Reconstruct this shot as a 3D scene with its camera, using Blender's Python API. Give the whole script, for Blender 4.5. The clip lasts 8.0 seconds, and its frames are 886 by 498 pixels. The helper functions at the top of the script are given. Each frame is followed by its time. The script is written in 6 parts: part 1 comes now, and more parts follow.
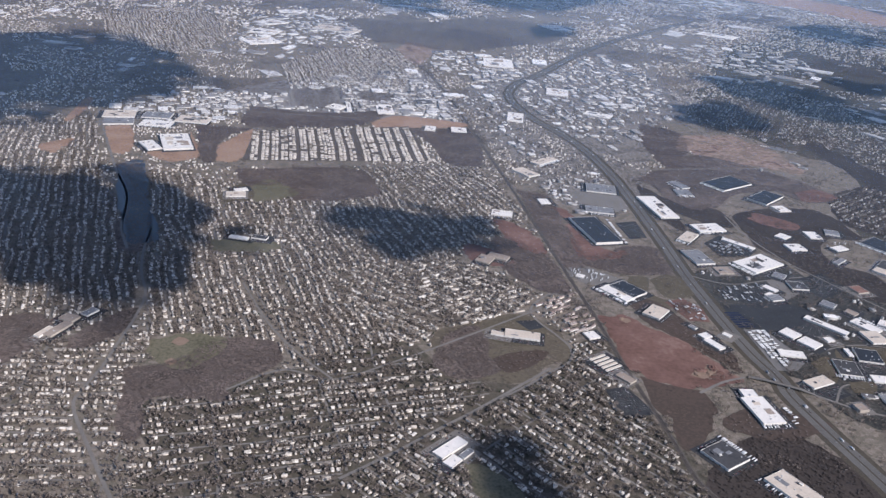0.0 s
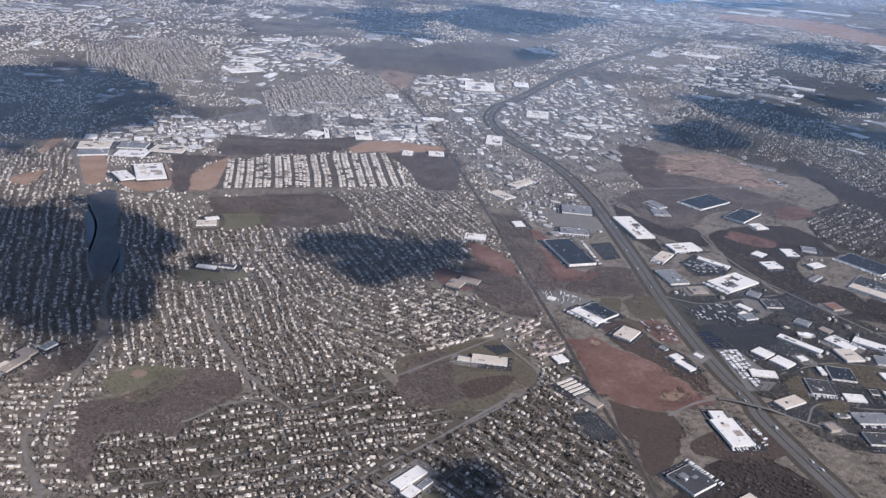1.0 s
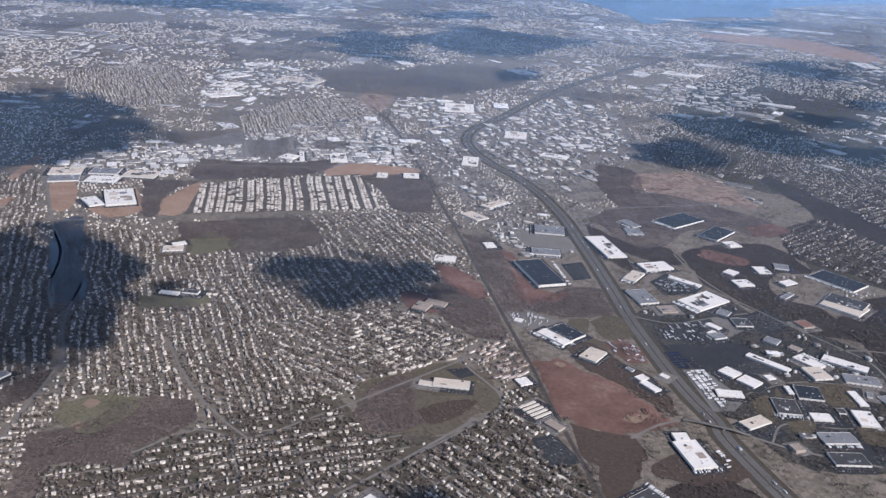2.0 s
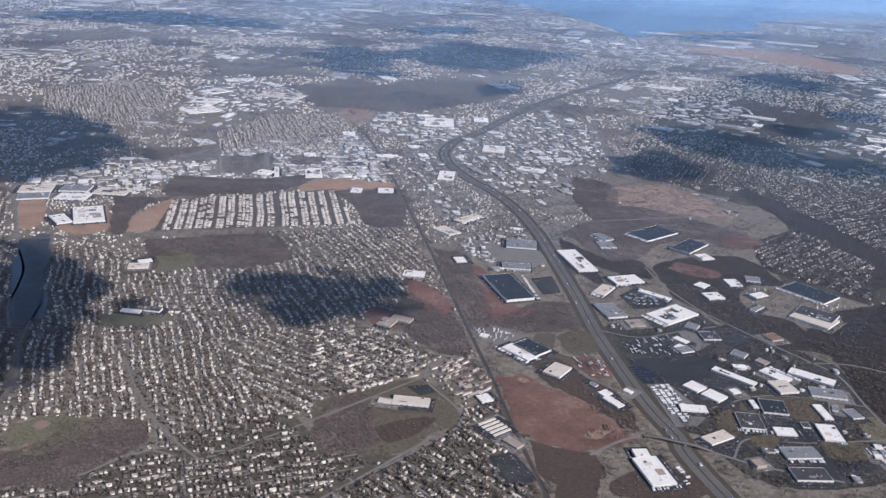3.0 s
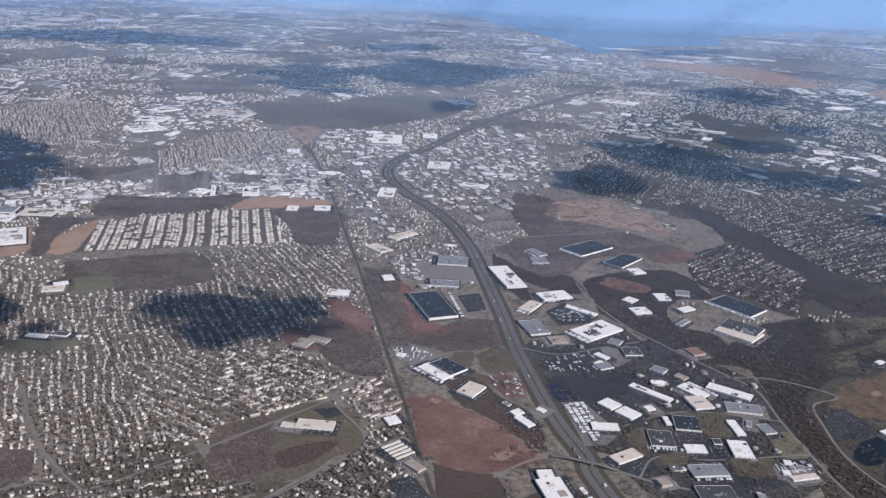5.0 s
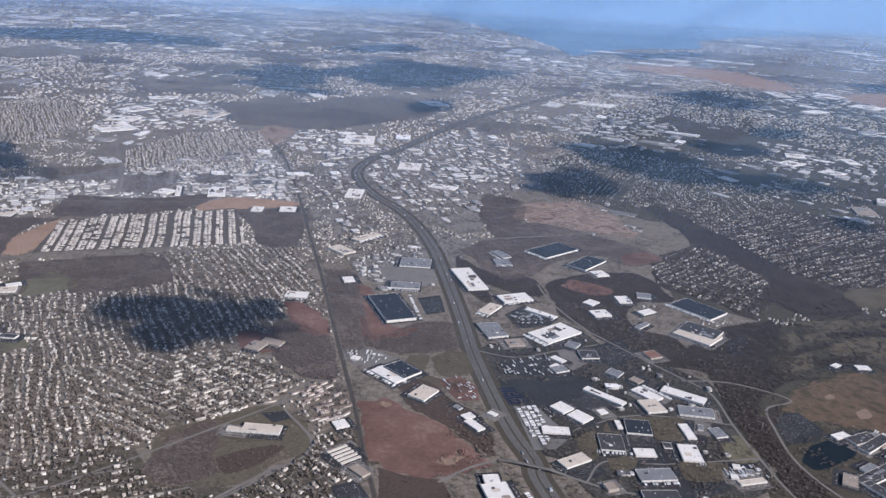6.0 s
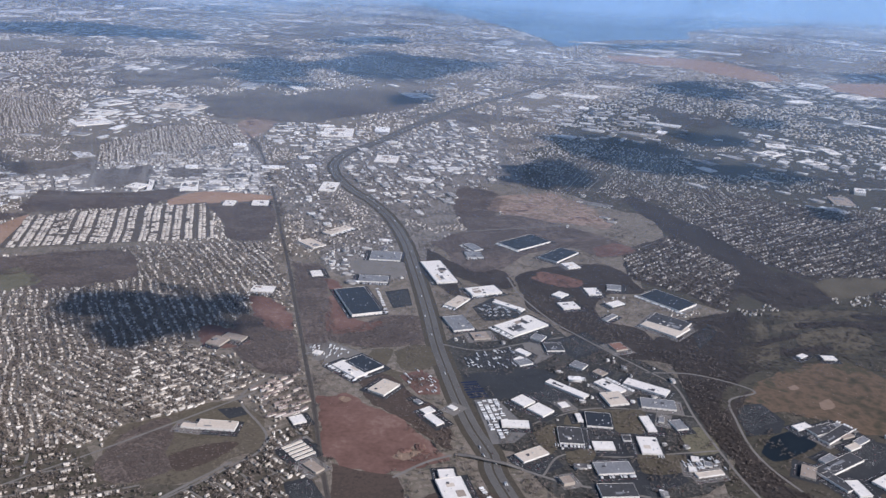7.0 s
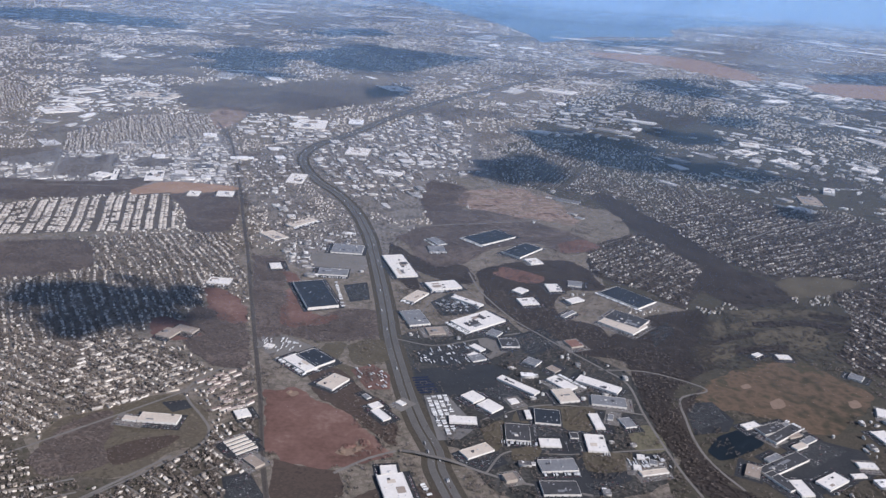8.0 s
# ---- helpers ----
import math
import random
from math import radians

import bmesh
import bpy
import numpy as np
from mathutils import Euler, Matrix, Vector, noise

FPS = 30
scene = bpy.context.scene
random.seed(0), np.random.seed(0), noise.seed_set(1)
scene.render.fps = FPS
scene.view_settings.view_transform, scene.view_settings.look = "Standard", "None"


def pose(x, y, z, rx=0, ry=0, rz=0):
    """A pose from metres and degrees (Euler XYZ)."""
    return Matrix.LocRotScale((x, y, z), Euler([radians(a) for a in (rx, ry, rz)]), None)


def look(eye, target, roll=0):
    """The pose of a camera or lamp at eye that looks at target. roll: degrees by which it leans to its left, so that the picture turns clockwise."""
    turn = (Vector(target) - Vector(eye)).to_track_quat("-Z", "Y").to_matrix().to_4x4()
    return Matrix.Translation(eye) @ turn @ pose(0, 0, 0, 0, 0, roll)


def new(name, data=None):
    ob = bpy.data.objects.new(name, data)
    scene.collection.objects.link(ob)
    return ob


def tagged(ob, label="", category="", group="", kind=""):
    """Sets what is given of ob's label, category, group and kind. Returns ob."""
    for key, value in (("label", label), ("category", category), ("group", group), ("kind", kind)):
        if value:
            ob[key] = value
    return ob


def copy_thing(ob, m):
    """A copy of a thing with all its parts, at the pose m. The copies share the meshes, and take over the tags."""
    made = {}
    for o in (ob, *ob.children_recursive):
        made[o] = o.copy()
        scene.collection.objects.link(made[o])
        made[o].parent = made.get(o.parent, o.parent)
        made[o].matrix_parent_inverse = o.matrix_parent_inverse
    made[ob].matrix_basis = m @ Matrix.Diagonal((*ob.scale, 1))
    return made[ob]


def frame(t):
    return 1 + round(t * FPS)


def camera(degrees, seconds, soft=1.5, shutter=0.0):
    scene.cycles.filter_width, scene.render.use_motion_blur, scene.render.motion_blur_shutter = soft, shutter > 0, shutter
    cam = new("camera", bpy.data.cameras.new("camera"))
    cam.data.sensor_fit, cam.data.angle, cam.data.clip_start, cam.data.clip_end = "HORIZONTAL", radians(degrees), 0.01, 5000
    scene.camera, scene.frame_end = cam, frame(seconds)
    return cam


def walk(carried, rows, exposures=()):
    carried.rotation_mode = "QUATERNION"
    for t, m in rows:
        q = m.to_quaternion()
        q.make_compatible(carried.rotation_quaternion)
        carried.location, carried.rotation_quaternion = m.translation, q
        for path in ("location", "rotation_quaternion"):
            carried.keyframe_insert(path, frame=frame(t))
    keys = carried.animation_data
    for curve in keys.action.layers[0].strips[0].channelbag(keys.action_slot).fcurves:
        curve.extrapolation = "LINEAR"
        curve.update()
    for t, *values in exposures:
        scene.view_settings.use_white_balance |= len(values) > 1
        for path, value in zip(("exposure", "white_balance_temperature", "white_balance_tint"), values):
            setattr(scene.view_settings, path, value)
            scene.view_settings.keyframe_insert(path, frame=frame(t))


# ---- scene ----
# The whole region is laid out at 1 unit = 7.5 m of true size, so that 36 km of land
# lie inside the camera's clipping distance and the aircraft keeps a permitted pace.
cam = camera(56.80, 8.0, soft=1.45)
walk(cam, [
    (0, pose(0.000, 0.000, 180.000, 66.0244, -4.6358, 2.0585)),
    (0.5, pose(7.610, 2.341, 179.893, 66.7741, -3.9939, 1.7494)),
    (1, pose(15.219, 4.601, 179.787, 67.7314, -3.6000, 1.5206)),
    (1.5, pose(22.827, 6.782, 179.680, 68.5592, -3.2141, 1.2481)),
    (3, pose(45.650, 12.844, 179.361, 70.2836, -2.6882, 0.3704)),
    (3.5, pose(53.257, 14.705, 179.254, 70.5799, -2.6979, -0.0266)),
    (4, pose(60.863, 16.485, 179.148, 70.8313, -2.5635, -0.4588)),
    (4.5, pose(68.468, 18.186, 179.041, 71.2320, -2.3719, -0.9275)),
    (6, pose(91.282, 22.807, 178.722, 71.6493, -2.9949, -2.3025)),
    (6.5, pose(98.885, 24.188, 178.615, 71.3838, -2.8598, -2.6282)),
    (7, pose(106.488, 25.488, 178.509, 71.1572, -2.7479, -2.8763)),
    (7.5, pose(114.091, 26.709, 178.402, 70.9218, -3.2262, -3.2235)),
    (8, pose(121.693, 27.849, 178.296, 70.7875, -3.8129, -3.5613)),
], exposures=[(0, 0.06, 5830, 16), (1.5, 0.03, 5830, 16), (4.5, -0.05, 5830, 16), (8, -0.05, 5830, 16)])
# ---- light ----
SUN = Vector((0.80, -0.60, 0.0)).normalized()
ELEV = radians(33)
world = bpy.data.worlds.new("sky")
scene.world = world
world.use_nodes = True
wn = world.node_tree
sky = wn.nodes.new("ShaderNodeTexSky")
sky.sky_type = "NISHITA"
sky.sun_disc = False
sky.sun_elevation = ELEV
sky.sun_rotation = math.atan2(SUN.x, SUN.y)
sky.altitude = 900
wn.nodes["Background"].inputs["Strength"].default_value = 0.122
wn.links.new(sky.outputs[0], wn.nodes["Background"].inputs["Color"])
sun = new("sun", bpy.data.lights.new("sun", "SUN"))
sun.data.energy = 5.0
sun.data.angle = radians(0.53)
sun.data.color = (1.0, 0.90, 0.77)
sun_way = Vector((SUN.x * math.cos(ELEV), SUN.y * math.cos(ELEV), math.sin(ELEV)))
sun.matrix_world = look(sun_way * 900, (0, 0, 0))

# ---- materials ----


def mat(name, stops, scale=0.2, rough=0.9, fine=4.0, mix=0.5, bump=0.0, island=False, thing=False, metal=0.0, spec=0.1, sharp=0.17):
    """A surface whose colour runs through stops by noise at two scales, or by a random value per island or per thing."""
    m = bpy.data.materials.new(name)
    m.use_nodes = True
    t = m.node_tree
    p = t.nodes["Principled BSDF"]
    p.inputs["Roughness"].default_value = rough
    p.inputs["Metallic"].default_value = metal
    p.inputs["Specular IOR Level"].default_value = spec
    co = t.nodes.new("ShaderNodeTexCoord")
    n1 = t.nodes.new("ShaderNodeTexNoise")
    n1.inputs["Scale"].default_value = scale
    n1.inputs["Detail"].default_value = 5
    n1.inputs["Roughness"].default_value = 0.65
    n2 = t.nodes.new("ShaderNodeTexNoise")
    n2.inputs["Scale"].default_value = fine
    n2.inputs["Detail"].default_value = 3
    for n in (n1, n2):
        t.links.new(co.outputs["Object"], n.inputs["Vector"])
    mx = t.nodes.new("ShaderNodeMix")
    mx.inputs[0].default_value = mix
    t.links.new(n1.outputs["Fac"], mx.inputs[2])
    t.links.new(n2.outputs["Fac"], mx.inputs[3])
    fac = mx.outputs[0]
    if island or thing:
        src = t.nodes.new("ShaderNodeNewGeometry" if island else "ShaderNodeObjectInfo")
        m2 = t.nodes.new("ShaderNodeMix")
        m2.inputs[0].default_value = 0.25
        t.links.new(src.outputs["Random Per Island" if island else "Random"], m2.inputs[2])
        t.links.new(fac, m2.inputs[3])
        fac = m2.outputs[0]
        lo, hi = 0.12, 0.88
    else:
        lo, hi = 0.5 - sharp, 0.5 + sharp
    r = t.nodes.new("ShaderNodeValToRGB")
    while len(r.color_ramp.elements) < len(stops):
        r.color_ramp.elements.new(0.5)
    for k, c in enumerate(stops):
        r.color_ramp.elements[k].position = lo + (hi - lo) * k / max(1, len(stops) - 1)
        r.color_ramp.elements[k].color = (*c, 1)
    t.links.new(fac, r.inputs[0])
    t.links.new(r.outputs[0], p.inputs["Base Color"])
    if bump:
        b = t.nodes.new("ShaderNodeBump")
        b.inputs["Strength"].default_value = bump
        t.links.new(n2.outputs["Fac"], b.inputs["Height"])
        t.links.new(b.outputs[0], p.inputs["Normal"])
    return m


def plots_mat(name, stops, plot, far_stops):
    """Garden ground: small plots of lawn, bare earth and paving over patches of duller and richer land."""
    m = bpy.data.materials.new(name)
    m.use_nodes = True
    t = m.node_tree
    p = t.nodes["Principled BSDF"]
    p.inputs["Roughness"].default_value = 0.95
    p.inputs["Specular IOR Level"].default_value = 0.08
    co = t.nodes.new("ShaderNodeTexCoord")
    wob = t.nodes.new("ShaderNodeTexNoise")
    wob.inputs["Scale"].default_value = 0.5
    wob.inputs["Detail"].default_value = 3
    push = t.nodes.new("ShaderNodeVectorMath")
    push.operation = "MULTIPLY_ADD"
    push.inputs[1].default_value = (3.0, 3.0, 0.0)
    t.links.new(co.outputs["Object"], wob.inputs["Vector"])
    t.links.new(wob.outputs["Color"], push.inputs[0])
    t.links.new(co.outputs["Object"], push.inputs[2])
    cell = t.nodes.new("ShaderNodeTexVoronoi")
    cell.inputs["Scale"].default_value = plot
    t.links.new(push.outputs[0], cell.inputs["Vector"])
    pick = t.nodes.new("ShaderNodeSeparateColor")
    t.links.new(cell.outputs["Color"], pick.inputs[0])
    grain = t.nodes.new("ShaderNodeTexNoise")
    grain.inputs["Scale"].default_value = 1.6
    grain.inputs["Detail"].default_value = 5
    grain.inputs["Roughness"].default_value = 0.7
    broad = t.nodes.new("ShaderNodeTexNoise")
    broad.inputs["Scale"].default_value = 0.022
    broad.inputs["Detail"].default_value = 6
    broad.inputs["Roughness"].default_value = 0.6
    for n in (grain, broad):
        t.links.new(co.outputs["Object"], n.inputs["Vector"])
    mx = t.nodes.new("ShaderNodeMix")
    mx.inputs[0].default_value = 0.6
    t.links.new(pick.outputs[0], mx.inputs[2])
    t.links.new(grain.outputs["Fac"], mx.inputs[3])
    ramps = []
    for fac, cols, lo, hi in ((mx.outputs[0], stops, 0.25, 0.75), (broad.outputs["Fac"], far_stops, 0.32, 0.68)):
        r = t.nodes.new("ShaderNodeValToRGB")
        while len(r.color_ramp.elements) < len(cols):
            r.color_ramp.elements.new(0.5)
        for k, c in enumerate(cols):
            r.color_ramp.elements[k].position = lo + (hi - lo) * k / (len(cols) - 1)
            r.color_ramp.elements[k].color = (*c, 1)
        t.links.new(fac, r.inputs[0])
        ramps.append(r)
    both = t.nodes.new("ShaderNodeMix")
    both.data_type = "RGBA"
    both.inputs[0].default_value = 0.42
    t.links.new(ramps[0].outputs[0], both.inputs[6])
    t.links.new(ramps[1].outputs[0], both.inputs[7])
    t.links.new(both.outputs[2], p.inputs["Base Color"])
    b = t.nodes.new("ShaderNodeBump")
    b.inputs["Strength"].default_value = 0.25
    t.links.new(grain.outputs["Fac"], b.inputs["Height"])
    t.links.new(b.outputs[0], p.inputs["Normal"])
    return m


suburb_ground = plots_mat("winter_suburb_ground", [(0.075, 0.068, 0.062), (0.18, 0.155, 0.125), (0.115, 0.112, 0.085), (0.27, 0.226, 0.185), (0.145, 0.134, 0.11), (0.34, 0.29, 0.243), (0.20, 0.164, 0.133), (0.40, 0.365, 0.33)], 0.55, [(0.085, 0.077, 0.07), (0.185, 0.157, 0.132), (0.125, 0.112, 0.092), (0.24, 0.20, 0.167)])
# suburb_ground colours at little over half brightness, for the nearer gardens
garden_ground = plots_mat("dark_suburb_ground", [(0.042, 0.04, 0.036), (0.10, 0.087, 0.068), (0.062, 0.064, 0.046), (0.145, 0.12, 0.096), (0.075, 0.072, 0.056), (0.19, 0.158, 0.13), (0.11, 0.092, 0.075), (0.25, 0.225, 0.20)], 0.55, [(0.05, 0.046, 0.042), (0.10, 0.086, 0.073), (0.068, 0.066, 0.052), (0.13, 0.108, 0.09)])
leaf_litter = mat("leaf_litter", [(0.07, 0.06, 0.054), (0.14, 0.113, 0.10), (0.095, 0.08, 0.072), (0.19, 0.154, 0.134), (0.12, 0.097, 0.086)], 0.035, fine=0.5, mix=0.3, bump=0.3, sharp=0.11)
lawn = mat("dormant_lawn", [(0.075, 0.073, 0.05), (0.125, 0.117, 0.08), (0.175, 0.158, 0.112), (0.10, 0.098, 0.068)], 0.05, fine=0.8)
dry_grass = mat("dry_grass", [(0.075, 0.067, 0.05), (0.11, 0.095, 0.07), (0.15, 0.128, 0.094)], 0.06, fine=0.8)
turf = mat("sports_turf", [(0.05, 0.049, 0.036), (0.085, 0.07, 0.05), (0.15, 0.105, 0.074), (0.07, 0.066, 0.046), (0.125, 0.092, 0.066)], 0.014, fine=0.2, mix=0.3, sharp=0.13)
red_soil = mat("red_soil", [(0.11, 0.066, 0.055), (0.155, 0.092, 0.077), (0.185, 0.112, 0.094), (0.25, 0.168, 0.142)], 0.045, fine=0.5, mix=0.25, bump=0.15, sharp=0.14)
brown_soil = mat("brown_soil", [(0.055, 0.045, 0.04), (0.095, 0.072, 0.061), (0.07, 0.056, 0.048), (0.135, 0.10, 0.083)], 0.04, fine=0.5, bump=0.2)
tan_soil = mat("tan_soil", [(0.22, 0.14, 0.10), (0.33, 0.22, 0.155), (0.36, 0.265, 0.20)], 0.05, fine=0.5, mix=0.4)
dug_soil = mat("excavated_soil", [(0.11, 0.085, 0.07), (0.22, 0.15, 0.12), (0.32, 0.245, 0.195), (0.15, 0.12, 0.095), (0.27, 0.185, 0.15), (0.38, 0.30, 0.245)], 0.03, fine=0.2, mix=0.35, sharp=0.13)
sand = mat("pale_sand", [(0.19, 0.135, 0.10), (0.29, 0.215, 0.165)], 0.2)
gravel = mat("pale_gravel", [(0.085, 0.075, 0.065), (0.14, 0.12, 0.105)], 0.1)
asphalt = mat("dark_asphalt", [(0.028, 0.031, 0.036), (0.045, 0.048, 0.053), (0.06, 0.062, 0.066)], 0.08, rough=0.85, fine=1.2)
asphalt_worn = mat("worn_asphalt", [(0.15, 0.138, 0.126), (0.19, 0.177, 0.162), (0.23, 0.215, 0.197)], 0.1, rough=0.85, fine=2.0)
carriageway = mat("sun_bleached_carriageway", [(0.09, 0.086, 0.082), (0.13, 0.125, 0.119), (0.16, 0.153, 0.146)], 0.05, rough=0.85, fine=1.5)
ballast = mat("rail_ballast", [(0.085, 0.076, 0.068), (0.13, 0.117, 0.105)], 0.2, fine=3)
urban_ground = mat("built_up_ground", [(0.034, 0.035, 0.036), (0.06, 0.059, 0.055), (0.10, 0.096, 0.09)], 0.09, fine=0.8, sharp=0.12)
town_ground = mat("paved_town_ground", [(0.06, 0.056, 0.052), (0.17, 0.155, 0.142), (0.09, 0.08, 0.07), (0.32, 0.29, 0.26), (0.12, 0.107, 0.095), (0.24, 0.215, 0.19)], 0.07, fine=0.4, sharp=0.12)
concrete = mat("pale_concrete", [(0.13, 0.126, 0.122), (0.22, 0.212, 0.205)], 0.1)
steel = mat("rusty_steel", [(0.12, 0.09, 0.075), (0.2, 0.17, 0.15)], 1.0, rough=0.5, metal=0.6)
water = mat("dark_water", [(0.008, 0.013, 0.018), (0.014, 0.02, 0.026)], 0.05, rough=0.45, spec=0.15)
sea_water = mat("sea_water", [(0.035, 0.09, 0.16), (0.055, 0.125, 0.20)], 0.004, rough=0.35, fine=0.05, spec=0.5)
lake_water = mat("lake_water", [(0.012, 0.02, 0.032), (0.02, 0.03, 0.045)], 0.05, rough=0.35, spec=0.5)
pale_paving = mat("pale_paving", [(0.17, 0.16, 0.15), (0.26, 0.245, 0.23), (0.21, 0.2, 0.185)], 0.1, fine=0.8)
rough_grass = mat("rough_grass", [(0.045, 0.042, 0.036), (0.085, 0.077, 0.06), (0.06, 0.056, 0.045), (0.115, 0.10, 0.078)], 0.04, fine=0.5, mix=0.35, sharp=0.12)
tan_grass = mat("tan_rough_grass", [(0.08, 0.07, 0.055), (0.14, 0.12, 0.09), (0.105, 0.09, 0.07), (0.19, 0.16, 0.122)], 0.05, fine=0.5, mix=0.35, sharp=0.12)
ROOFS = {
    "white": mat("white_membrane_roof", [(0.70, 0.665, 0.615), (0.84, 0.80, 0.745)], 0.15, rough=0.6, fine=0.9),
    "cream": mat("cream_gravel_roof", [(0.52, 0.45, 0.37), (0.66, 0.58, 0.49)], 0.15, fine=1.2),
    "tan": mat("tan_gravel_roof", [(0.28, 0.23, 0.19), (0.38, 0.32, 0.27)], 0.15, fine=1.2),
    "grey": mat("grey_membrane_roof", [(0.17, 0.175, 0.185), (0.25, 0.255, 0.265)], 0.15, rough=0.7, fine=1.0),
    "slate": mat("blue_black_membrane_roof", [(0.030, 0.036, 0.046), (0.045, 0.052, 0.064)], 0.12, rough=0.6, fine=0.8),
    "charcoal": mat("charcoal_roof", [(0.055, 0.056, 0.06), (0.085, 0.085, 0.09)], 0.12, rough=0.75, fine=0.8),
    "brick": mat("rust_roof", [(0.20, 0.11, 0.085), (0.28, 0.17, 0.14)], 0.2),
}
wall_white = mat("white_panel_wall", [(0.62, 0.59, 0.54), (0.78, 0.745, 0.69)], 0.2, rough=0.7)
wall_tan = mat("tan_block_wall", [(0.36, 0.31, 0.26), (0.47, 0.42, 0.36)], 0.2)
dark_door = mat("dark_dock_door", [(0.06, 0.062, 0.07), (0.10, 0.10, 0.11)], 0.5, rough=0.6)
metal_unit = mat("galvanised_unit", [(0.38, 0.39, 0.40), (0.55, 0.55, 0.55)], 0.5, rough=0.5, metal=0.2)
WALLS = [(0.42, 0.37, 0.31), (0.72, 0.67, 0.60), (0.82, 0.80, 0.76), (0.50, 0.44, 0.37), (0.26, 0.235, 0.21), (0.76, 0.71, 0.63), (0.64, 0.58, 0.50), (0.84, 0.82, 0.78)]
SHINGLES = [(0.08, 0.073, 0.068), (0.28, 0.245, 0.21), (0.64, 0.58, 0.505), (0.12, 0.11, 0.10), (0.40, 0.345, 0.29), (0.16, 0.145, 0.13), (0.80, 0.75, 0.675), (0.46, 0.405, 0.345), (0.13, 0.12, 0.11), (0.72, 0.665, 0.59), (0.20, 0.18, 0.16), (0.70, 0.645, 0.57)]
house_wall = mat("painted_siding", WALLS, 0.5, rough=0.8, island=True)
house_roof = mat("asphalt_shingles", SHINGLES, 0.5, rough=0.9, island=True)
house_wall_one = mat("painted_siding_varied", WALLS, 0.5, rough=0.8, thing=True)
house_roof_one = mat("asphalt_shingles_varied", SHINGLES, 0.5, rough=0.9, thing=True)
brick_chimney = mat("chimney_brick", [(0.22, 0.12, 0.09), (0.32, 0.2, 0.16)], 2.0)
shed_wall = mat("shed_walls", [(0.3, 0.29, 0.28), (0.55, 0.53, 0.5), (0.7, 0.69, 0.67)], 0.3, island=True)
shed_roof = mat("shed_roofs", [(0.07, 0.07, 0.078), (0.30, 0.285, 0.27), (0.15, 0.148, 0.15), (0.74, 0.72, 0.69), (0.22, 0.21, 0.20), (0.82, 0.79, 0.75), (0.86, 0.85, 0.83), (0.18, 0.172, 0.165), (0.62, 0.575, 0.52), (0.26, 0.245, 0.235), (0.80, 0.775, 0.74)], 0.3, rough=0.7, island=True)
home_roof = mat("mobile_home_roofs", [(0.26, 0.225, 0.19), (0.62, 0.56, 0.49), (0.36, 0.315, 0.27), (0.78, 0.73, 0.66), (0.50, 0.45, 0.39)], 0.3, rough=0.7, island=True)
rust_roof = mat("rust_shingles", [(0.20, 0.15, 0.135), (0.38, 0.315, 0.285), (0.27, 0.21, 0.19), (0.50, 0.435, 0.40)], 0.4, island=True)
bark = mat("bark", [(0.075, 0.062, 0.052), (0.13, 0.11, 0.095)], 2.0)
garden_twigs = mat("garden_twigs", [(0.085, 0.073, 0.065), (0.16, 0.136, 0.119), (0.23, 0.195, 0.17)], 0.05, fine=0.6, island=True)
# darkened versions of bare_twigs and leaf_litter: the valley's dark look is in their colour
dark_twigs = mat("dark_bare_twigs", [(0.045, 0.04, 0.038), (0.09, 0.077, 0.07), (0.06, 0.052, 0.049), (0.125, 0.103, 0.092)], 0.05, fine=0.8, mix=0.4, sharp=0.13)
dark_litter = mat("dark_woods_floor", [(0.04, 0.034, 0.032), (0.058, 0.049, 0.045), (0.08, 0.067, 0.06)], 0.06, fine=1.1)
twigs = mat("bare_twigs", [(0.085, 0.072, 0.068), (0.17, 0.135, 0.122), (0.12, 0.10, 0.092), (0.235, 0.188, 0.168), (0.14, 0.118, 0.112)], 0.06, fine=0.7, mix=0.3, sharp=0.12)
needles = mat("evergreen_needles", [(0.022, 0.034, 0.02), (0.045, 0.06, 0.035)], 0.3, island=True)
PAINT = [(0.02, 0.022, 0.025), (0.5, 0.5, 0.5), (0.75, 0.75, 0.75), (0.12, 0.13, 0.15), (0.25, 0.04, 0.035), (0.06, 0.1, 0.2)]
car_paint = mat("car_paint", PAINT, 1.0, rough=0.3, thing=True, spec=0.5)
car_glass = mat("car_glass", [(0.01, 0.012, 0.015), (0.02, 0.022, 0.026)], 1.0, rough=0.1, spec=0.5)
trailer_skin = mat("trailer_skin", [(0.42, 0.42, 0.43), (0.7, 0.7, 0.69), (0.78, 0.78, 0.77)], 0.6, rough=0.5, thing=True)
rubber = mat("black_rubber", [(0.02, 0.02, 0.02), (0.035, 0.035, 0.035)], 2.0)
cloud_white = mat("cloud_white", [(0.8, 0.8, 0.8), (0.85, 0.85, 0.85)], 0.01, rough=1.0, spec=0.0)
cloud_thin = mat("cloud_thin", [(0.8, 0.8, 0.8), (0.85, 0.85, 0.85)], 0.01, rough=1.0, spec=0.0)
cloud_thin.node_tree.nodes["Principled BSDF"].inputs["Alpha"].default_value = 0.24


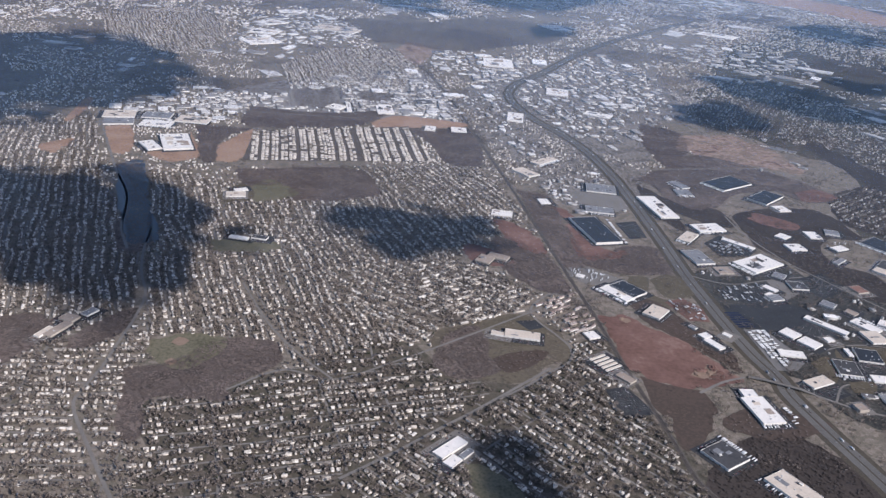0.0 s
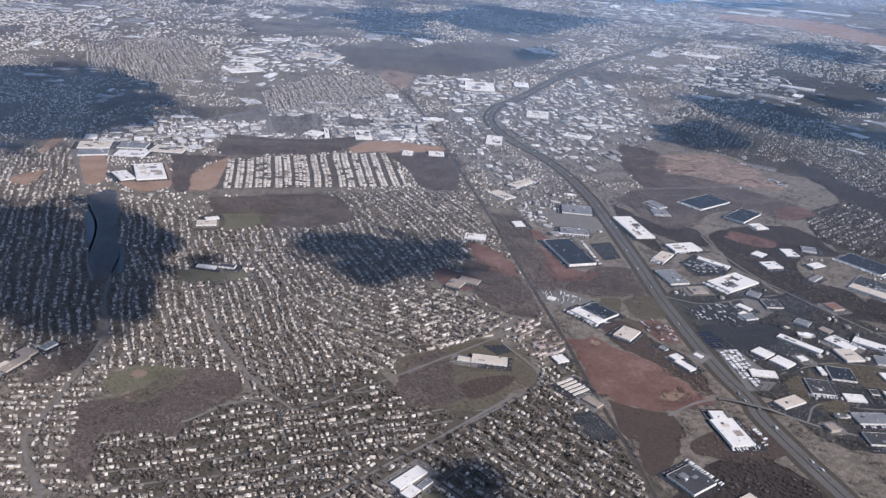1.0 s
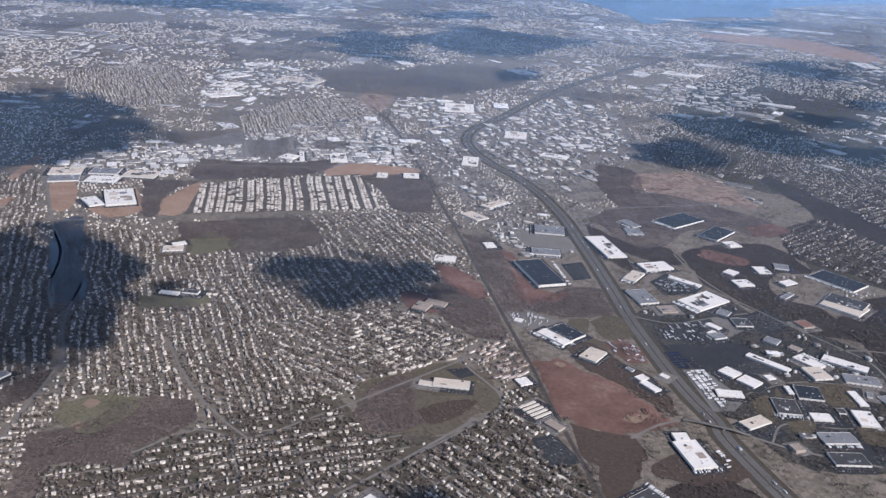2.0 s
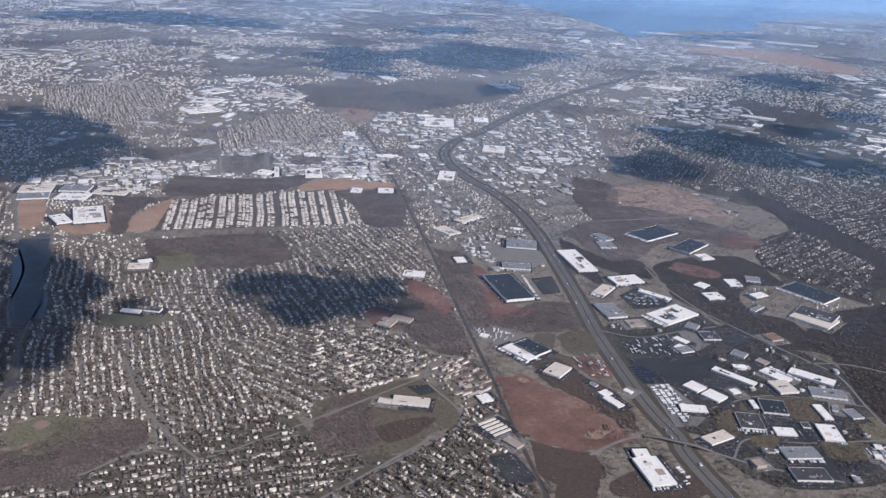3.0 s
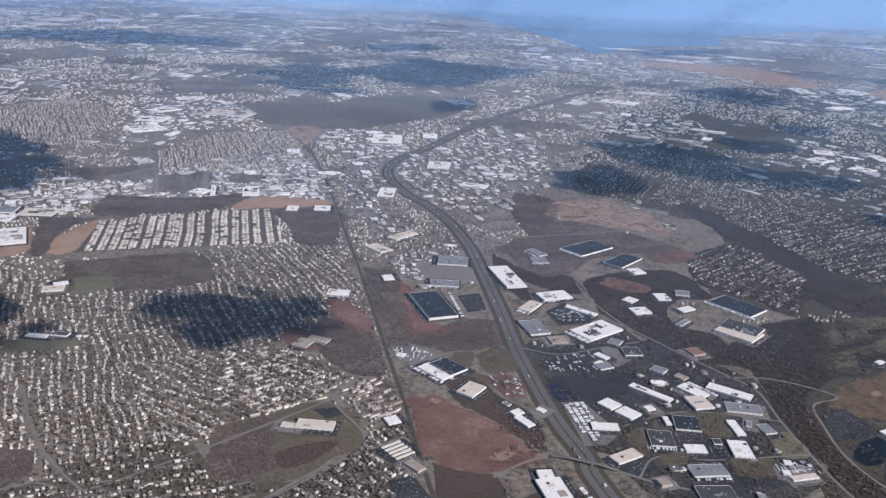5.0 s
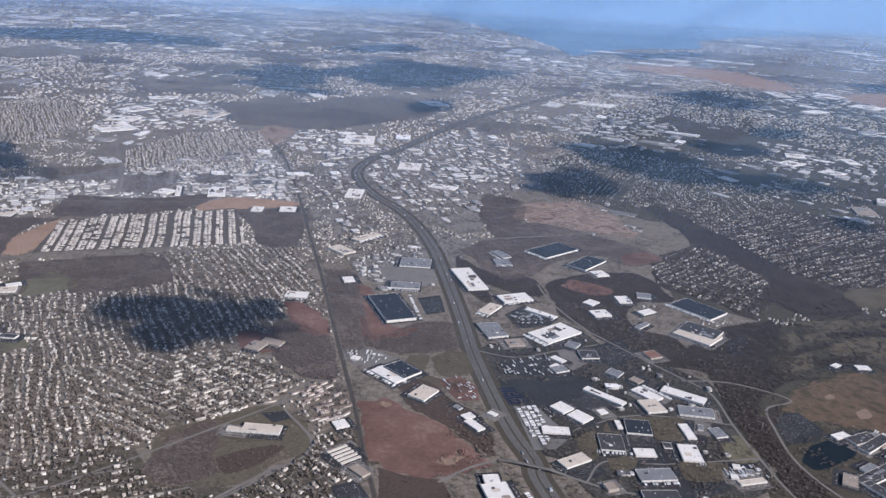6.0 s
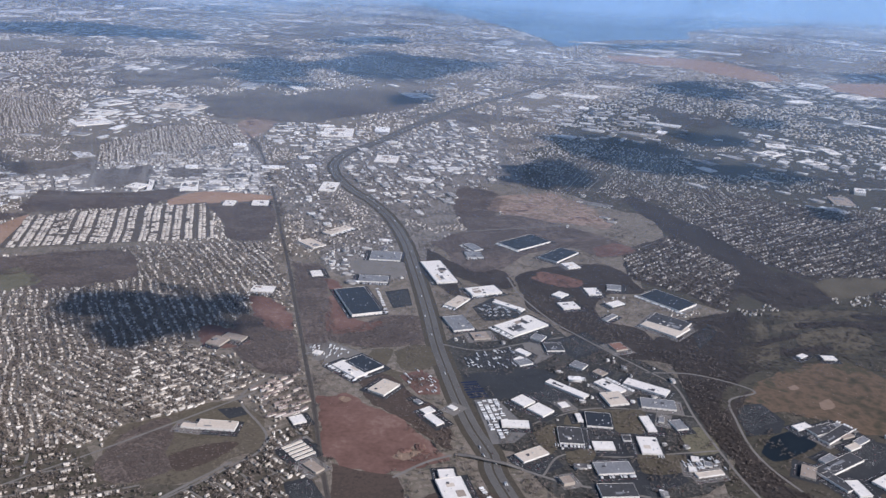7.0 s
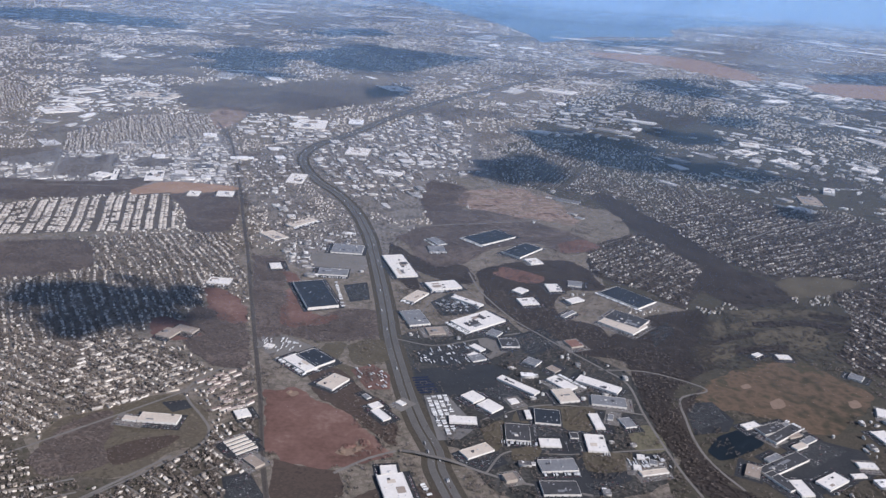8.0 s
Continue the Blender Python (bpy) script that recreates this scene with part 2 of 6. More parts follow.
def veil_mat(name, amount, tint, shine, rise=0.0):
    """Sheet that imitates haze: mostly clear, fading out towards the ground; the rest scatters daylight."""
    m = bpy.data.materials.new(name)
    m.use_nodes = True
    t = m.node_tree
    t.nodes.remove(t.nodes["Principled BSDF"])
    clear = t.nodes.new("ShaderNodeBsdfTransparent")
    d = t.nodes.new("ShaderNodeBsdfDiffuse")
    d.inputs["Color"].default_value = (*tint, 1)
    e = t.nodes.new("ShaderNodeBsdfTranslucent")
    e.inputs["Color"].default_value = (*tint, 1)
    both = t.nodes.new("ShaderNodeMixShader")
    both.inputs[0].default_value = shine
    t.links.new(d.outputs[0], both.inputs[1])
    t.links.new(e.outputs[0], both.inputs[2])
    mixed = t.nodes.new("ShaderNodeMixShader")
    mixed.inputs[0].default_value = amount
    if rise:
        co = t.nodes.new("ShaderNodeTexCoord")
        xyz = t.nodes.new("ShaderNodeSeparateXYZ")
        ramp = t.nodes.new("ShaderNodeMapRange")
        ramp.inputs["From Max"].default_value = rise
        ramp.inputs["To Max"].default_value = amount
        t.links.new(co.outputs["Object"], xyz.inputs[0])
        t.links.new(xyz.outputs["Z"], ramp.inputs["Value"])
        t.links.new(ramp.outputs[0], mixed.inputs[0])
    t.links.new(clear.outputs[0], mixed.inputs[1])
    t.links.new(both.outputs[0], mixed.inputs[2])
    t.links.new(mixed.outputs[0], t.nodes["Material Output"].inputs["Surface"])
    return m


# ---- helpers ----
rng = np.random.default_rng(7)
KEEP_OUT = []   # polygons where no house or garden tree stands
LINES = []      # road centre lines with half widths
BLOCKS = []     # building footprints
PATCH_Z = [0.03]
WOODS = []


def link_mesh(name, verts, faces, mats, index=None, parent=None):
    me = bpy.data.meshes.new(name)
    me.from_pydata([tuple(v) for v in verts], [], [tuple(f) for f in faces])
    for m in mats:
        me.materials.append(m)
    if index is not None:
        me.polygons.foreach_set("material_index", index)
    me.update()
    ob = new(name, me)
    if parent:
        ob.parent = parent
    return ob


def link_tris(name, verts, tris, mats, index=None):
    """One large mesh from arrays."""
    me = bpy.data.meshes.new(name)
    me.vertices.add(len(verts))
    me.vertices.foreach_set("co", np.asarray(verts, np.float32).ravel())
    me.loops.add(tris.size)
    me.loops.foreach_set("vertex_index", tris.astype(np.int32).ravel())
    me.polygons.add(len(tris))
    me.polygons.foreach_set("loop_start", np.arange(0, tris.size, 3, dtype=np.int32))
    for m in mats:
        me.materials.append(m)
    if index is not None:
        me.polygons.foreach_set("material_index", index.astype(np.int32))
    me.update(calc_edges=True)
    return new(name, me)


def part(name, bm, material, parent, label=""):
    me = bpy.data.meshes.new(name)
    bm.to_mesh(me)
    bm.free()
    me.materials.append(material)
    ob = new(name, me)
    ob.parent = parent
    if label:
        ob["label"] = label
    return ob


def box(bm, w, d, h, x=0.0, y=0.0, z=0.0, bevel=0.0, turn=0.0):
    """A block standing on z, added to bm."""
    r = bmesh.ops.create_cube(bm, size=1, matrix=Matrix.Translation((x, y, z + h / 2)) @ Matrix.Rotation(turn, 4, "Z") @ Matrix.Diagonal((w, d, h, 1)))
    if bevel:
        edges = list({e for v in r["verts"] for e in v.link_edges})
        bmesh.ops.bevel(bm, geom=edges, offset=bevel, segments=1, affect="EDGES")


def inside(poly, pts):
    poly = np.asarray(poly, float)
    x, y = pts[:, 0], pts[:, 1]
    hit = np.zeros(len(pts), bool)
    box_in = (x > poly[:, 0].min()) & (x < poly[:, 0].max()) & (y > poly[:, 1].min()) & (y < poly[:, 1].max())
    if not box_in.all():
        if box_in.any():
            hit[box_in] = inside(poly, pts[box_in])
        return hit
    for (x0, y0), (x1, y1) in zip(poly, np.roll(poly, -1, 0)):
        if y0 != y1:
            hit ^= ((y0 > y) != (y1 > y)) & (x < (x1 - x0) * (y - y0) / (y1 - y0) + x0)
    return hit


def near_line(pts, line, reach):
    line = np.asarray(line, float)
    ok = np.zeros(len(pts), bool)
    lo, hi = line.min(0) - reach, line.max(0) + reach
    box_in = ((pts > lo) & (pts < hi)).all(1)
    if not box_in.all():
        if box_in.any():
            ok[box_in] = near_line(pts[box_in], line, reach)
        return ok
    for a, b in zip(line[:-1], line[1:]):
        d = b - a
        k = np.clip(((pts - a) @ d) / max(d @ d, 1e-9), 0, 1)
        ok |= np.hypot(*(pts - a - k[:, None] * d).T) < reach
    return ok


def relevant(lo, hi):
    """The borders, roads and buildings that reach into a stretch of the plan."""
    def near(a, b, pad):
        return a[0] - pad < hi[0] and b[0] + pad > lo[0] and a[1] - pad < hi[1] and b[1] + pad > lo[1]

    return ([p for p in KEEP_OUT if near(p.min(0), p.max(0), 0)], [(q, h) for q, h in LINES if near(q.min(0), q.max(0), h + 2)],
            [b for b in BLOCKS if near((b[0], b[1]), (b[0], b[1]), b[2] + b[3])])


def free(pts, pad=0.0, polys=True, among=None):
    ok = np.ones(len(pts), bool)
    if not len(pts):
        return ok
    borders, roads, blocks = among or relevant(pts.min(0), pts.max(0))
    if polys:
        for p in borders:
            ok &= ~inside(p, pts)
    for line, half in roads:
        ok &= ~near_line(pts, line, half + pad)
    for x, y, w, d, c, s in blocks:
        u, v = (pts[:, 0] - x) * c + (pts[:, 1] - y) * s, -(pts[:, 0] - x) * s + (pts[:, 1] - y) * c
        ok &= ~((abs(u) < w / 2 + 0.3 + pad) & (abs(v) < d / 2 + 0.3 + pad))
    return ok


def smooth_line(pts, step):
    """A Catmull-Rom curve through pts, in even steps."""
    p = np.asarray(pts, float)
    p = np.vstack([2 * p[0] - p[1], p, 2 * p[-1] - p[-2]])
    out = []
    for a, b, c, d in zip(p[:-3], p[1:-2], p[2:-1], p[3:]):
        n = max(2, int(np.hypot(*(c - b)) / step))
        for k in range(n):
            t = k / n
            out.append(0.5 * (2 * b + (c - a) * t + (2 * a - 5 * b + 4 * c - d) * t * t + (3 * b - a - 3 * c + d) * t**3))
    out.append(p[-2])
    return np.array(out)


def side_of(line):
    d = np.gradient(line, axis=0)
    d /= np.hypot(*d.T)[:, None] + 1e-9
    return np.c_[-d[:, 1], d[:, 0]]


def strip(line, left, right, z, verts, faces):
    n = side_of(line)
    k = len(verts)
    for a, b in zip(line + n * left, line + n * right):
        verts += [(a[0], a[1], z), (b[0], b[1], z)]
    faces += [(k + 2 * i, k + 2 * i + 1, k + 2 * i + 3, k + 2 * i + 2) for i in range(len(line) - 1)]


paint_white = mat("road_paint", [(0.17, 0.17, 0.163), (0.26, 0.26, 0.25)], 1.0)
verge = mat("mown_verge", [(0.046, 0.042, 0.036), (0.095, 0.083, 0.066), (0.065, 0.058, 0.047), (0.12, 0.102, 0.082)], 0.1, fine=0.8)


def ribbon(name, pts, width, material, label, split=0.0, z=0.08, rails=False):
    """A road: one carriageway, or two with a grass median, or a railway with its rails."""
    line = smooth_line(pts, 2.5)
    LINES.append((np.vstack([line[::6], line[-1:]]), width * 0.5 + (split + 3.6 if split else 0.6)))
    verts, faces = [], []
    if split:
        strip(line, split + width / 2 + 2.4, -split - width / 2 - 2.4, z - 0.05, verts, faces)
        bed = tagged(link_mesh("highway_verge", verts, faces, [verge]), "dull grass verge and median of the interstate", "verge", kind="structure")
        verts, faces = [], []
        for s in (split, -split):
            strip(line, s + width / 2, s - width / 2, z, verts, faces)
    else:
        strip(line, width / 2, -width / 2, z, verts, faces)
    ob = tagged(link_mesh(name, verts, faces, [material]), label, "railway" if rails else "road", kind="structure")
    if split:
        verts, faces = [], []
        for s in (split, -split):
            for e in (-width / 2 + 0.25, width / 2 - 0.25):
                strip(line, s + e + 0.03, s + e - 0.03, z + 0.02, verts, faces)
        link_mesh("edge_line", verts, faces, [paint_white], parent=ob)
    if rails:
        for s in (-0.4, -0.2, 0.2, 0.4):
            verts, faces = [], []
            strip(line, s + 0.04, s - 0.04, z + 0.06, verts, faces)
            link_mesh("rail", verts, faces, [steel], parent=ob)
    return ob


def patch(name, pts, material, label, edge=0.35, woods=0.0, top=0, keep=True, straight=False, dark=False):
    """A stretch of other ground with an uneven border."""
    p = np.asarray(pts, float)
    size = math.sqrt(abs(0.5 * sum(a[0] * b[1] - b[0] * a[1] for a, b in zip(p, np.roll(p, -1, 0)))))
    if straight:
        loop = np.vstack([p, p[:1]])
        line = np.vstack([a + (b - a) * np.linspace(0, 1, 6, endpoint=False)[:, None] for a, b in zip(loop[:-1], loop[1:])])
        edge = edge * 0.12
    else:
        line = smooth_line(np.vstack([p, p[:1]]), max(0.8, size * 0.04))[:-1]
    n = side_of(line)
    wob = [noise.fractal(Vector((q[0] * 4.5 / size, q[1] * 4.5 / size, 3.1)), 1.0, 2.0, 4) * size * 0.055 * edge * 2 for q in line]
    line = line + n * np.array(wob)[:, None]
    PATCH_Z[0] += 0.0004
    z = PATCH_Z[0] + 0.03 * top
    bm = bmesh.new()
    f = bm.faces.new([bm.verts.new((x, y, z)) for x, y in line])
    if f.calc_area() and (f.normal_update() or f.normal.z < 0):
        f.normal_flip()
    bmesh.ops.triangulate(bm, faces=bm.faces[:])
    me = bpy.data.meshes.new(name)
    bm.to_mesh(me)
    bm.free()
    me.materials.append(material)
    tagged(new(name, me), label, name.replace("_", " "), kind="structure")
    if keep:
        KEEP_OUT.append(line[:: max(1, len(line) // 60)])
    if woods:
        WOODS.append((line[:: max(1, len(line) // 60)], woods, dark))


def grove(pts, dens, dark=False, mixed=False):
    """Woods that thin out into the land round them."""
    line = smooth_line(pts + pts[:1], 20.0)
    if not mixed:
        KEEP_OUT.append(line)
    WOODS.append((line, dens, dark))


CARS, TRUCKS = [], []


def apron(x, y, w, d, rot, r):
    """The paved yard round a building, with stall lines and rows of vehicles."""
    c, s = math.cos(radians(rot)), math.sin(radians(rot))
    left, right, front, back = (r.uniform(0.6, 4.0) for _ in range(4))
    if front < 2.4 and left < 2.4:
        front = 3.4

    def put(u, v):
        return x + u * c - v * s, y + u * s + v * c

    corners = [put(u, v) for u, v in ((-w / 2 - left, -d / 2 - front), (w / 2 + right, -d / 2 - front), (w / 2 + right, d / 2 + back), (-w / 2 - left, d / 2 + back))]
    PATCH_Z[0] += 0.0003
    z = PATCH_Z[0] + 0.012
    tagged(link_mesh("paved_yard", [(*q, z) for q in corners], [(0, 1, 2, 3)], [asphalt if r.random() < 0.72 else asphalt_worn]), "asphalt yard round a commercial building", "yard", kind="structure")
    KEEP_OUT.append(np.array(corners))
    for depth, v in ((front, -d / 2 - front * 0.72), (back, d / 2 + back * 0.72), (front, -d / 2 - front * 0.3)):
        if depth > 2.2:
            goods = r.random() < 0.3 and w * d > 90
            step = 0.5 if goods else 0.36
            for k in range(int((w + left + right - 1) / step)):
                if r.random() < (0.5 if goods else 0.62):
                    q = put(-w / 2 - left + 0.5 + k * step, v)
                    (TRUCKS if goods else CARS).append((*q, radians(rot + 90) + r.uniform(-0.03, 0.03)))
    for depth, u in ((left, -w / 2 - left * 0.65), (right, w / 2 + right * 0.65)):
        if depth > 1.8:
            for k in range(int(d / 0.36)):
                if r.random() < 0.5:
                    CARS.append((*put(u, -d / 2 + k * 0.36), radians(rot)))


def warehouse(x, y, w, d, h, rot, roof, label=""):
    """A flat-roofed shed: walls, roof with a parapet, dock doors and plant on the roof."""
    r = random.Random(int(x * 31 + y * 17))
    thing = new("warehouse")
    words = {"white": "white membrane-roofed", "cream": "cream gravel-roofed", "tan": "tan-roofed", "grey": "grey-roofed", "slate": "blue-black roofed", "charcoal": "charcoal-roofed", "brick": "rust-roofed"}[roof]
    size = "large" if w * d > 200 else "small" if w * d < 60 else "mid-sized"
    tagged(thing, label or f"{size} {words} commercial building with pale walls", "warehouse")
    thing.matrix_basis = pose(x, y, 0, 0, 0, rot)
    BLOCKS.append((x, y, w, d, math.cos(radians(rot)), math.sin(radians(rot))))
    if y < 720:
        apron(x, y, w, d, rot, r)
    wall = wall_tan if roof in ("tan", "brick") else wall_white
    bm = bmesh.new()
    box(bm, w, d, h - 0.08, bevel=0.02)
    part("wall", bm, wall, thing)
    bm = bmesh.new()
    box(bm, w - 0.2, d - 0.2, 0.06, z=h - 0.075)
    lid = part("roof", bm, ROOFS[roof], thing)
    bm = bmesh.new()
    edge = 0.07
    for u, v, a, b in ((0, -d / 2 + edge / 2, w + 0.06, edge), (0, d / 2 - edge / 2, w + 0.06, edge), (-w / 2 + edge / 2, 0, edge, d - 2 * edge), (w / 2 - edge / 2, 0, edge, d - 2 * edge)):
        box(bm, a, b, 0.15, u, v, h - 0.078)
    part("parapet", bm, wall, thing)
    for k in range(min(9, int(w * d / 22) + 1)):
        bm = bmesh.new()
        a = r.uniform(0.2, 0.55)
        box(bm, a, a * r.uniform(0.6, 1.6), r.uniform(0.14, 0.3), r.uniform(-0.4, 0.4) * w, r.uniform(-0.4, 0.4) * d, h - 0.02, bevel=0.02)
        part("roof_unit", bm, metal_unit, lid)
    if w * d > 70 and roof != "slate":
        for k in range(min(5, int(w * d / 70))):
            bm = bmesh.new()
            box(bm, r.uniform(0.12, 0.34) * w, r.uniform(0.1, 0.3) * d, 0.012, r.uniform(-0.28, 0.28) * w, r.uniform(-0.3, 0.3) * d, h - 0.013 + 0.004 * k)
            part("roof_patch", bm, ROOFS[r.choice(["grey", "tan", "charcoal", "cream"])] if roof in ("white", "cream") else ROOFS["grey"], lid)
        for k in range(int(w * d / 60)):
            bm = bmesh.new()
            box(bm, r.uniform(0.6, 1.6), r.uniform(0.5, 1.1), r.uniform(0.25, 0.5), r.uniform(-0.4, 0.4) * w, r.uniform(-0.4, 0.4) * d, h - 0.02, bevel=0.03)
            part("plant_room", bm, wall if k % 2 else dark_door, lid)
    n = min(6, int(w / 2.4))
    for k in range(n):
        bm = bmesh.new()
        box(bm, 0.45, 0.05, min(0.5, h * 0.5), -w / 2 + (k + 0.7) * w / (n + 0.4), -d / 2 - 0.015)
        part("dock_door", bm, dark_door, thing)
    return thing


# ---- land ----
def ground_sheet():
    n = 40
    xs, ys = np.linspace(-4200, 4600, n + 1), np.linspace(-700, 5300, n + 1)
    v = [(x, y, 0.0) for y in ys for x in xs]
    f = [(j * (n + 1) + i, j * (n + 1) + i + 1, (j + 1) * (n + 1) + i + 1, (j + 1) * (n + 1) + i) for j in range(n) for i in range(n)]
    tagged(link_mesh("ground", v, f, [suburb_ground]), "grey-brown dormant winter ground of the suburbs", "ground", kind="structure")


ground_sheet()
ribbon("highway", [(167.4, 216.6), (162.6, 235.5), (154.2, 263.6), (147.8, 288.5), (147.5, 300.4), (142.1, 320.6), (137.9, 343.5), (134.3, 369.6), (130.7, 399.5), (128.3, 434.3), (124.9, 475), (120.1, 523.3), (115.6, 562.9), (105.1, 614.7), (90.1, 658.8), (71.6, 695.6), (57.6, 735.7), (50.4, 773.1), (52, 806.6), (62.5, 845.2), (88.4, 897.4), (137.5, 1019.8), (200.4, 1151), (277.7, 1284), (386.3, 1456.9)], 2.9, carriageway, "wide grey interstate carriageways winding through the suburbs", split=1.85, z=0.1)
ribbon("railway", [(101.6, 216.3), (94.6, 229.4), (90.3, 254.3), (81.8, 297.9), (75.4, 337.4), (69, 370.9), (59.5, 420.9), (50.8, 467.2), (42.1, 513.7), (29.5, 575.7), (12.4, 661.6), (-4.8, 743.4), (-25.9, 833.7), (-56.9, 929.2)], 2.0, ballast, "straight railway line on grey ballast", z=0.09, rails=True)
ribbon("overpass_road", [(109.4, 285), (121.5, 294.8), (132.2, 300.2)], 1.3, asphalt_worn, "two-lane road running up to the bridge", z=0.08)
ribbon("overpass_road", [(158.8, 291), (165.8, 286.9), (173.8, 282.9), (185.8, 279.2), (203.7, 274.3)], 1.3, asphalt_worn, "two-lane road beyond the bridge", z=0.08)
ribbon("loop_road", [(70.6, 360), (56.3, 363.4), (46.7, 352.3), (43.7, 342.1), (47.2, 332.9), (54.6, 321.6), (59.3, 311.8), (57.8, 300.6), (49.3, 291), (38.6, 279.2), (27, 267.9)], 1.1, asphalt_worn, "curving collector road beside apartments", z=0.08)
ribbon("park_road", [(178.9, 497.6), (182.8, 467.8), (194.6, 432.6), (206.6, 412.1), (217.9, 394.5), (230.7, 375.9), (240.1, 359.7), (239.9, 332.1), (240.9, 308.1), (242.4, 288.8), (244.8, 274.2)], 1.1, asphalt_worn, "grey road between the business park and the woods", z=0.08)
ribbon("school_road", [(230, 373), (254.6, 371.7), (276.8, 356.5), (261.5, 347.4), (257.4, 328.4), (255.3, 308.7), (257.5, 293), (262.8, 278.8)], 1.1, asphalt_worn, "pale curving school access road", z=0.08)
ribbon("main_street", [(-91.7, 191.6), (-97.2, 198.5), (-110.1, 216.2), (-125.9, 238.8), (-127.8, 250), (-127, 265.7), (-128.1, 284.8), (-129.3, 306.2), (-132.8, 327), (-142.8, 348.9), (-150.8, 374), (-156.9, 402.9)], 1.3, asphalt_worn, "broad pale main street", z=0.08)
ribbon("avenue", [(-27.3, 213.7), (-10.2, 230.2), (4.9, 246), (19.5, 261), (49.2, 293.9)], 1.3, asphalt_worn, "broad straight residential avenue", z=0.08)
ribbon("avenue", [(-38.2, 271.2), (-50.4, 282.6), (-64.1, 298.3), (-74.9, 313.7), (-93.4, 346.6)], 1.1, asphalt_worn, "diagonal residential avenue", z=0.085)
ribbon("avenue", [(-76.8, 258.1), (-59, 274.8), (-38.2, 271.2), (-15.3, 288.5), (7.4, 308.5), (49.7, 347.7)], 1.1, asphalt_worn, "long cross avenue between the house blocks", z=0.09)
ribbon("avenue", [(-280.3, 637.5), (-271, 604.8), (-237.4, 539), (-209.7, 484.8), (-186.7, 444), (-172.3, 399.3), (-158.7, 372.3)], 1.5, asphalt_worn, "straight road through the valley", z=0.08)
ribbon("avenue", [(-219.7, 495.9), (-137.7, 517), (-60.7, 535.3), (21.2, 554.8)], 1.2, asphalt_worn, "straight east-west avenue", z=0.085)
ribbon("service_road", [(132.9, 399.7), (152.4, 393.5), (176, 403), (197.6, 411.4)], 0.99, asphalt_worn, "service road of the business park", z=0.085)
ribbon("service_road", [(146.7, 428.5), (153, 452.3), (166.3, 468.7), (177.4, 463), (183.4, 443.1)], 0.79, asphalt_worn, "curving truck road", z=0.09)
ribbon("service_road", [(167.6, 324.1), (175.4, 328.9), (196.3, 338), (218.7, 337.2), (239.9, 332.1)], 0.92, asphalt_worn, "business park street", z=0.09)
ribbon("service_road", [(165.8, 286.9), (176.4, 301.5), (198.6, 300.4), (222.1, 303.3), (241.4, 306.1)], 0.92, asphalt_worn, "business park street", z=0.095)
ribbon("far_avenue", [(386.6, 580.7), (435.6, 621.2), (476.3, 637.4), (536.2, 643.1)], 1.3, asphalt_worn, "curving suburban road", z=0.09)
ribbon("street", [(219.2, 1048.8), (218.8, 895.7), (217.5, 747.7), (220.7, 690.6)], 2, asphalt_worn, "straight far street", z=0.1)
patch("wooded_ground", [(235, 720), (262, 700), (330, 640), (560, 700), (900, 900), (1100, 1400), (700, 1600), (450, 1300), (300, 1000), (240, 850)], rough_grass, "dull ground of the far wooded suburb", keep=False)
patch("garden_ground", [(-103.8, 244.7), (-72.7, 262), (-55.9, 281.7), (-16.7, 304.2), (1, 288), (26.2, 275), (49.1, 292.6), (73.3, 322.4), (87, 266), (94, 244), (99, 205), (70, 150), (-75, 150), (-93, 218)], garden_ground, "dark garden ground of the nearer suburb", keep=False)
patch("wooded_ground", [(262, 480), (290, 560), (345, 650), (420, 740), (560, 700), (640, 560), (560, 430), (430, 370), (360, 400)], rough_grass, "dull ground of the wooded suburb", keep=False)
patch("rough_grass", [(286.7, 411.5), (326.9, 453.8), (379.1, 469.6), (429.8, 465.6), (427.5, 422.3), (332.7, 276.7), (241.5, 268.2), (246, 304.5), (249, 335), (256, 366), (268, 392)], rough_grass, "dull rough grass between school and golf course", keep=False)
patch("wooded_suburb_ground", [(328.6, 612.9), (397, 703.7), (444, 693.9), (536.2, 643.1), (517.4, 560.3), (479.7, 502.4), (436.4, 507.8), (387.9, 502.7), (369.4, 520.9), (341.8, 562.5)], dark_litter, "dark wooded ground of a spread-out suburb", keep=False, woods=0.2, dark=True)
patch("wooded_suburb_ground", [(405.3, 485.4), (486.6, 513), (400.6, 380.9), (365.2, 381.7), (363.3, 424.5), (397, 450.2)], dark_litter, "dark wooded ground of a spread-out suburb", keep=False, woods=0.2, dark=True)
patch("wooded_suburb_ground", [(264.3, 552.6), (347.3, 615.6), (341.3, 528.3), (303.1, 458.2), (285.9, 473.7), (258.5, 503.5)], dark_litter, "dark wooded ground of a spread-out suburb", keep=False, woods=0.15, dark=True)
patch("school_ground", [(279.5, 318.2), (311.1, 321.8), (343.1, 321), (353.4, 308.5), (320.2, 257.5), (238.9, 255.7), (257.6, 282.1)], verge, "dull grass round the school", keep=False)
patch("built_up_ground", [(4.2, 724.6), (18.1, 887.5), (100.1, 909.6), (180.5, 1056.7), (231.6, 929.3), (230.9, 771.8), (168.7, 699.2), (152.8, 594), (134.1, 559.3), (113.1, 492.2), (80.6, 479.3), (54.7, 525.9), (33.3, 596.3)], town_ground, "grey built-up ground of the commercial district", keep=False, edge=0.5)
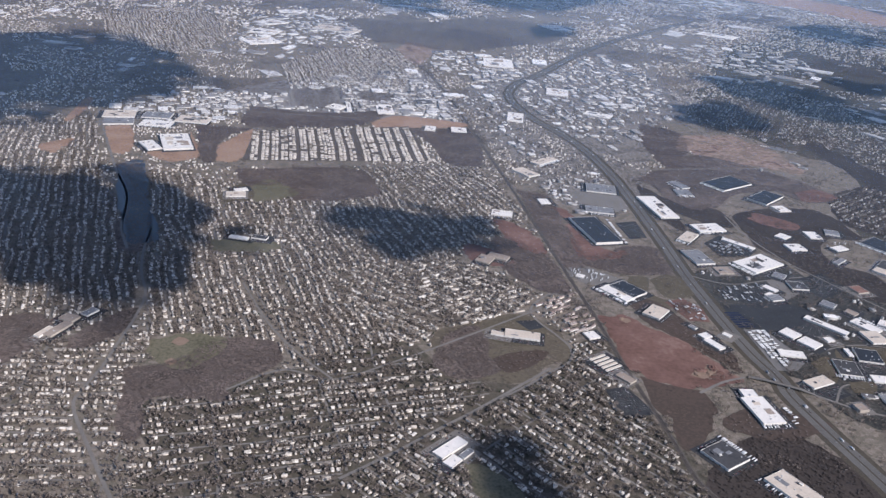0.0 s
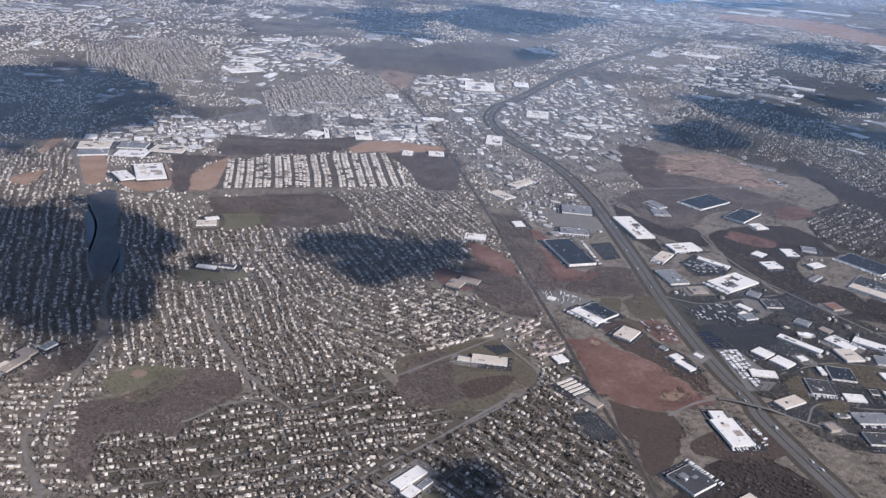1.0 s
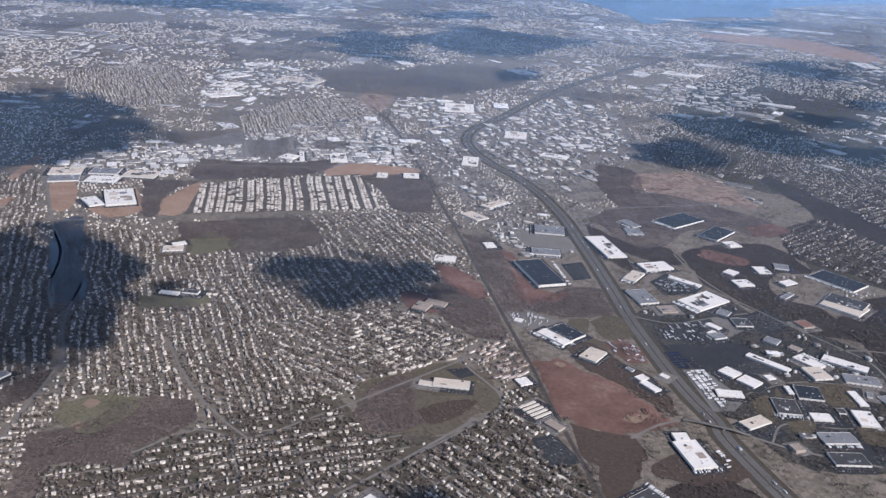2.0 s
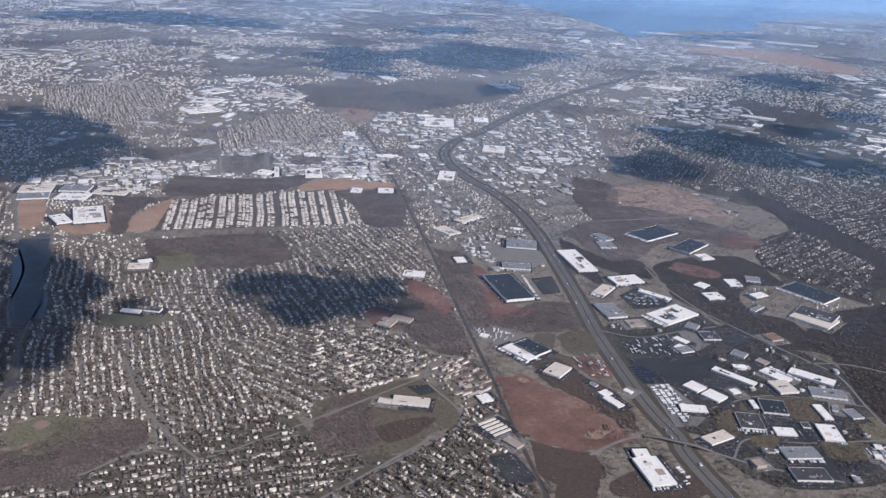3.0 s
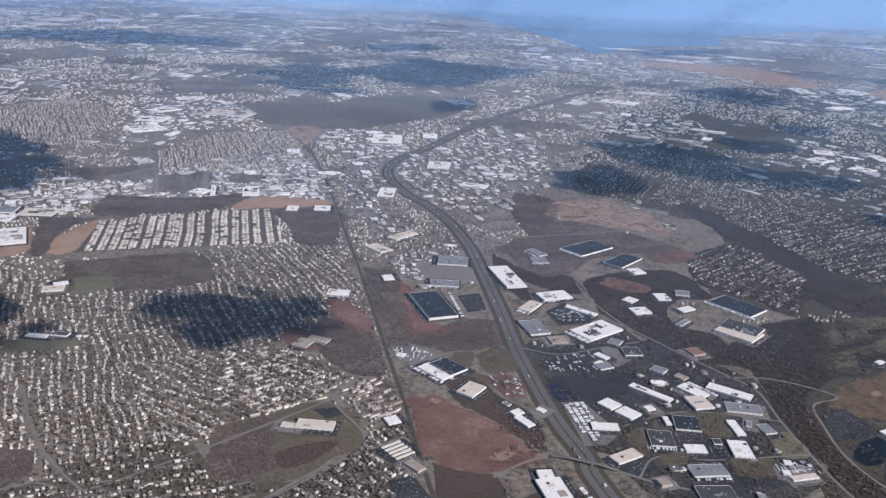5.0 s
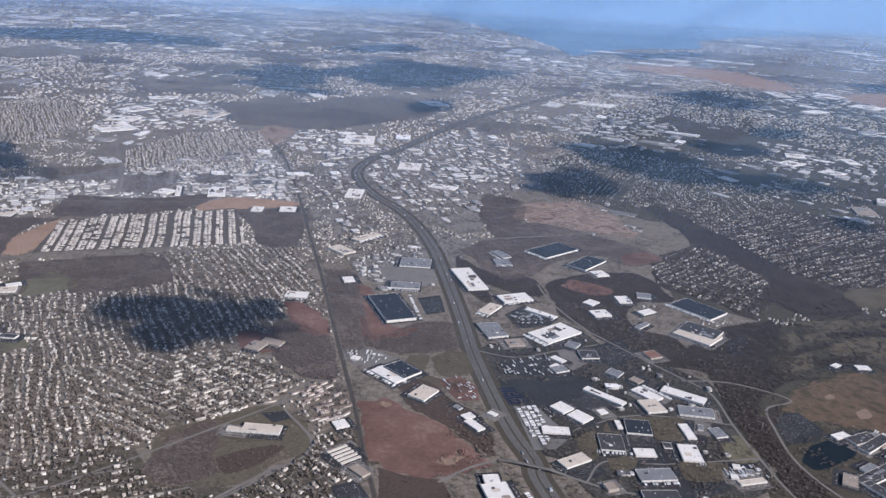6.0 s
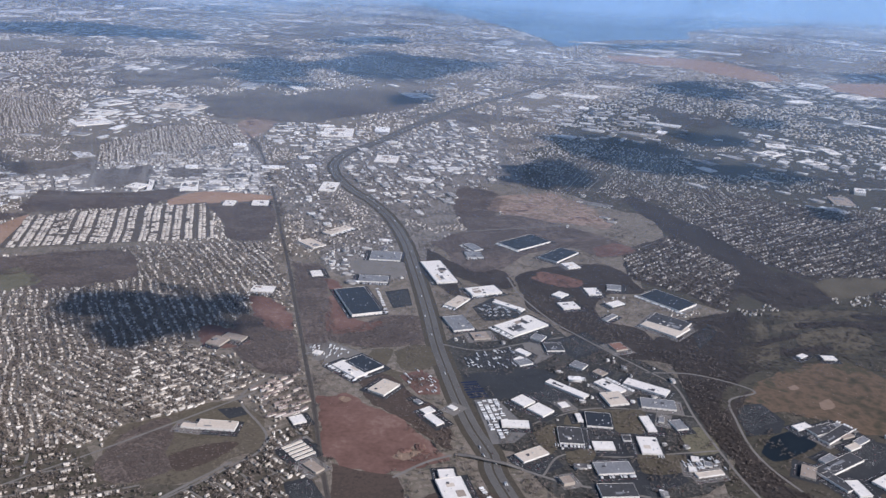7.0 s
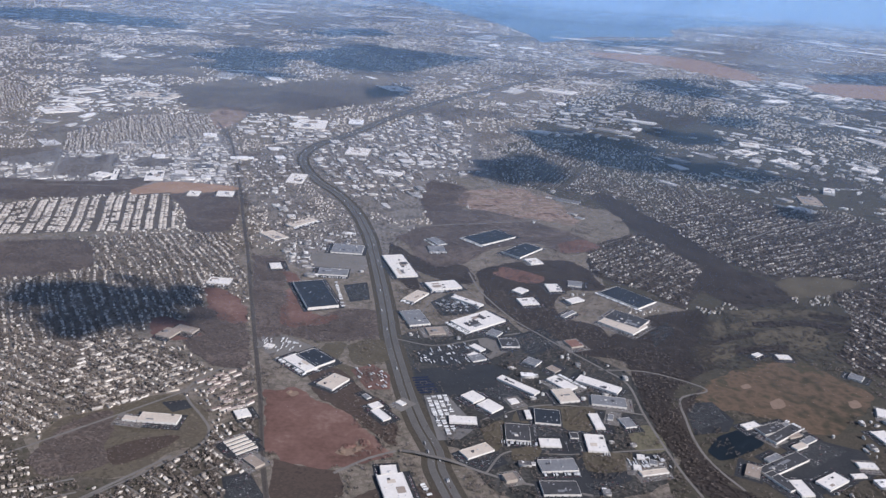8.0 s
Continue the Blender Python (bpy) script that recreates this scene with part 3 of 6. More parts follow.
patch("built_up_ground", [(-212.2, 698.7), (-130, 807.3), (-48.2, 869.6), (1.9, 724.2), (3.9, 660), (-106.4, 661.5), (-185.5, 641.4)], pale_paving, "grey built-up ground of the industrial district", keep=False, edge=0.5)
patch("built_up_ground", [(132.9, 399.7), (178.9, 431.3), (208.4, 405.5), (243.3, 371), (240.8, 304.1), (217.9, 272.7), (172.2, 271.4), (160.7, 300.9), (146, 316.5)], urban_ground, "grey built-up ground of the business park", keep=False, edge=0.4)
patch("woods_floor", [(-118.8, 267), (-103.5, 273.7), (-86.7, 293.4), (-68.5, 296.6), (-60.3, 280.9), (-75.5, 261.3), (-75.8, 250.8), (-101.2, 248.7), (-97.7, 225.6), (-106.8, 229)], leaf_litter, "brown winter woodland floor", woods=1.0)
patch("lawn", [(-116, 288.3), (-101.8, 296.4), (-87.4, 294.3), (-86, 284.5), (-94.6, 270.2), (-104.5, 270.2), (-113.8, 278.4)], lawn, "olive park lawn")
patch("infield", [(-107.7, 287.9), (-106.1, 292.4), (-101.1, 290.5), (-103.5, 285.9)], sand, "bare tan baseball infield", top=1)
patch("infield", [(-105.6, 273.4), (-103.7, 276.2), (-100.6, 274.2), (-102.6, 271)], sand, "bare tan baseball infield", top=1)
patch("rough_grass", [(-0.9, 303.7), (1, 316.1), (20.3, 328.9), (36, 339), (50, 332.7), (59, 315), (57, 302.5), (48.4, 294.6), (36, 281), (19.6, 280), (5.9, 280)], tan_grass, "olive-tan rough grass round the school", woods=0.1)
patch("woods_floor", [(0.9, 301.3), (5.8, 314.8), (15.0, 324.3), (21.4, 320.1), (23.7, 299.5), (28.1, 288.1), (13.3, 279.6), (0.6, 287.5)], leaf_litter, "dark winter wood beside the school", woods=1.0, top=1)
patch("lawn", [(23.3, 328), (37.7, 338), (48.9, 329.3), (49.1, 318.4), (40.4, 309.7), (25.9, 311.9), (19.8, 321.2)], dry_grass, "dry grass round the school", top=1)
patch("car_park", [(35.7, 332.3), (45.4, 334.6), (49.1, 328.4), (42.2, 324.5)], asphalt, "worn asphalt school car park", top=2, straight=True)
patch("red_soil_field", [(76.6, 344), (86.9, 348.6), (98.9, 337.5), (111.4, 326.7), (121, 312.1), (132.6, 299.8), (122.6, 293.4), (109.2, 287.1), (96.6, 290.2), (87.6, 295.8), (82, 305.5)], red_soil, "bare red soil field beside the railway", edge=0.9)
patch("bare_field", [(86.6, 293.5), (96.6, 289.5), (109.3, 286.4), (112.5, 280.9), (111.3, 269.7), (90.1, 267.2)], brown_soil, "brown bare ground below the red field")
patch("bare_field", [(97.1, 285.5), (109.2, 283.3), (108.7, 262.3), (96.5, 245.2), (92.5, 254.6)], brown_soil, "rough brown scrub ground")
patch("woods_floor", [(94.7, 225.9), (116.8, 254.7), (135.9, 260.9), (149.9, 252.7), (161.2, 232.4), (152.7, 217.4), (102, 211)], dark_litter, "dark scrub between road and sheds", woods=0.6, dark=True)
patch("soil_heap_ground", [(109.8, 298.1), (112.5, 303.6), (116.4, 304.6), (118.9, 308.7), (122.3, 304.8), (119.2, 300.8), (114.6, 296.8)], sand, "pale disturbed soil", top=1, edge=2.2)
patch("soil_heap_ground", [(86, 342.1), (89.1, 344.7), (91.2, 342.4), (88.2, 339.8)], sand, "pale graded soil strip", top=1, edge=2.0)
patch("woods_floor", [(45.2, 512), (64, 508.2), (70.6, 469.3), (76.6, 433.4), (77, 400.5), (65.5, 394.5)], leaf_litter, "brown winter woodland floor", woods=0.9)
patch("woods_floor", [(75.6, 411.8), (92, 420.1), (104.4, 433.7), (123.5, 432.4), (128.4, 404.6), (116.1, 397.1), (96.9, 394.4), (78.4, 400.6)], leaf_litter, "brown winter woodland floor", woods=1.0)
patch("red_soil_field", [(66.3, 488.8), (77.5, 477.2), (87.7, 429.2), (102.8, 426.1), (93.2, 412.5), (74.3, 413.7), (73.2, 452.7)], red_soil, "red bare soil strip along the dark warehouse", edge=0.8, top=1)
patch("lawn", [(109.5, 390.3), (120.3, 398.7), (130.1, 391.8), (130.1, 377.3), (118.3, 369.7), (112.1, 373.8)], dry_grass, "round dry grass clearing", top=1)
patch("lawn", [(98.4, 392.6), (108.6, 392.1), (106.4, 373.4), (117.1, 365.7), (109.8, 358.2), (96, 372.7)], dry_grass, "dull grass beside the warehouse")
patch("woods_floor", [(27.5, 432.6), (55.8, 412.2), (65.2, 370.6), (56.3, 363.4), (42.2, 373.6), (28.6, 396.7)], leaf_litter, "brown winter woodland floor", woods=0.9)
patch("red_soil_field", [(26.6, 457.9), (40.2, 454.3), (54.4, 431.4), (56.4, 412.2), (45.3, 415.4), (34.7, 433.3)], red_soil, "rough red construction ground", edge=0.9, top=1)
patch("red_soil_field", [(9.9, 408.3), (15.4, 417), (33.3, 406.2), (36.9, 395.5), (24.8, 390.2), (15.1, 396.9)], red_soil, "red ground of a building site", edge=0.7)
patch("tan_field", [(-252.7, 572), (-235.9, 577.6), (-215.3, 524.4), (-226.7, 518.4)], tan_soil, "bare tan field")
patch("tan_field", [(-192.4, 579.6), (-182.1, 556.3), (-167.6, 525.8), (-183.9, 508.6), (-204.8, 525), (-181.2, 534.7)], tan_soil, "bare tan ground round the white shed")
patch("tan_field", [(-164.8, 550.5), (-153.4, 593.8), (-149.2, 590.5), (-141.5, 525.8), (-158.5, 520.9)], tan_soil, "bare tan field")
patch("tan_field", [(-68, 646.9), (-45, 673.3), (4.6, 668.7), (7.7, 655.7), (-24.9, 643.3), (-59.7, 632.4)], tan_soil, "long strip of bare tan earth")
patch("tan_field", [(-275.4, 520.5), (-260.8, 538.6), (-257.5, 506.6), (-269.9, 509.2)], tan_soil, "bare tan field")
patch("tan_field", [(-285.5, 575.1), (-297.5, 640.6), (-289.5, 637.9), (-280.1, 581.7)], tan_soil, "bare tan strip")
patch("bare_field", [(24.5, 297.4), (37.3, 305.5), (49.3, 306.9), (41.9, 295.0), (30.4, 287.5)], brown_soil, "brown scrubby ground", top=1, woods=0.15)
patch("woods_floor", [(-170.8, 662.4), (-114, 660), (-60.1, 682.8), (-73.4, 634.9), (-114.7, 614.5), (-158.8, 606.4)], leaf_litter, "dark winter wood", woods=1.0)
patch("woods_floor", [(-37.6, 640), (12.6, 639.6), (22, 560.2), (-3, 558.2), (-13.4, 591.1)], leaf_litter, "dark winter wood", woods=1.0)
patch("mobile_home_ground", [(-149.1, 593.6), (-36.9, 643.6), (-11.1, 557.2), (-140.2, 523.7)], gravel, "pale gravel ground of a mobile home park", keep=False, straight=True)
patch("woods_floor", [(-138.3, 504.9), (-67.4, 527.2), (-43.2, 488.3), (-52.6, 471.5), (-88.2, 457.5), (-103.5, 480.9), (-127.2, 476.7)], leaf_litter, "dark winter wood", woods=1.0)
patch("lawn", [(-122.2, 470.8), (-116.4, 490.5), (-104.6, 486), (-92, 471.5), (-101.3, 455.2), (-115.9, 452.5)], lawn, "olive grass clearing", top=1)
patch("lawn", [(-137.3, 456.7), (-128, 479.7), (-117.7, 466.8), (-117.5, 452.1), (-131.1, 446.7)], dry_grass, "dry grass round a white hall", top=1)
grove([(-223.3, 745.8), (-165, 768), (-150, 722), (-175.4, 705), (-211.3, 710)], 0.7)
patch("woods_floor", [(-182.7, 296.4), (-168.5, 301.5), (-155.6, 286.9), (-158, 275.2), (-165.2, 263.4)], leaf_litter, "brown winter woodland floor", woods=0.8)
patch("woods_floor", [(-148.3, 283.6), (-143.2, 298.7), (-130.9, 313.7), (-129.6, 291.5), (-142.5, 275.7)], leaf_litter, "brown winter woodland floor", woods=0.8)
patch("woods_floor", [(-215.5, 494.7), (-199.1, 499.4), (-177.7, 451.2), (-149.2, 381.6), (-160.1, 368.5), (-175.1, 398.6), (-183.5, 440.1)], leaf_litter, "dark wooded valley", woods=1.0)
patch("lake", [(-212.3, 494.1), (-201.9, 505.2), (-183.6, 469.5), (-169.8, 434.2), (-148.6, 389.6), (-153.5, 380.4), (-162.1, 381.9), (-187.1, 431.3)], lake_water, "long dark lake in the wooded valley", top=1)
patch("woods_floor", [(-193, 595.1), (-152.6, 598.9), (-163.6, 576.8), (-164.4, 550.7), (-156.8, 517.7), (-165.8, 517.5), (-180.3, 556.9)], leaf_litter, "dark winter wood", woods=1.0)
grove([(-139.5, 1098.4), (-86.7, 1203.4), (-18.8, 1162.7), (44.9, 1129.2), (82.8, 1092.2), (33.7, 1022.6), (-5.2, 987.5), (-60.6, 1002.1), (-101, 1001)], 1.0)
grove([(-29, 1102), (24.7, 1256.3), (101.4, 1277.2), (141.5, 1219.5), (129.4, 1135.3), (75.4, 1068.8), (25.9, 1041)], 1.0)
grove([(-534.1, 1203.8), (-459.5, 1196), (-396.7, 1066.8), (-455.5, 1042.8)], 0.4, mixed=True)
grove([(-150.5, 732), (-109.7, 749.4), (-98.1, 689.5), (-129.4, 675.6)], 0.9)
grove([(-94.9, 751.8), (-58.1, 746.5), (-58.4, 719), (-82.2, 715.4)], 0.9)
grove([(-544.1, 1413.4), (-399.8, 1398.9), (-291.9, 1276.5), (-203.9, 1302.8), (-185.9, 1215.8), (-349.8, 1198.5), (-456.7, 1227)], 0.4, mixed=True)
patch("red_soil_field", [(-75.9, 968.9), (-63, 1021.2), (-32.1, 989.2), (-46.2, 891.4)], dug_soil, "red bare ground beside the far railway")
patch("car_park", [(130.3, 633.8), (143.9, 660), (156.9, 646), (153.3, 608), (134.4, 591.3), (119.7, 624.5)], town_ground, "pale paved lot of a shopping centre", straight=True)
patch("lawn", [(-122.5, 392.3), (-90.6, 396), (-86.3, 384.4), (-115, 378.6)], lawn, "olive school playing field")
ribbon("far_road", [(118.5, 569.6), (158.7, 588.2), (205.4, 601.9), (245.8, 614.9)], 1.6, asphalt_worn, "pale road crossing the interstate", z=0.09)
ribbon("far_road", [(-74.5, 656.6), (-130.7, 648.9), (-197.8, 639.8), (-236.9, 595.4)], 1.6, asphalt_worn, "pale road along the factories", z=0.09)
ribbon("far_road", [(-133.2, 657.2), (-155.9, 742), (-199.9, 862.1)], 1.6, asphalt_worn, "pale road between far blocks", z=0.095)
ribbon("far_road", [(-91.6, 671.9), (-117.4, 771.1)], 1.6, asphalt_worn, "pale road between far blocks", z=0.1)
ribbon("far_road", [(255.6, 1195.3), (225, 960), (209.2, 767.4)], 2.2, asphalt_worn, "pale far street", z=0.11)
patch("tan_field", [(188, 670.9), (234.4, 702.1), (258, 683.1), (274.2, 646.2), (266.7, 606.6), (233, 615.8), (197.2, 624.8)], dug_soil, "rough red and tan excavated ground", edge=1.0)
patch("woods_floor", [(134.1, 559.3), (158.7, 588.1), (191.4, 632.9), (236.4, 610.6), (276, 560.1), (247.7, 539.1), (231.7, 557.9), (202.4, 544.7), (172.8, 508.8), (154.9, 506.8)], leaf_litter, "dark scrub woodland", woods=0.6)
patch("red_soil_field", [(245.9, 559.8), (266.5, 571), (275.3, 554), (248.1, 541.4)], red_soil, "reddish ploughed ground", top=1)
patch("red_soil_field", [(193.5, 496.3), (203.3, 508.3), (216.7, 501.8), (225.7, 490.3), (215.1, 481.8), (202.2, 487.8)], red_soil, "red bare building plot", top=1, edge=0.8)
patch("woods_floor", [(164.7, 717.3), (197.2, 695.3), (184.4, 627.3), (163.1, 595.5), (154.7, 645.5)], leaf_litter, "dark winter wood", woods=0.9)
patch("woods_floor", [(299.5, 695.7), (317.6, 698.8), (342.6, 614.9), (357.7, 530.2), (380.7, 487.6), (342, 449.4), (318.1, 490.6), (334, 519), (314.4, 594.4)], dark_litter, "dark wooded valley", woods=0.5, dark=True)
patch("woods_floor", [(246.6, 382.9), (269.4, 410.2), (308.6, 445.7), (291.3, 385.9), (260.5, 354.5), (252.7, 332.8), (252.1, 306.5), (253.7, 289.2), (265.1, 274.1), (246.7, 273.6), (242.6, 306.1), (242.1, 339.4)], dark_litter, "dark wooded valley", woods=1.0, dark=True)
patch("golf_course", [(308.5, 441), (342.1, 457.6), (377.7, 466.8), (397, 450.2), (358, 390.4), (333.2, 388.7), (296, 377.2), (280.3, 385.2)], rough_grass, "olive golf course with tree belts", woods=0.45, dark=True)
patch("fairway", [(322, 450.1), (355.3, 456.3), (373.5, 451.4), (334.6, 440.1)], dry_grass, "pale strip of fairway", top=1)
patch("fairway", [(326.6, 421.6), (362.3, 435.6), (363.3, 424.5), (326.2, 406.3)], dry_grass, "pale strip of fairway", top=1)
patch("fairway", [(288.4, 403.5), (310, 411.9), (305.4, 393.1), (284.8, 385.5)], dry_grass, "pale strip of fairway", top=1)
patch("fairway", [(318, 431.9), (338, 440.4), (357.3, 439), (336.6, 429.7), (318.3, 424.5)], dry_grass, "pale strip of fairway", top=1)
patch("fairway", [(366.1, 457.3), (382.5, 455.5), (387.1, 444.6), (369.4, 443.1)], dry_grass, "pale strip of fairway", top=1)
patch("fairway", [(344.7, 415.9), (362.5, 423), (367.2, 413.5), (347.4, 399.3), (339.5, 402)], dry_grass, "pale strip of fairway", top=1)
patch("fairway", [(304, 430.7), (315.2, 436.9), (311.8, 420.4), (301.6, 412.6)], dry_grass, "pale strip of fairway", top=1)
patch("tree_belt", [(299.9, 409.8), (327.2, 423.1), (327, 418.8), (313.2, 412.1), (299.3, 404.3)], dark_litter, "belt of bare trees between fairways", top=1, woods=0.9, dark=True)
patch("tree_belt", [(309.2, 402.4), (339, 407.3), (334.1, 400.3), (309, 394.6)], dark_litter, "belt of bare trees between fairways", top=1, woods=0.9, dark=True)
patch("tree_belt", [(333.2, 436.9), (365.1, 441.2), (388.9, 435.5), (380.3, 425.8), (361.1, 433.2), (333.2, 429.4)], dark_litter, "belt of bare trees between fairways", top=1, woods=0.9, dark=True)
patch("tree_belt", [(373.5, 451.4), (396.1, 448.5), (388.9, 441.6), (373.7, 445)], dark_litter, "belt of bare trees between fairways", top=1, woods=0.9, dark=True)
patch("sports_field", [(268, 350.8), (298.7, 376.8), (333.2, 388.7), (350.4, 370.8), (355, 351.4), (320.1, 322.2), (295.5, 331.6), (265.6, 340.6)], turf, "brown olive sports field", edge=0.6)
patch("infield", [(302.8, 346.6), (309.2, 350), (308.5, 342.8), (301.6, 340.5)], sand, "bare tan infield", top=1)
patch("infield", [(341, 348.6), (346.1, 350.4), (345.7, 344.8), (340.1, 343)], sand, "bare tan infield", top=1)
patch("infield", [(294.9, 360.8), (299.2, 363.2), (300, 360), (295.4, 358.1)], sand, "bare tan infield", top=1)
patch("pond", [(257.8, 304.7), (268, 316.8), (288.4, 324.4), (284.7, 312), (270.3, 302), (260.9, 298.9)], water, "dark still pond beside the school", top=1)
patch("car_park", [(259.7, 342.3), (275.1, 345.1), (279.2, 329.4), (272.9, 320.1), (257.2, 317.2), (258.7, 328.4)], asphalt, "grey school car park", straight=True)
patch("car_park", [(295.5, 310.3), (310.2, 315.2), (325.6, 307.4), (323.6, 291.6), (287.5, 275.4), (282.2, 292)], asphalt, "dark asphalt car park", straight=True)
patch("lawn", [(376, 501.4), (401.1, 514.1), (436.4, 507.8), (398.9, 480.3), (376.1, 478)], dry_grass, "tan meadow")
patch("car_park", [(143.3, 386.6), (174.1, 398.9), (180.1, 384.4), (159.3, 372.4), (144.7, 374.9)], asphalt, "dark asphalt lorry park", straight=True)
patch("car_park", [(141.8, 367.3), (173.2, 376.8), (187.3, 370.2), (179.9, 355.1), (157.2, 343.6), (142, 347.8)], asphalt, "dark asphalt lorry park", straight=True)
patch("car_park", [(152.8, 448.2), (165.9, 463.5), (181.8, 443), (175.5, 434), (157.4, 429.4)], asphalt, "dark asphalt lorry park", straight=True)
patch("car_park", [(169.1, 350.3), (181.9, 360.5), (192.8, 346.6), (181.2, 336.2)], asphalt, "dark asphalt car park", straight=True)
patch("car_park", [(144.8, 343.9), (154.9, 345.5), (163.1, 326.1), (167.3, 321), (158.1, 309.6), (149, 308.4)], concrete, "pale concrete trailer yard", straight=True)
patch("car_park", [(153.8, 296.8), (171.9, 301.3), (175.3, 293.8), (163.6, 286.1)], asphalt, "dark asphalt car park", straight=True)
patch("car_park", [(203.5, 330.3), (217.8, 333.4), (211.6, 302.9), (198.6, 300.4)], asphalt, "dark asphalt yard", straight=True)
patch("car_park", [(198.1, 297.7), (221.5, 301.3), (221.3, 284.5), (201.3, 272.9), (184.6, 272.5), (184.7, 285.1)], asphalt, "dark asphalt yard", straight=True)
patch("car_park", [(64, 395.7), (77, 400.5), (94.7, 387.4), (79.8, 377.4), (71.6, 379.7)], asphalt_worn, "worn yard with stored goods", straight=True)
patch("car_park", [(80.4, 518.4), (111.5, 544.5), (116.5, 492.6), (87.1, 480)], asphalt_worn, "worn asphalt yard", straight=True)
patch("car_park", [(103.5, 468.4), (117, 474.2), (119.2, 449), (108.5, 444)], asphalt, "asphalt car park", straight=True)
patch("car_park", [(112, 365.4), (122.2, 371.6), (130.1, 361.1), (130.1, 348.1), (120.2, 347.5)], red_soil, "red ground of a pipe storage yard", top=1, straight=True)
patch("lawn", [(229.1, 320.3), (239.6, 323), (241.4, 306.1), (229, 303.6)], lawn, "olive grass strip")
patch("lawn", [(180.8, 324.7), (187.4, 336.5), (206, 336.5), (211.7, 328.4), (202.5, 319.1)], dry_grass, "dry grass verge")
patch("lawn", [(13.4, 227.4), (23.1, 225.7), (34, 212.4), (20.9, 206)], lawn, "olive school lawn")
patch("car_park", [(69.9, 281.2), (78.8, 285), (88.3, 267.2), (75, 262.2)], asphalt, "dark asphalt rail yard", straight=True)
patch("meadow", [(192.6, 690.5), (233.8, 698.4), (255.3, 672.8), (186.3, 642.4)], dug_soil, "tan disturbed ground")
patch("marsh", [(610.3, 2033), (768.9, 2046.7), (880.2, 1962.5), (892.3, 1691.6), (810, 1623), (731.6, 1802.4), (607.9, 1909.9)], tan_soil, "tan salt marsh by the bay", edge=0.3)
patch("marsh", [(929.1, 1594), (1035.4, 1652.6), (1240.6, 1670.9), (1057.3, 1389.4), (1008.1, 1444.5), (924.3, 1465.5)], tan_soil, "tan salt marsh by the bay", edge=0.3)
patch("scrub_ground", [(182.7, 500), (198.3, 511.8), (244.9, 525.6), (257.3, 498.5), (257.6, 478), (233.1, 468.5), (221.5, 435), (242.1, 422), (246.6, 382.9), (217.9, 394.5), (201.7, 418.7), (187, 447.4)], dark_litter, "brown scrub woodland among the sheds", woods=0.35, dark=True)
patch("scrub_ground", [(130.2, 546.9), (158.5, 507.2), (176.4, 509.2), (180.8, 480.9), (163.7, 479.1), (145.7, 495.9), (147.9, 460), (130.2, 494.1)], dark_litter, "brown scrub beside the interstate", woods=0.3, dark=True)
patch("scrub_ground", [(275.4, 439.7), (308.8, 450.5), (269.4, 410.2), (246.6, 382.9), (244.7, 408.3)], dark_litter, "brown scrub woodland", woods=0.6, dark=True)
patch("scrub_ground", [(132, 281.6), (146.2, 275.3), (157.8, 269.1), (131.9, 256.3), (112.6, 264.8)], brown_soil, "rough dull grass along the interstate", woods=0.2)
patch("scrub_ground", [(80.5, 371.7), (93.3, 358.8), (98.5, 341.4), (113.7, 325.9), (132.2, 303.7), (130, 333.5), (117.7, 347.4), (106.8, 365.1)], brown_soil, "rough scrubby ground round the sheds", woods=0.25)
patch("scrub_ground", [(250.1, 332.6), (274, 356.4), (257.4, 328.4), (255, 304.6), (261.3, 285.8), (253, 287.3), (251.4, 304.5)], dark_litter, "brown scrub woodland", woods=0.6, dark=True)
patch("lawn", [(206.2, 337.5), (218.5, 336.2), (214, 319.6), (203.2, 317)], dry_grass, "dull grass between offices", top=1, woods=0.15)
patch("lawn", [(166.9, 317.5), (177.2, 324.5), (176.3, 309.5), (169.7, 301.3)], dry_grass, "dull grass between offices", top=1, woods=0.15)
patch("lawn", [(205.9, 302.7), (226.1, 301.5), (224.5, 291.9), (206.2, 289.4)], dry_grass, "dull grass between offices", top=1, woods=0.15)
patch("lawn", [(177.8, 303.5), (189.5, 306), (186.9, 297.3), (177.8, 295.8)], dry_grass, "dry grass verge", top=1)
patch("car_park", [(188.7, 322), (202.6, 320), (201.1, 312.7), (188.2, 312.1)], asphalt, "dark asphalt car park", straight=True)
patch("car_park", [(187.7, 403.9), (210.9, 419.4), (219, 399.7), (199.3, 385.7)], asphalt, "dark asphalt car park", straight=True)
patch("car_park", [(268.5, 417), (282.9, 432.7), (284, 421.8), (266.2, 399.9)], asphalt, "dark asphalt car park", straight=True)
patch("car_park", [(174.5, 402.9), (186.7, 407.8), (188.6, 389.9), (176.1, 378.1)], asphalt_worn, "worn asphalt yard", straight=True)


def sea(pts):
    line = smooth_line(pts + pts[:1], 40.0)[:-1]
    tagged(link_mesh("sea_water", [(x, y, 0.9) for x, y in line], [tuple(range(len(line)))], [sea_water]), "blue bay water beyond the far shore", "water", kind="structure")
    KEEP_OUT.append(line)

sea([(164.6, 4647.4), (459.2, 3083.9), (532.6, 2451.7), (539.5, 2216.2), (742.3, 2526.8), (1049.7, 2744.7), (1241.7, 3223.4), (1862.7, 3919.8), (2470.8, 4328.1), (3140.2, 3887.7), (3280.4, 3773.9), (1693.5, 4668.9)])


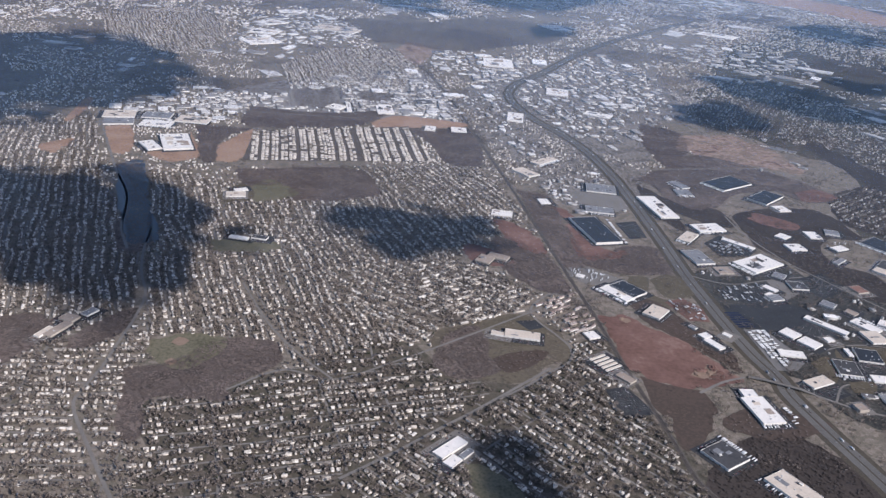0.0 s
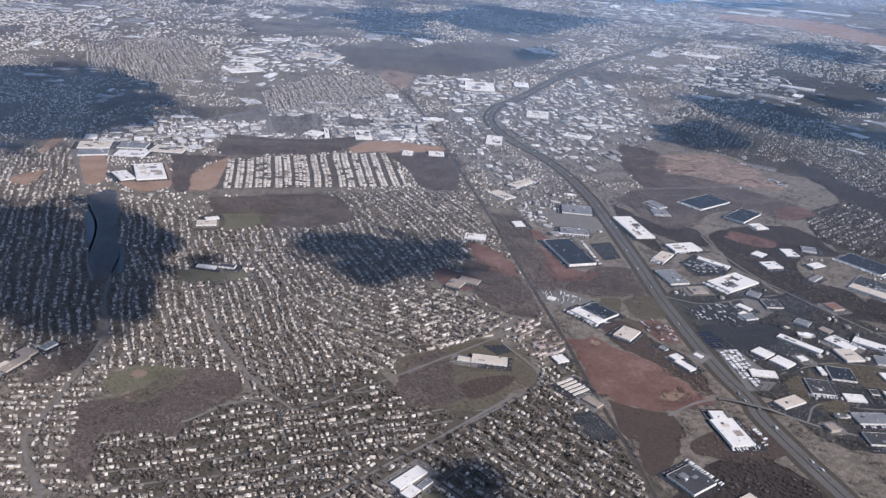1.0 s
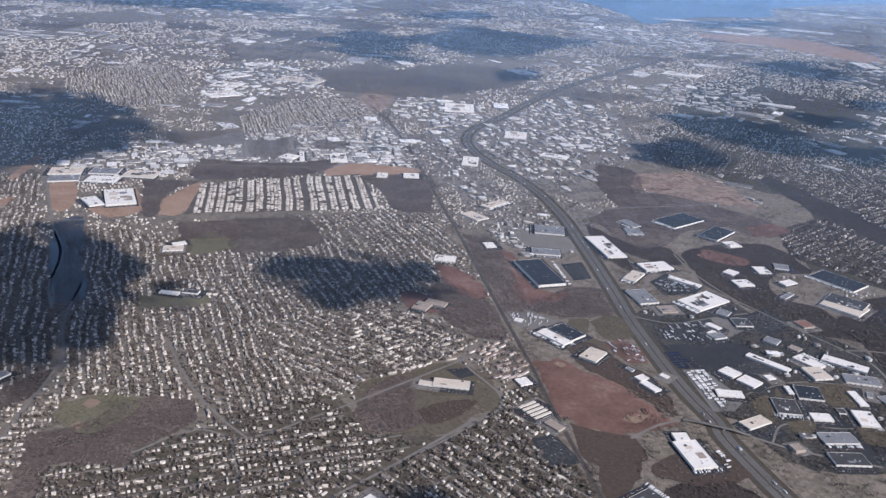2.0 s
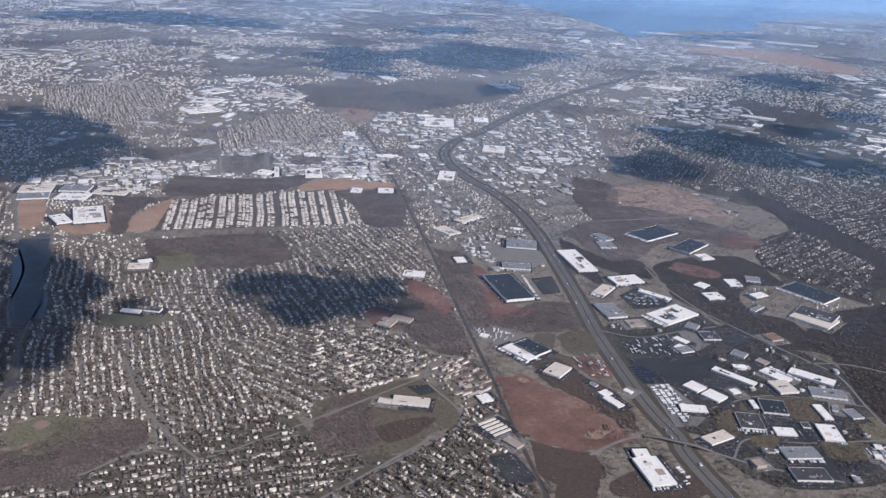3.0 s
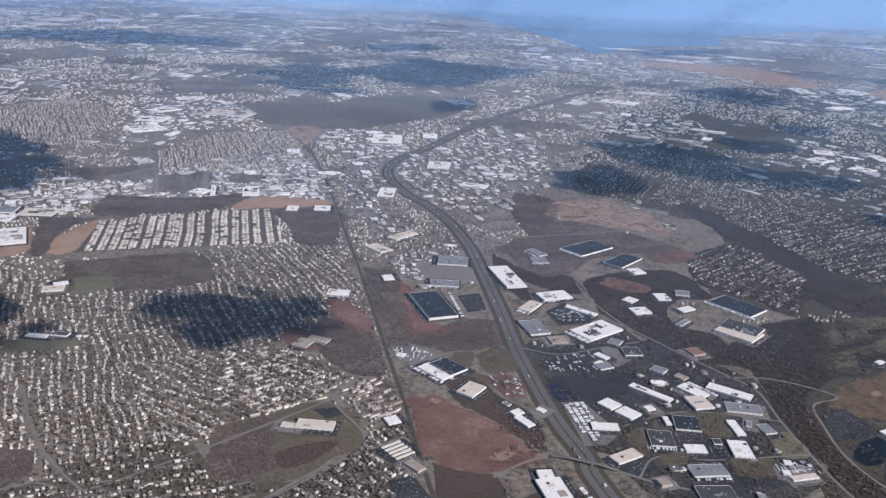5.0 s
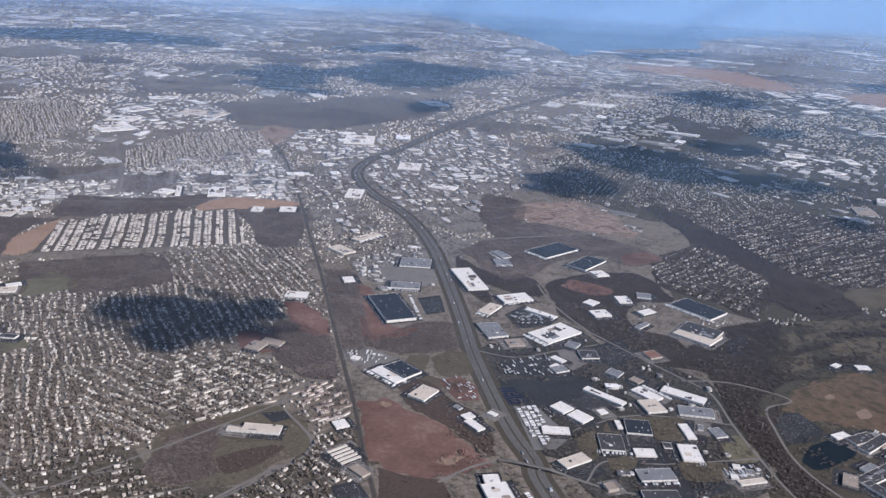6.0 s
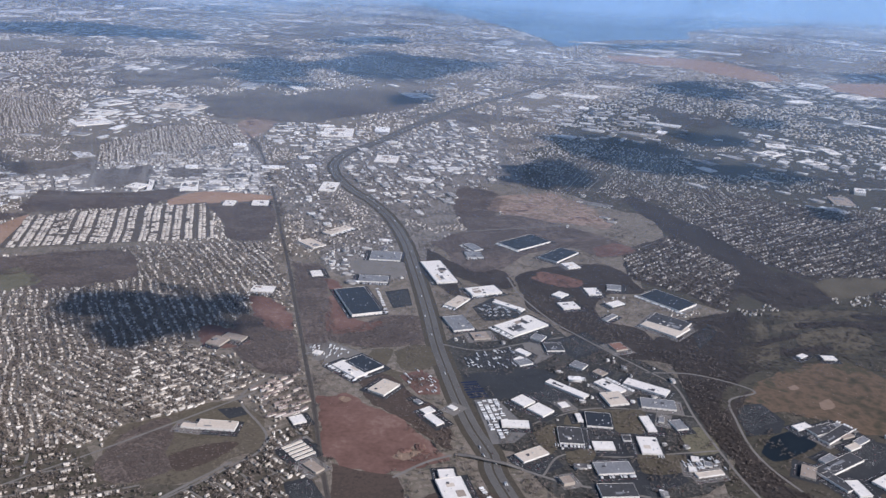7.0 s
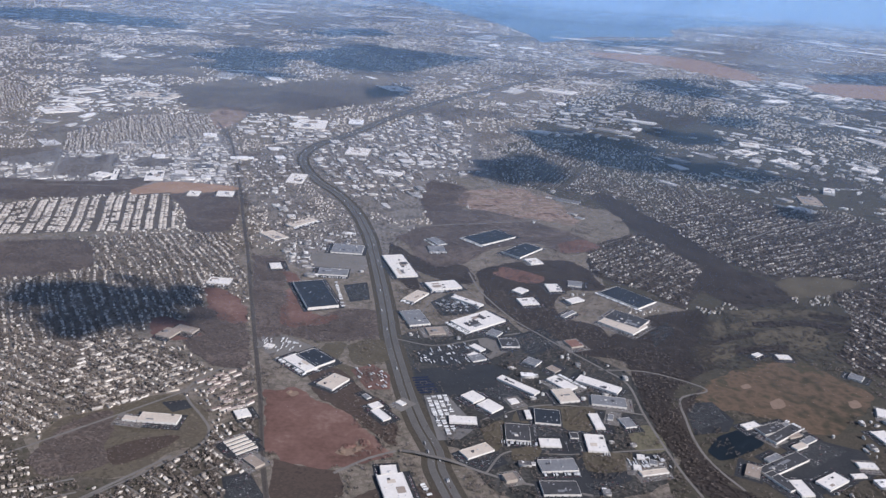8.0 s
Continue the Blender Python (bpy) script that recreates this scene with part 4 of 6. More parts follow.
def bridge(a, b, width, rise):
    """A road bridge: sloped approaches, deck, parapets and piers."""
    a, b = Vector((*a, 0)), Vector((*b, 0))
    thing = tagged(new("road_bridge"), "concrete road bridge over the interstate", "bridge")
    run = (b - a).length
    thing.matrix_basis = pose(*((a + b) / 2), 0, 0, math.degrees(math.atan2(b.y - a.y, b.x - a.x)))
    prof = [(-run * 0.5, 0.09), (-run * 0.42, rise * 0.35), (-run * 0.27, rise), (run * 0.27, rise), (run * 0.42, rise * 0.35), (run * 0.5, 0.09)]

    def slab(lo, hi, y0, y1, thick):
        bm = bmesh.new()
        rows = [[bm.verts.new((x, y, z + o)) for y in (y0, y1) for o in (0, thick)] for x, z in prof[lo:hi]]
        for p, q in zip(rows[:-1], rows[1:]):
            for i, j in ((0, 1), (1, 3), (3, 2), (2, 0)):
                bm.faces.new((p[i], p[j], q[j], q[i]))
        for p in (rows[0], rows[-1]):
            bm.faces.new((p[0], p[1], p[3], p[2]))
        bmesh.ops.recalc_face_normals(bm, faces=bm.faces[:])
        return bm

    part("deck", slab(0, 6, -width / 2, width / 2, 0.16), asphalt_worn, thing, "worn asphalt deck")
    for s in (-1, 1):
        part("parapet", slab(0, 6, s * width / 2 - 0.05 + s * 0.06, s * width / 2 + 0.05 + s * 0.06, 0.34), concrete, thing)
    for sign in (1, -1):
        bm = bmesh.new()
        lo = [(-run * 0.5, 0.0), (-run * 0.27, 0.0), (-run * 0.27, rise), (-run * 0.42, rise * 0.35)]
        vs = [[bm.verts.new((sign * x, y, z)) for x, z in lo] for y in (-width / 2, width / 2)]
        bm.faces.new(vs[0])
        bm.faces.new(vs[1])
        for i in range(4):
            bm.faces.new((vs[0][i], vs[0][(i + 1) % 4], vs[1][(i + 1) % 4], vs[1][i]))
        bmesh.ops.recalc_face_normals(bm, faces=bm.faces[:])
        part("embankment", bm, verge, thing, "grassed embankment")
    for k in (-0.14, 0.0, 0.14):
        bm = bmesh.new()
        box(bm, 0.25, width * 0.8, rise, run * k)
        part("pier", bm, concrete, thing)


def earth_mound(x, y, r, h, seed):
    """A tipped mound of earth."""
    bm = bmesh.new()
    bmesh.ops.create_icosphere(bm, subdivisions=3, radius=1.0)
    bmesh.ops.delete(bm, geom=[v for v in bm.verts if v.co.z < -0.12], context="VERTS")
    for v in bm.verts:
        k = 1 + 0.45 * noise.fractal(v.co * 2.0 + Vector((seed, 0, 0)), 1.0, 2.0, 4)
        v.co = Vector((v.co.x * r * k, v.co.y * r * 0.7 * k, max(-0.02, v.co.z * h * k)))
    me = bpy.data.meshes.new("earth_mound")
    bm.to_mesh(me)
    bm.free()
    me.materials.append(sand if seed % 2 else red_soil)
    ob = tagged(new("earth_mound", me), "tipped mound of pale earth on the red field", "mound", group="earth mounds")
    ob.matrix_basis = pose(x, y, 0.05, 0, 0, seed * 47)


panel_glass = mat("solar_glass", [(0.012, 0.02, 0.05), (0.02, 0.03, 0.07)], 0.4, rough=0.15, spec=0.5)


def solar_row(x, y, run, rot):
    """One tilted row of solar panels on posts."""
    thing = tagged(new("solar_row"), "tilted row of dark blue solar panels on posts", "solar panels", group="solar field rows")
    thing.matrix_basis = pose(x, y, 0.05, 0, 0, rot)
    count = max(2, int(run / 1.1))
    for k in range(count):
        bm = bmesh.new()
        box(bm, 1.02, 0.62, 0.03)
        ob = part("panel", bm, panel_glass, thing)
        ob.matrix_basis = pose((k - count / 2 + 0.5) * 1.1, 0, 0.22, 25)
        bm = bmesh.new()
        box(bm, 0.05, 0.05, 0.22, (k - count / 2 + 0.5) * 1.1)
        part("post", bm, steel, thing)


solar_row(143.7, 359.7, 8.5, 10)
solar_row(144.3, 357.5, 8.6, 11)
solar_row(144.9, 355.3, 8.7, 11)
solar_row(145.4, 353.1, 8.8, 11)
solar_row(146.0, 350.9, 8.9, 12)
solar_row(146.6, 348.6, 9.1, 12)
solar_row(147.1, 346.4, 9.2, 12)
earth_mound(114.3, 302.9, 2.4, 0.7, 0)
earth_mound(117.4, 300.3, 1.8, 0.5, 1)
earth_mound(120.1, 305.5, 2.6, 0.8, 2)
earth_mound(111.9, 299.0, 1.6, 0.5, 3)
earth_mound(122.4, 302.5, 1.4, 0.5, 4)
earth_mound(86.8, 343.6, 1.5, 0.4, 5)
bridge((133.5, 300.6), (158.8, 291.0), 1.3, 0.9)
warehouse(88.8, 451.2, 16.9, 37.8, 1.626, 18, "slate", label="long dark-roofed warehouse with white walls")
warehouse(136.2, 502.2, 13.0, 37.5, 1.106, 14, "white")
warehouse(161.4, 472.2, 18.9, 12.0, 1.012, 19, "white")
warehouse(144.7, 454.1, 7.7, 16.5, 1.025, -33, "cream")
warehouse(143.3, 424.7, 11.4, 18.4, 1.038, 16, "grey")
warehouse(153.6, 409.6, 9.0, 8.1, 0.747, 13, "tan")
warehouse(173.5, 450.4, 4.5, 19.3, 0.866, 50, "white")
warehouse(176.9, 423.3, 15.6, 25.7, 0.986, -53, "white")
warehouse(88.9, 369.5, 17.1, 7.7, 0.999, -47, "white")
warehouse(95.1, 374.9, 15.7, 11.4, 1.012, -48, "slate")
warehouse(105.0, 352.7, 8.8, 12.4, 0.918, -35, "cream")
warehouse(126.2, 326.1, 9.4, 4.1, 0.718, -55, "white")
warehouse(123.9, 333.5, 4.3, 5.3, 0.640, -56, "white")
warehouse(160.3, 323.4, 11.6, 5.4, 0.760, -2, "white")
warehouse(166.3, 342.7, 7.9, 7.5, 0.879, -50, "white")
warehouse(172.9, 335.1, 8.9, 7.7, 0.892, -49, "white")
warehouse(163.8, 300.9, 6.1, 12.8, 0.799, -60, "cream")
warehouse(131.8, 275.2, 9.9, 17.6, 1.132, 13, "white")
warehouse(129.5, 286.6, 6.1, 5.2, 1.145, 7, "white")
warehouse(174.2, 283.2, 4.4, 4.5, 1.280, -73, "tan")
warehouse(188.0, 354.4, 4.5, 20.9, 0.973, 46, "white")
warehouse(208.7, 357.3, 13.5, 6.8, 0.986, -52, "white")
warehouse(208.0, 346.1, 9.4, 11.2, 0.999, 12, "cream")
warehouse(225.8, 357.2, 20.3, 6.7, 1.012, -35, "white")
warehouse(226.7, 341.9, 15.2, 8.4, 0.918, -10, "grey")
warehouse(196.5, 327.5, 10.8, 11.6, 0.931, -7, "slate")
warehouse(181.9, 314.8, 10.0, 12.4, 0.853, -5, "charcoal")
warehouse(217.2, 325.1, 4.1, 12.1, 0.760, 3, "white")
warehouse(212.8, 308.1, 8.1, 12.2, 0.879, -4, "white")
warehouse(194.0, 307.7, 8.6, 5.7, 0.786, -1, "white")
warehouse(188.5, 329.3, 2.4, 6.5, 0.799, 2, "white")
warehouse(194.1, 292.0, 14.4, 7.8, 0.918, 5, "grey")
warehouse(192.1, 277.6, 13.9, 8.2, 0.931, 2, "charcoal")
warehouse(230.3, 324.6, 5.3, 7.5, 0.747, 12, "grey")
warehouse(230.9, 289.1, 11.5, 2.9, 0.760, 13, "cream")
warehouse(199.2, 565.3, 19.4, 33.3, 1.093, -51, "slate")
warehouse(218.9, 540.6, 14.4, 27.7, 1.106, -42, "slate")
warehouse(269.4, 464.4, 28.0, 17.9, 1.119, -51, "slate")
warehouse(256.0, 425.8, 21.4, 16.2, 1.132, -45, "cream")
warehouse(259.8, 432.0, 20.6, 14.6, 1.251, -40, "charcoal")
warehouse(242.2, 483.2, 8.4, 8.3, 0.853, -13, "grey")
warehouse(208.4, 452.9, 10.4, 9.3, 0.866, 14, "white")
warehouse(227.4, 475.8, 8.0, 10.7, 0.773, 6, "white")
warehouse(206.5, 469.3, 6.8, 8.1, 0.786, -44, "white")
warehouse(236.6, 457.5, 10.0, 5.9, 0.799, 30, "white")
warehouse(223.4, 399.8, 7.0, 7.8, 0.918, 20, "brick")
warehouse(189.9, 398.0, 9.2, 9.1, 0.825, 4, "charcoal")
warehouse(173.3, 391.8, 7.7, 4.1, 0.640, -49, "white")
warehouse(172.0, 380.7, 7.4, 6.4, 0.760, 22, "grey")
warehouse(228.5, 437.4, 11.0, 3.3, 0.666, 44, "grey")
warehouse(223.1, 520.6, 9.1, 9.9, 0.786, 20, "white")
warehouse(53.2, 550.4, 10.6, 17.9, 0.905, 41, "cream")
warehouse(68.4, 580.8, 23.1, 8.4, 0.918, 50, "cream")
warehouse(103.1, 529.0, 19.8, 16.3, 0.931, -5, "grey")
warehouse(96.5, 487.3, 17.6, 10.5, 0.853, -3, "grey")
warehouse(61.7, 494.3, 6.7, 8.8, 0.653, 15, "white")
warehouse(162.0, 553.0, 15.0, 7.3, 0.666, -62, "grey")
warehouse(161.2, 536.6, 10.5, 11.2, 0.679, 7, "grey")
warehouse(38.6, 318.7, 15.7, 6.4, 1.012, -6, "cream")
warehouse(27.5, 318.2, 5.8, 3.0, 0.812, -10, "cream")
warehouse(8.7, 234.3, 4.8, 13.5, 1.038, -40, "white")
warehouse(108.0, 243.9, 12.4, 12.3, 1.067, -53, "charcoal")
warehouse(127.2, 228.6, 16.3, 10.5, 1.080, -55, "cream")
for k in range(5):
    warehouse(70.2 + k * 1.45, 305.6 - k * 1.9, 9.0, 1.15, 0.45, 38, "cream", label="long low cream-roofed row of storage units")
warehouse(79.9, 290.5, 7.7, 4.2, 0.892, -46, "tan")
warehouse(70.1, 324.1, 5.8, 6.0, 0.799, 26, "white")
warehouse(-155.0, 289.5, 4.2, 12.5, 0.9, -18, "tan")
warehouse(-154.6, 299.0, 7.0, 5.2, 1.0, -18, "tan")
warehouse(-159.3, 286.5, 3.0, 8.5, 0.8, -18, "cream")
warehouse(-148.7, 305.6, 4.0, 6.5, 0.853, -25, "grey")
warehouse(-193.0, 548.9, 19.6, 34.8, 1.293, 24, "white")
warehouse(-206.7, 536.5, 9.9, 20.1, 1.093, 39, "white")
warehouse(-255.1, 605.0, 23.2, 17.7, 0.999, 15, "cream")
warehouse(-248.2, 585.9, 20.9, 15.3, 1.012, 19, "grey")
warehouse(-227.5, 610.1, 20.9, 16.0, 1.025, 6, "grey")
warehouse(-198.9, 606.9, 24.8, 16.9, 1.038, 0, "cream")
warehouse(-221.1, 589.3, 22.7, 13.3, 0.853, 3, "white")
warehouse(-126.9, 459.0, 11.6, 8.0, 0.866, 14, "cream")
warehouse(-126.0, 467.5, 8.0, 4.5, 0.7, 30, "white")
warehouse(-108.5, 396.5, 10.5, 3.4, 0.9, -8, "white")
warehouse(-98.0, 399.0, 8.5, 4.2, 0.9, -8, "charcoal")
warehouse(22.8, 396.8, 8.0, 9.5, 0.879, -23, "tan")
warehouse(30.0, 401.6, 11.3, 6.0, 0.892, -23, "tan")
warehouse(33.9, 466.5, 12.8, 8.6, 0.799, -6, "white")
warehouse(292.7, 322.7, 6.1, 13.8, 0.918, -67, "charcoal")
warehouse(296.2, 318.6, 5.0, 20.1, 1.038, -55, "charcoal")
warehouse(285.4, 295.8, 6.4, 25.3, 0.960, -60, "charcoal")
warehouse(270.8, 290.8, 5.6, 8.9, 0.973, -29, "tan")
warehouse(279.3, 284.7, 12.5, 5.0, 0.986, -64, "charcoal")
warehouse(285.2, 280.4, 9.8, 5.4, 0.999, -85, "white")
warehouse(299.8, 285.1, 6.4, 12.6, 1.012, -60, "white")
warehouse(340.6, 318.0, 8.8, 7.2, 0.918, -78, "white")
warehouse(351.4, 337.7, 5.0, 8.3, 0.931, -26, "white")
warehouse(320.4, 296.5, 7.7, 4.0, 0.747, -4, "white")
warehouse(312.9, 289.3, 5.9, 2.5, 0.760, 6, "white")
warehouse(358.3, 372.2, 6.4, 6.5, 0.773, -42, "grey")
warehouse(330.8, 392.4, 7.1, 4.5, 0.679, -1, "white")
warehouse(317.4, 394.0, 5.6, 3.0, 0.692, 31, "white")
warehouse(539.9, 743.3, 9.6, 18.9, 2.625, -27, "white", label="tall pale hospital block")
warehouse(503.8, 709.2, 18.0, 27.0, 1.145, -13, "tan")
warehouse(528.0, 909.7, 21.0, 27.6, 1.067, -54, "white")
warehouse(554.5, 867.6, 22.4, 23.3, 1.080, -52, "white")
warehouse(609.4, 934.3, 30.1, 15.3, 1.093, -92, "white")
warehouse(635.3, 848.4, 24.7, 20.8, 1.106, -39, "white")
warehouse(553.5, 954.7, 21.9, 24.8, 1.119, -19, "white")
warehouse(394.9, 1312.5, 55.6, 40.6, 1.132, -30, "white")
warehouse(799.2, 1562.8, 31.9, 73.3, 1.145, -3, "white")
warehouse(898.5, 1565.6, 44.5, 60.4, 1.067, -44, "white")
warehouse(903.3, 1435.0, 49.6, 50.9, 1.080, -51, "white")
warehouse(99.6, 813.9, 21.7, 28.6, 0.986, -6, "white")
warehouse(129.5, 735.4, 24.3, 14.4, 0.999, -23, "white")
warehouse(52.6, 700.6, 13.8, 28.6, 1.012, -4, "white")
warehouse(43.6, 938.3, 33.4, 46.3, 1.132, -0, "white")
warehouse(-60.3, 688.2, 14.0, 29.2, 1.145, 11, "white")
warehouse(-90.9, 685.7, 4.1, 29.0, 1.067, 11, "white")
warehouse(-101.0, 682.3, 13.4, 14.4, 1.080, -21, "white")
warehouse(4.2, 644.2, 12.5, 12.5, 0.986, 3, "white")
warehouse(-18.8, 641.3, 8.4, 11.9, 0.999, -1, "white")
warehouse(-159.3, 1068.1, 56.6, 33.1, 1.012, -16, "cream")
warehouse(-238.2, 1006.6, 33.1, 30.1, 1.025, -8, "white")
warehouse(-246.6, 1075.5, 36.8, 26.5, 1.038, 57, "white")
warehouse(-240.4, 1180.4, 39.2, 20.9, 0.960, 23, "white")
warehouse(-228.4, 945.5, 40.6, 33.4, 0.973, 37, "white")
warehouse(9.7, 227.2, 4.2, 6.1, 0.773, -36, "white")
warehouse(14.4, 231.8, 2.5, 5.7, 0.892, -37, "grey")
warehouse(299.3, 325.0, 3.9, 6.4, 0.905, -69, "grey")
warehouse(300.2, 318.1, 3.6, 6.7, 0.812, -69, "tan")
warehouse(298.6, 309.3, 3.2, 7.0, 0.931, -62, "cream")
warehouse(304.8, 314.2, 3.4, 7.7, 0.747, -58, "grey")
warehouse(283.4, 300.3, 3.6, 8.1, 0.760, -58, "grey")
warehouse(284.2, 324.8, 3.8, 8.0, 0.773, -67, "white")
warehouse(282.7, 293.7, 3.3, 5.2, 0.892, -65, "cream")
warehouse(170.7, 383.5, 4.5, 5.3, 0.692, -49, "white")
warehouse(228.6, 299.1, 3.1, 3.3, 0.705, -11, "white")
warehouse(232.5, 295.5, 3.0, 3.3, 0.718, -14, "grey")
warehouse(225.2, 292.1, 3.1, 3.2, 0.640, -11, "white")
warehouse(72.4, 386.8, 4.3, 3.9, 0.546, -21, "white")
warehouse(134.8, 336.2, 4.0, 2.9, 0.559, -43, "white")
warehouse(120.0, 340.9, 3.8, 2.4, 0.572, -48, "grey")
warehouse(183.9, 409.3, 6.5, 6.4, 0.799, -34, "grey")
warehouse(198.5, 378.3, 7.1, 6.4, 0.812, -38, "grey")
warehouse(207.4, 371.3, 5.7, 4.9, 0.718, -49, "tan")
warehouse(224.2, 328.8, 2.3, 4.7, 0.640, -20, "grey")
warehouse(205.0, 313.7, 3.4, 4.2, 0.653, -3, "charcoal")
warehouse(183.8, 340.2, 4.2, 3.8, 0.666, 22, "white")

# ---- houses ----
HOUSES, HOMES, TERRACES, GARDEN, OUTHOUSES, BRICK_ROWS = [], [], [], [], [], []


GRIDS = {}


def field(pts, cell, seed):
    """Smooth random values between 0 and 1 over the plan."""
    g = GRIDS.setdefault(seed, np.random.default_rng(seed).random((256, 256))) if seed not in GRIDS else GRIDS[seed]
    q = pts / cell + 500
    i = np.floor(q).astype(int)
    f = q - i
    f = f * f * (3 - 2 * f)
    a, b = i[:, 0] % 256, i[:, 1] % 256
    c, d = (a + 1) % 256, (b + 1) % 256
    return (g[a, b] * (1 - f[:, 0]) + g[c, b] * f[:, 0]) * (1 - f[:, 1]) + (g[a, d] * (1 - f[:, 0]) + g[c, d] * f[:, 0]) * f[:, 1]


def warp(pts, much):
    """Bends a plan of straight streets a little."""
    return pts + much * (np.c_[field(pts, 38, 71), field(pts, 38, 72)] - 0.5) * 2 + much * 0.35 * (np.c_[field(pts, 13, 73), field(pts, 13, 74)] - 0.5) * 2


def neighbourhood(poly, ang, gap=7.9, lot=1.62, mobile=False, rows=False, skip=0.16, trees=1.0):
    """Blocks of parallel streets across poly, with houses along both sides and trees in the gardens."""
    p = np.asarray(poly, float)
    c, s = math.cos(radians(ang)), math.sin(radians(ang))
    mid = p.mean(0)
    q = (p - mid) @ np.array([[c, -s], [s, c]])
    back = np.array([[c, s], [-s, c]])
    (u0, v0), (u1, v1) = q.min(0), q.max(0)
    u0, v0, u1, v1 = u0 - 6, v0 - 6, u1 + 6, v1 + 6
    much = 0.5 if mobile else 1.7
    verts, faces = [], []
    among = relevant(p.min(0), p.max(0))

    def street(uv, half, z):
        line = warp(uv @ back + mid, much)
        ok = inside(p, line) & free(line, -0.5, among=among)
        for seg in np.split(np.arange(len(line)), np.flatnonzero(np.diff(ok.astype(int))) + 1):
            if ok[seg[0]] and len(seg) > 2:
                strip(line[seg], half, -half, z, verts, faces)

    def plots(us, vs, turn):
        pts = warp(np.c_[us, vs] @ back + mid, much)
        thin = skip * (0.1 + 1.6 * field(pts, 22, 75) ** 2 * 1.6 + 1.4 * (field(pts, 5, 76) > 0.68)) if not mobile else 0.06 + 0.5 * (field(pts, 6, 77) > 0.66)
        ok = inside(p, pts) & free(pts, 0.45, among=among) & (rng.random(len(pts)) > thin)
        if not (mobile or rows):
            out = pts + np.c_[-np.sin(turn), np.cos(turn)] * rng.choice([-1.25, 1.25], len(pts))[:, None] + rng.normal(0, 0.3, pts.shape)
            keep = ok & (rng.random(len(pts)) < 0.4)
            OUTHOUSES.extend(np.c_[out, turn][keep & free(out, 0.2, among=among)])
        for (x, y), t in zip(pts[ok], turn[ok]):
            (HOMES if mobile else BRICK_ROWS if rows == "brick" else TERRACES if rows else HOUSES).append((x, y, t))

    def gardens(us, vs):
        pts = warp(np.c_[us, vs] @ back + mid, much)
        GARDEN.append(pts[inside(p, pts) & free(pts, 0.3, among=among)])

    cuts = [u0]
    while cuts[-1] < u1:
        cuts.append(cuts[-1] + (200 if mobile else rng.uniform(22, 46)))
    for a, b in zip(cuts[:-1], cuts[1:]):
        street(np.c_[np.full(int((v1 - v0) / 1.5), b), np.linspace(v0, v1, int((v1 - v0) / 1.5))], 0.5, 0.06)
        across = not (mobile or rows) and rng.random() < 0.07
        if across:
            lines = np.arange(a + gap / 2, b - gap / 3, gap)
            lo, hi = v0, v1
        else:
            lines = v0 + np.cumsum(gap * rng.uniform(*((0.9, 1.12) if rows else (0.68, 1.36) if mobile else (0.82, 1.22)), int((v1 - v0) / gap / 0.95)))
            lo, hi = a, b
        for k in lines:
            run = np.arange(lo, hi + 0.7, 1.5)
            uv = np.c_[np.full(len(run), k), run] if across else np.c_[run, np.full(len(run), k)]
            street(uv, 0.26 if mobile else 0.45, 0.055)
            for sgn in (-1, 1):
                step = lot * (3 if rows else 1) * (1 if mobile else rng.uniform(0.88, 1.2))
                us = lo + 1.2 + np.cumsum(step * rng.uniform(0.72, 1.3, max(1, int((hi - lo - 1) / step)))) - step
                us = us[us < hi - 0.8]
                vs = k + sgn * gap * (0.17 if mobile else rng.uniform(0.2, 0.25)) + rng.normal(0, 0.06 if mobile else 0.24, len(us))
                turn = radians(ang) + (math.pi / 2 if mobile or across else 0.0) + rng.choice([0, math.pi / 2], len(us), p=[0.7, 0.3]) * (not (mobile or rows)) + rng.normal(0, 0.03 if mobile else 0.09, len(us))
                if across:
                    us, vs = vs, us
                plots(us, vs, turn)
            if not (mobile or rows):
                us = np.arange(lo, hi, 0.62 / trees)
                us = us + rng.uniform(-0.7, 0.7, len(us))
                vs = k + gap * rng.choice([-0.5, 0.5, 0.4, -0.4, 0.13, -0.13], len(us)) + rng.normal(0, 0.5, len(us))
                gardens(*((vs, us) if across else (us, vs)))
            elif rows:
                us = rng.uniform(lo, hi, int((hi - lo) / 2.5))
                gardens(us, k + gap * 0.5 + rng.normal(0, 0.5, len(us)))
    if verts:
        tagged(link_mesh("residential_street", verts, faces, [asphalt_worn]), "worn asphalt residential streets between the houses", "street", kind="structure")
    KEEP_OUT_FAR.append(p)


KEEP_OUT_FAR = []
neighbourhood([(-185.9, 277), (-145.2, 281.8), (-127.8, 299), (-114.8, 289.4), (-114, 252.2), (-92.2, 218.7), (-73.7, 186.6), (-130.4, 179.6)], 9, lot=1.9, trees=1.0)
neighbourhood([(-103.8, 244.7), (-72.7, 258.7), (-55.9, 281.7), (-16.7, 304.2), (1, 286.8), (19.6, 279.7), (26.2, 273.5), (0.6, 249.9), (-21.5, 227.1), (-30.8, 191.9), (-75.3, 186.4), (-93.1, 218.6)], 19, gap=8.4, lot=2.05, skip=0.2, trees=1.05)
neighbourhood([(-30.8, 191.9), (-21.5, 227.1), (0.6, 249.9), (49.1, 292.6), (73.3, 322.4), (85.2, 266.1), (91.2, 244.4), (95.8, 215.5), (91.8, 207.2)], -42, gap=8.2, lot=2.05, skip=0.22, trees=1.0)
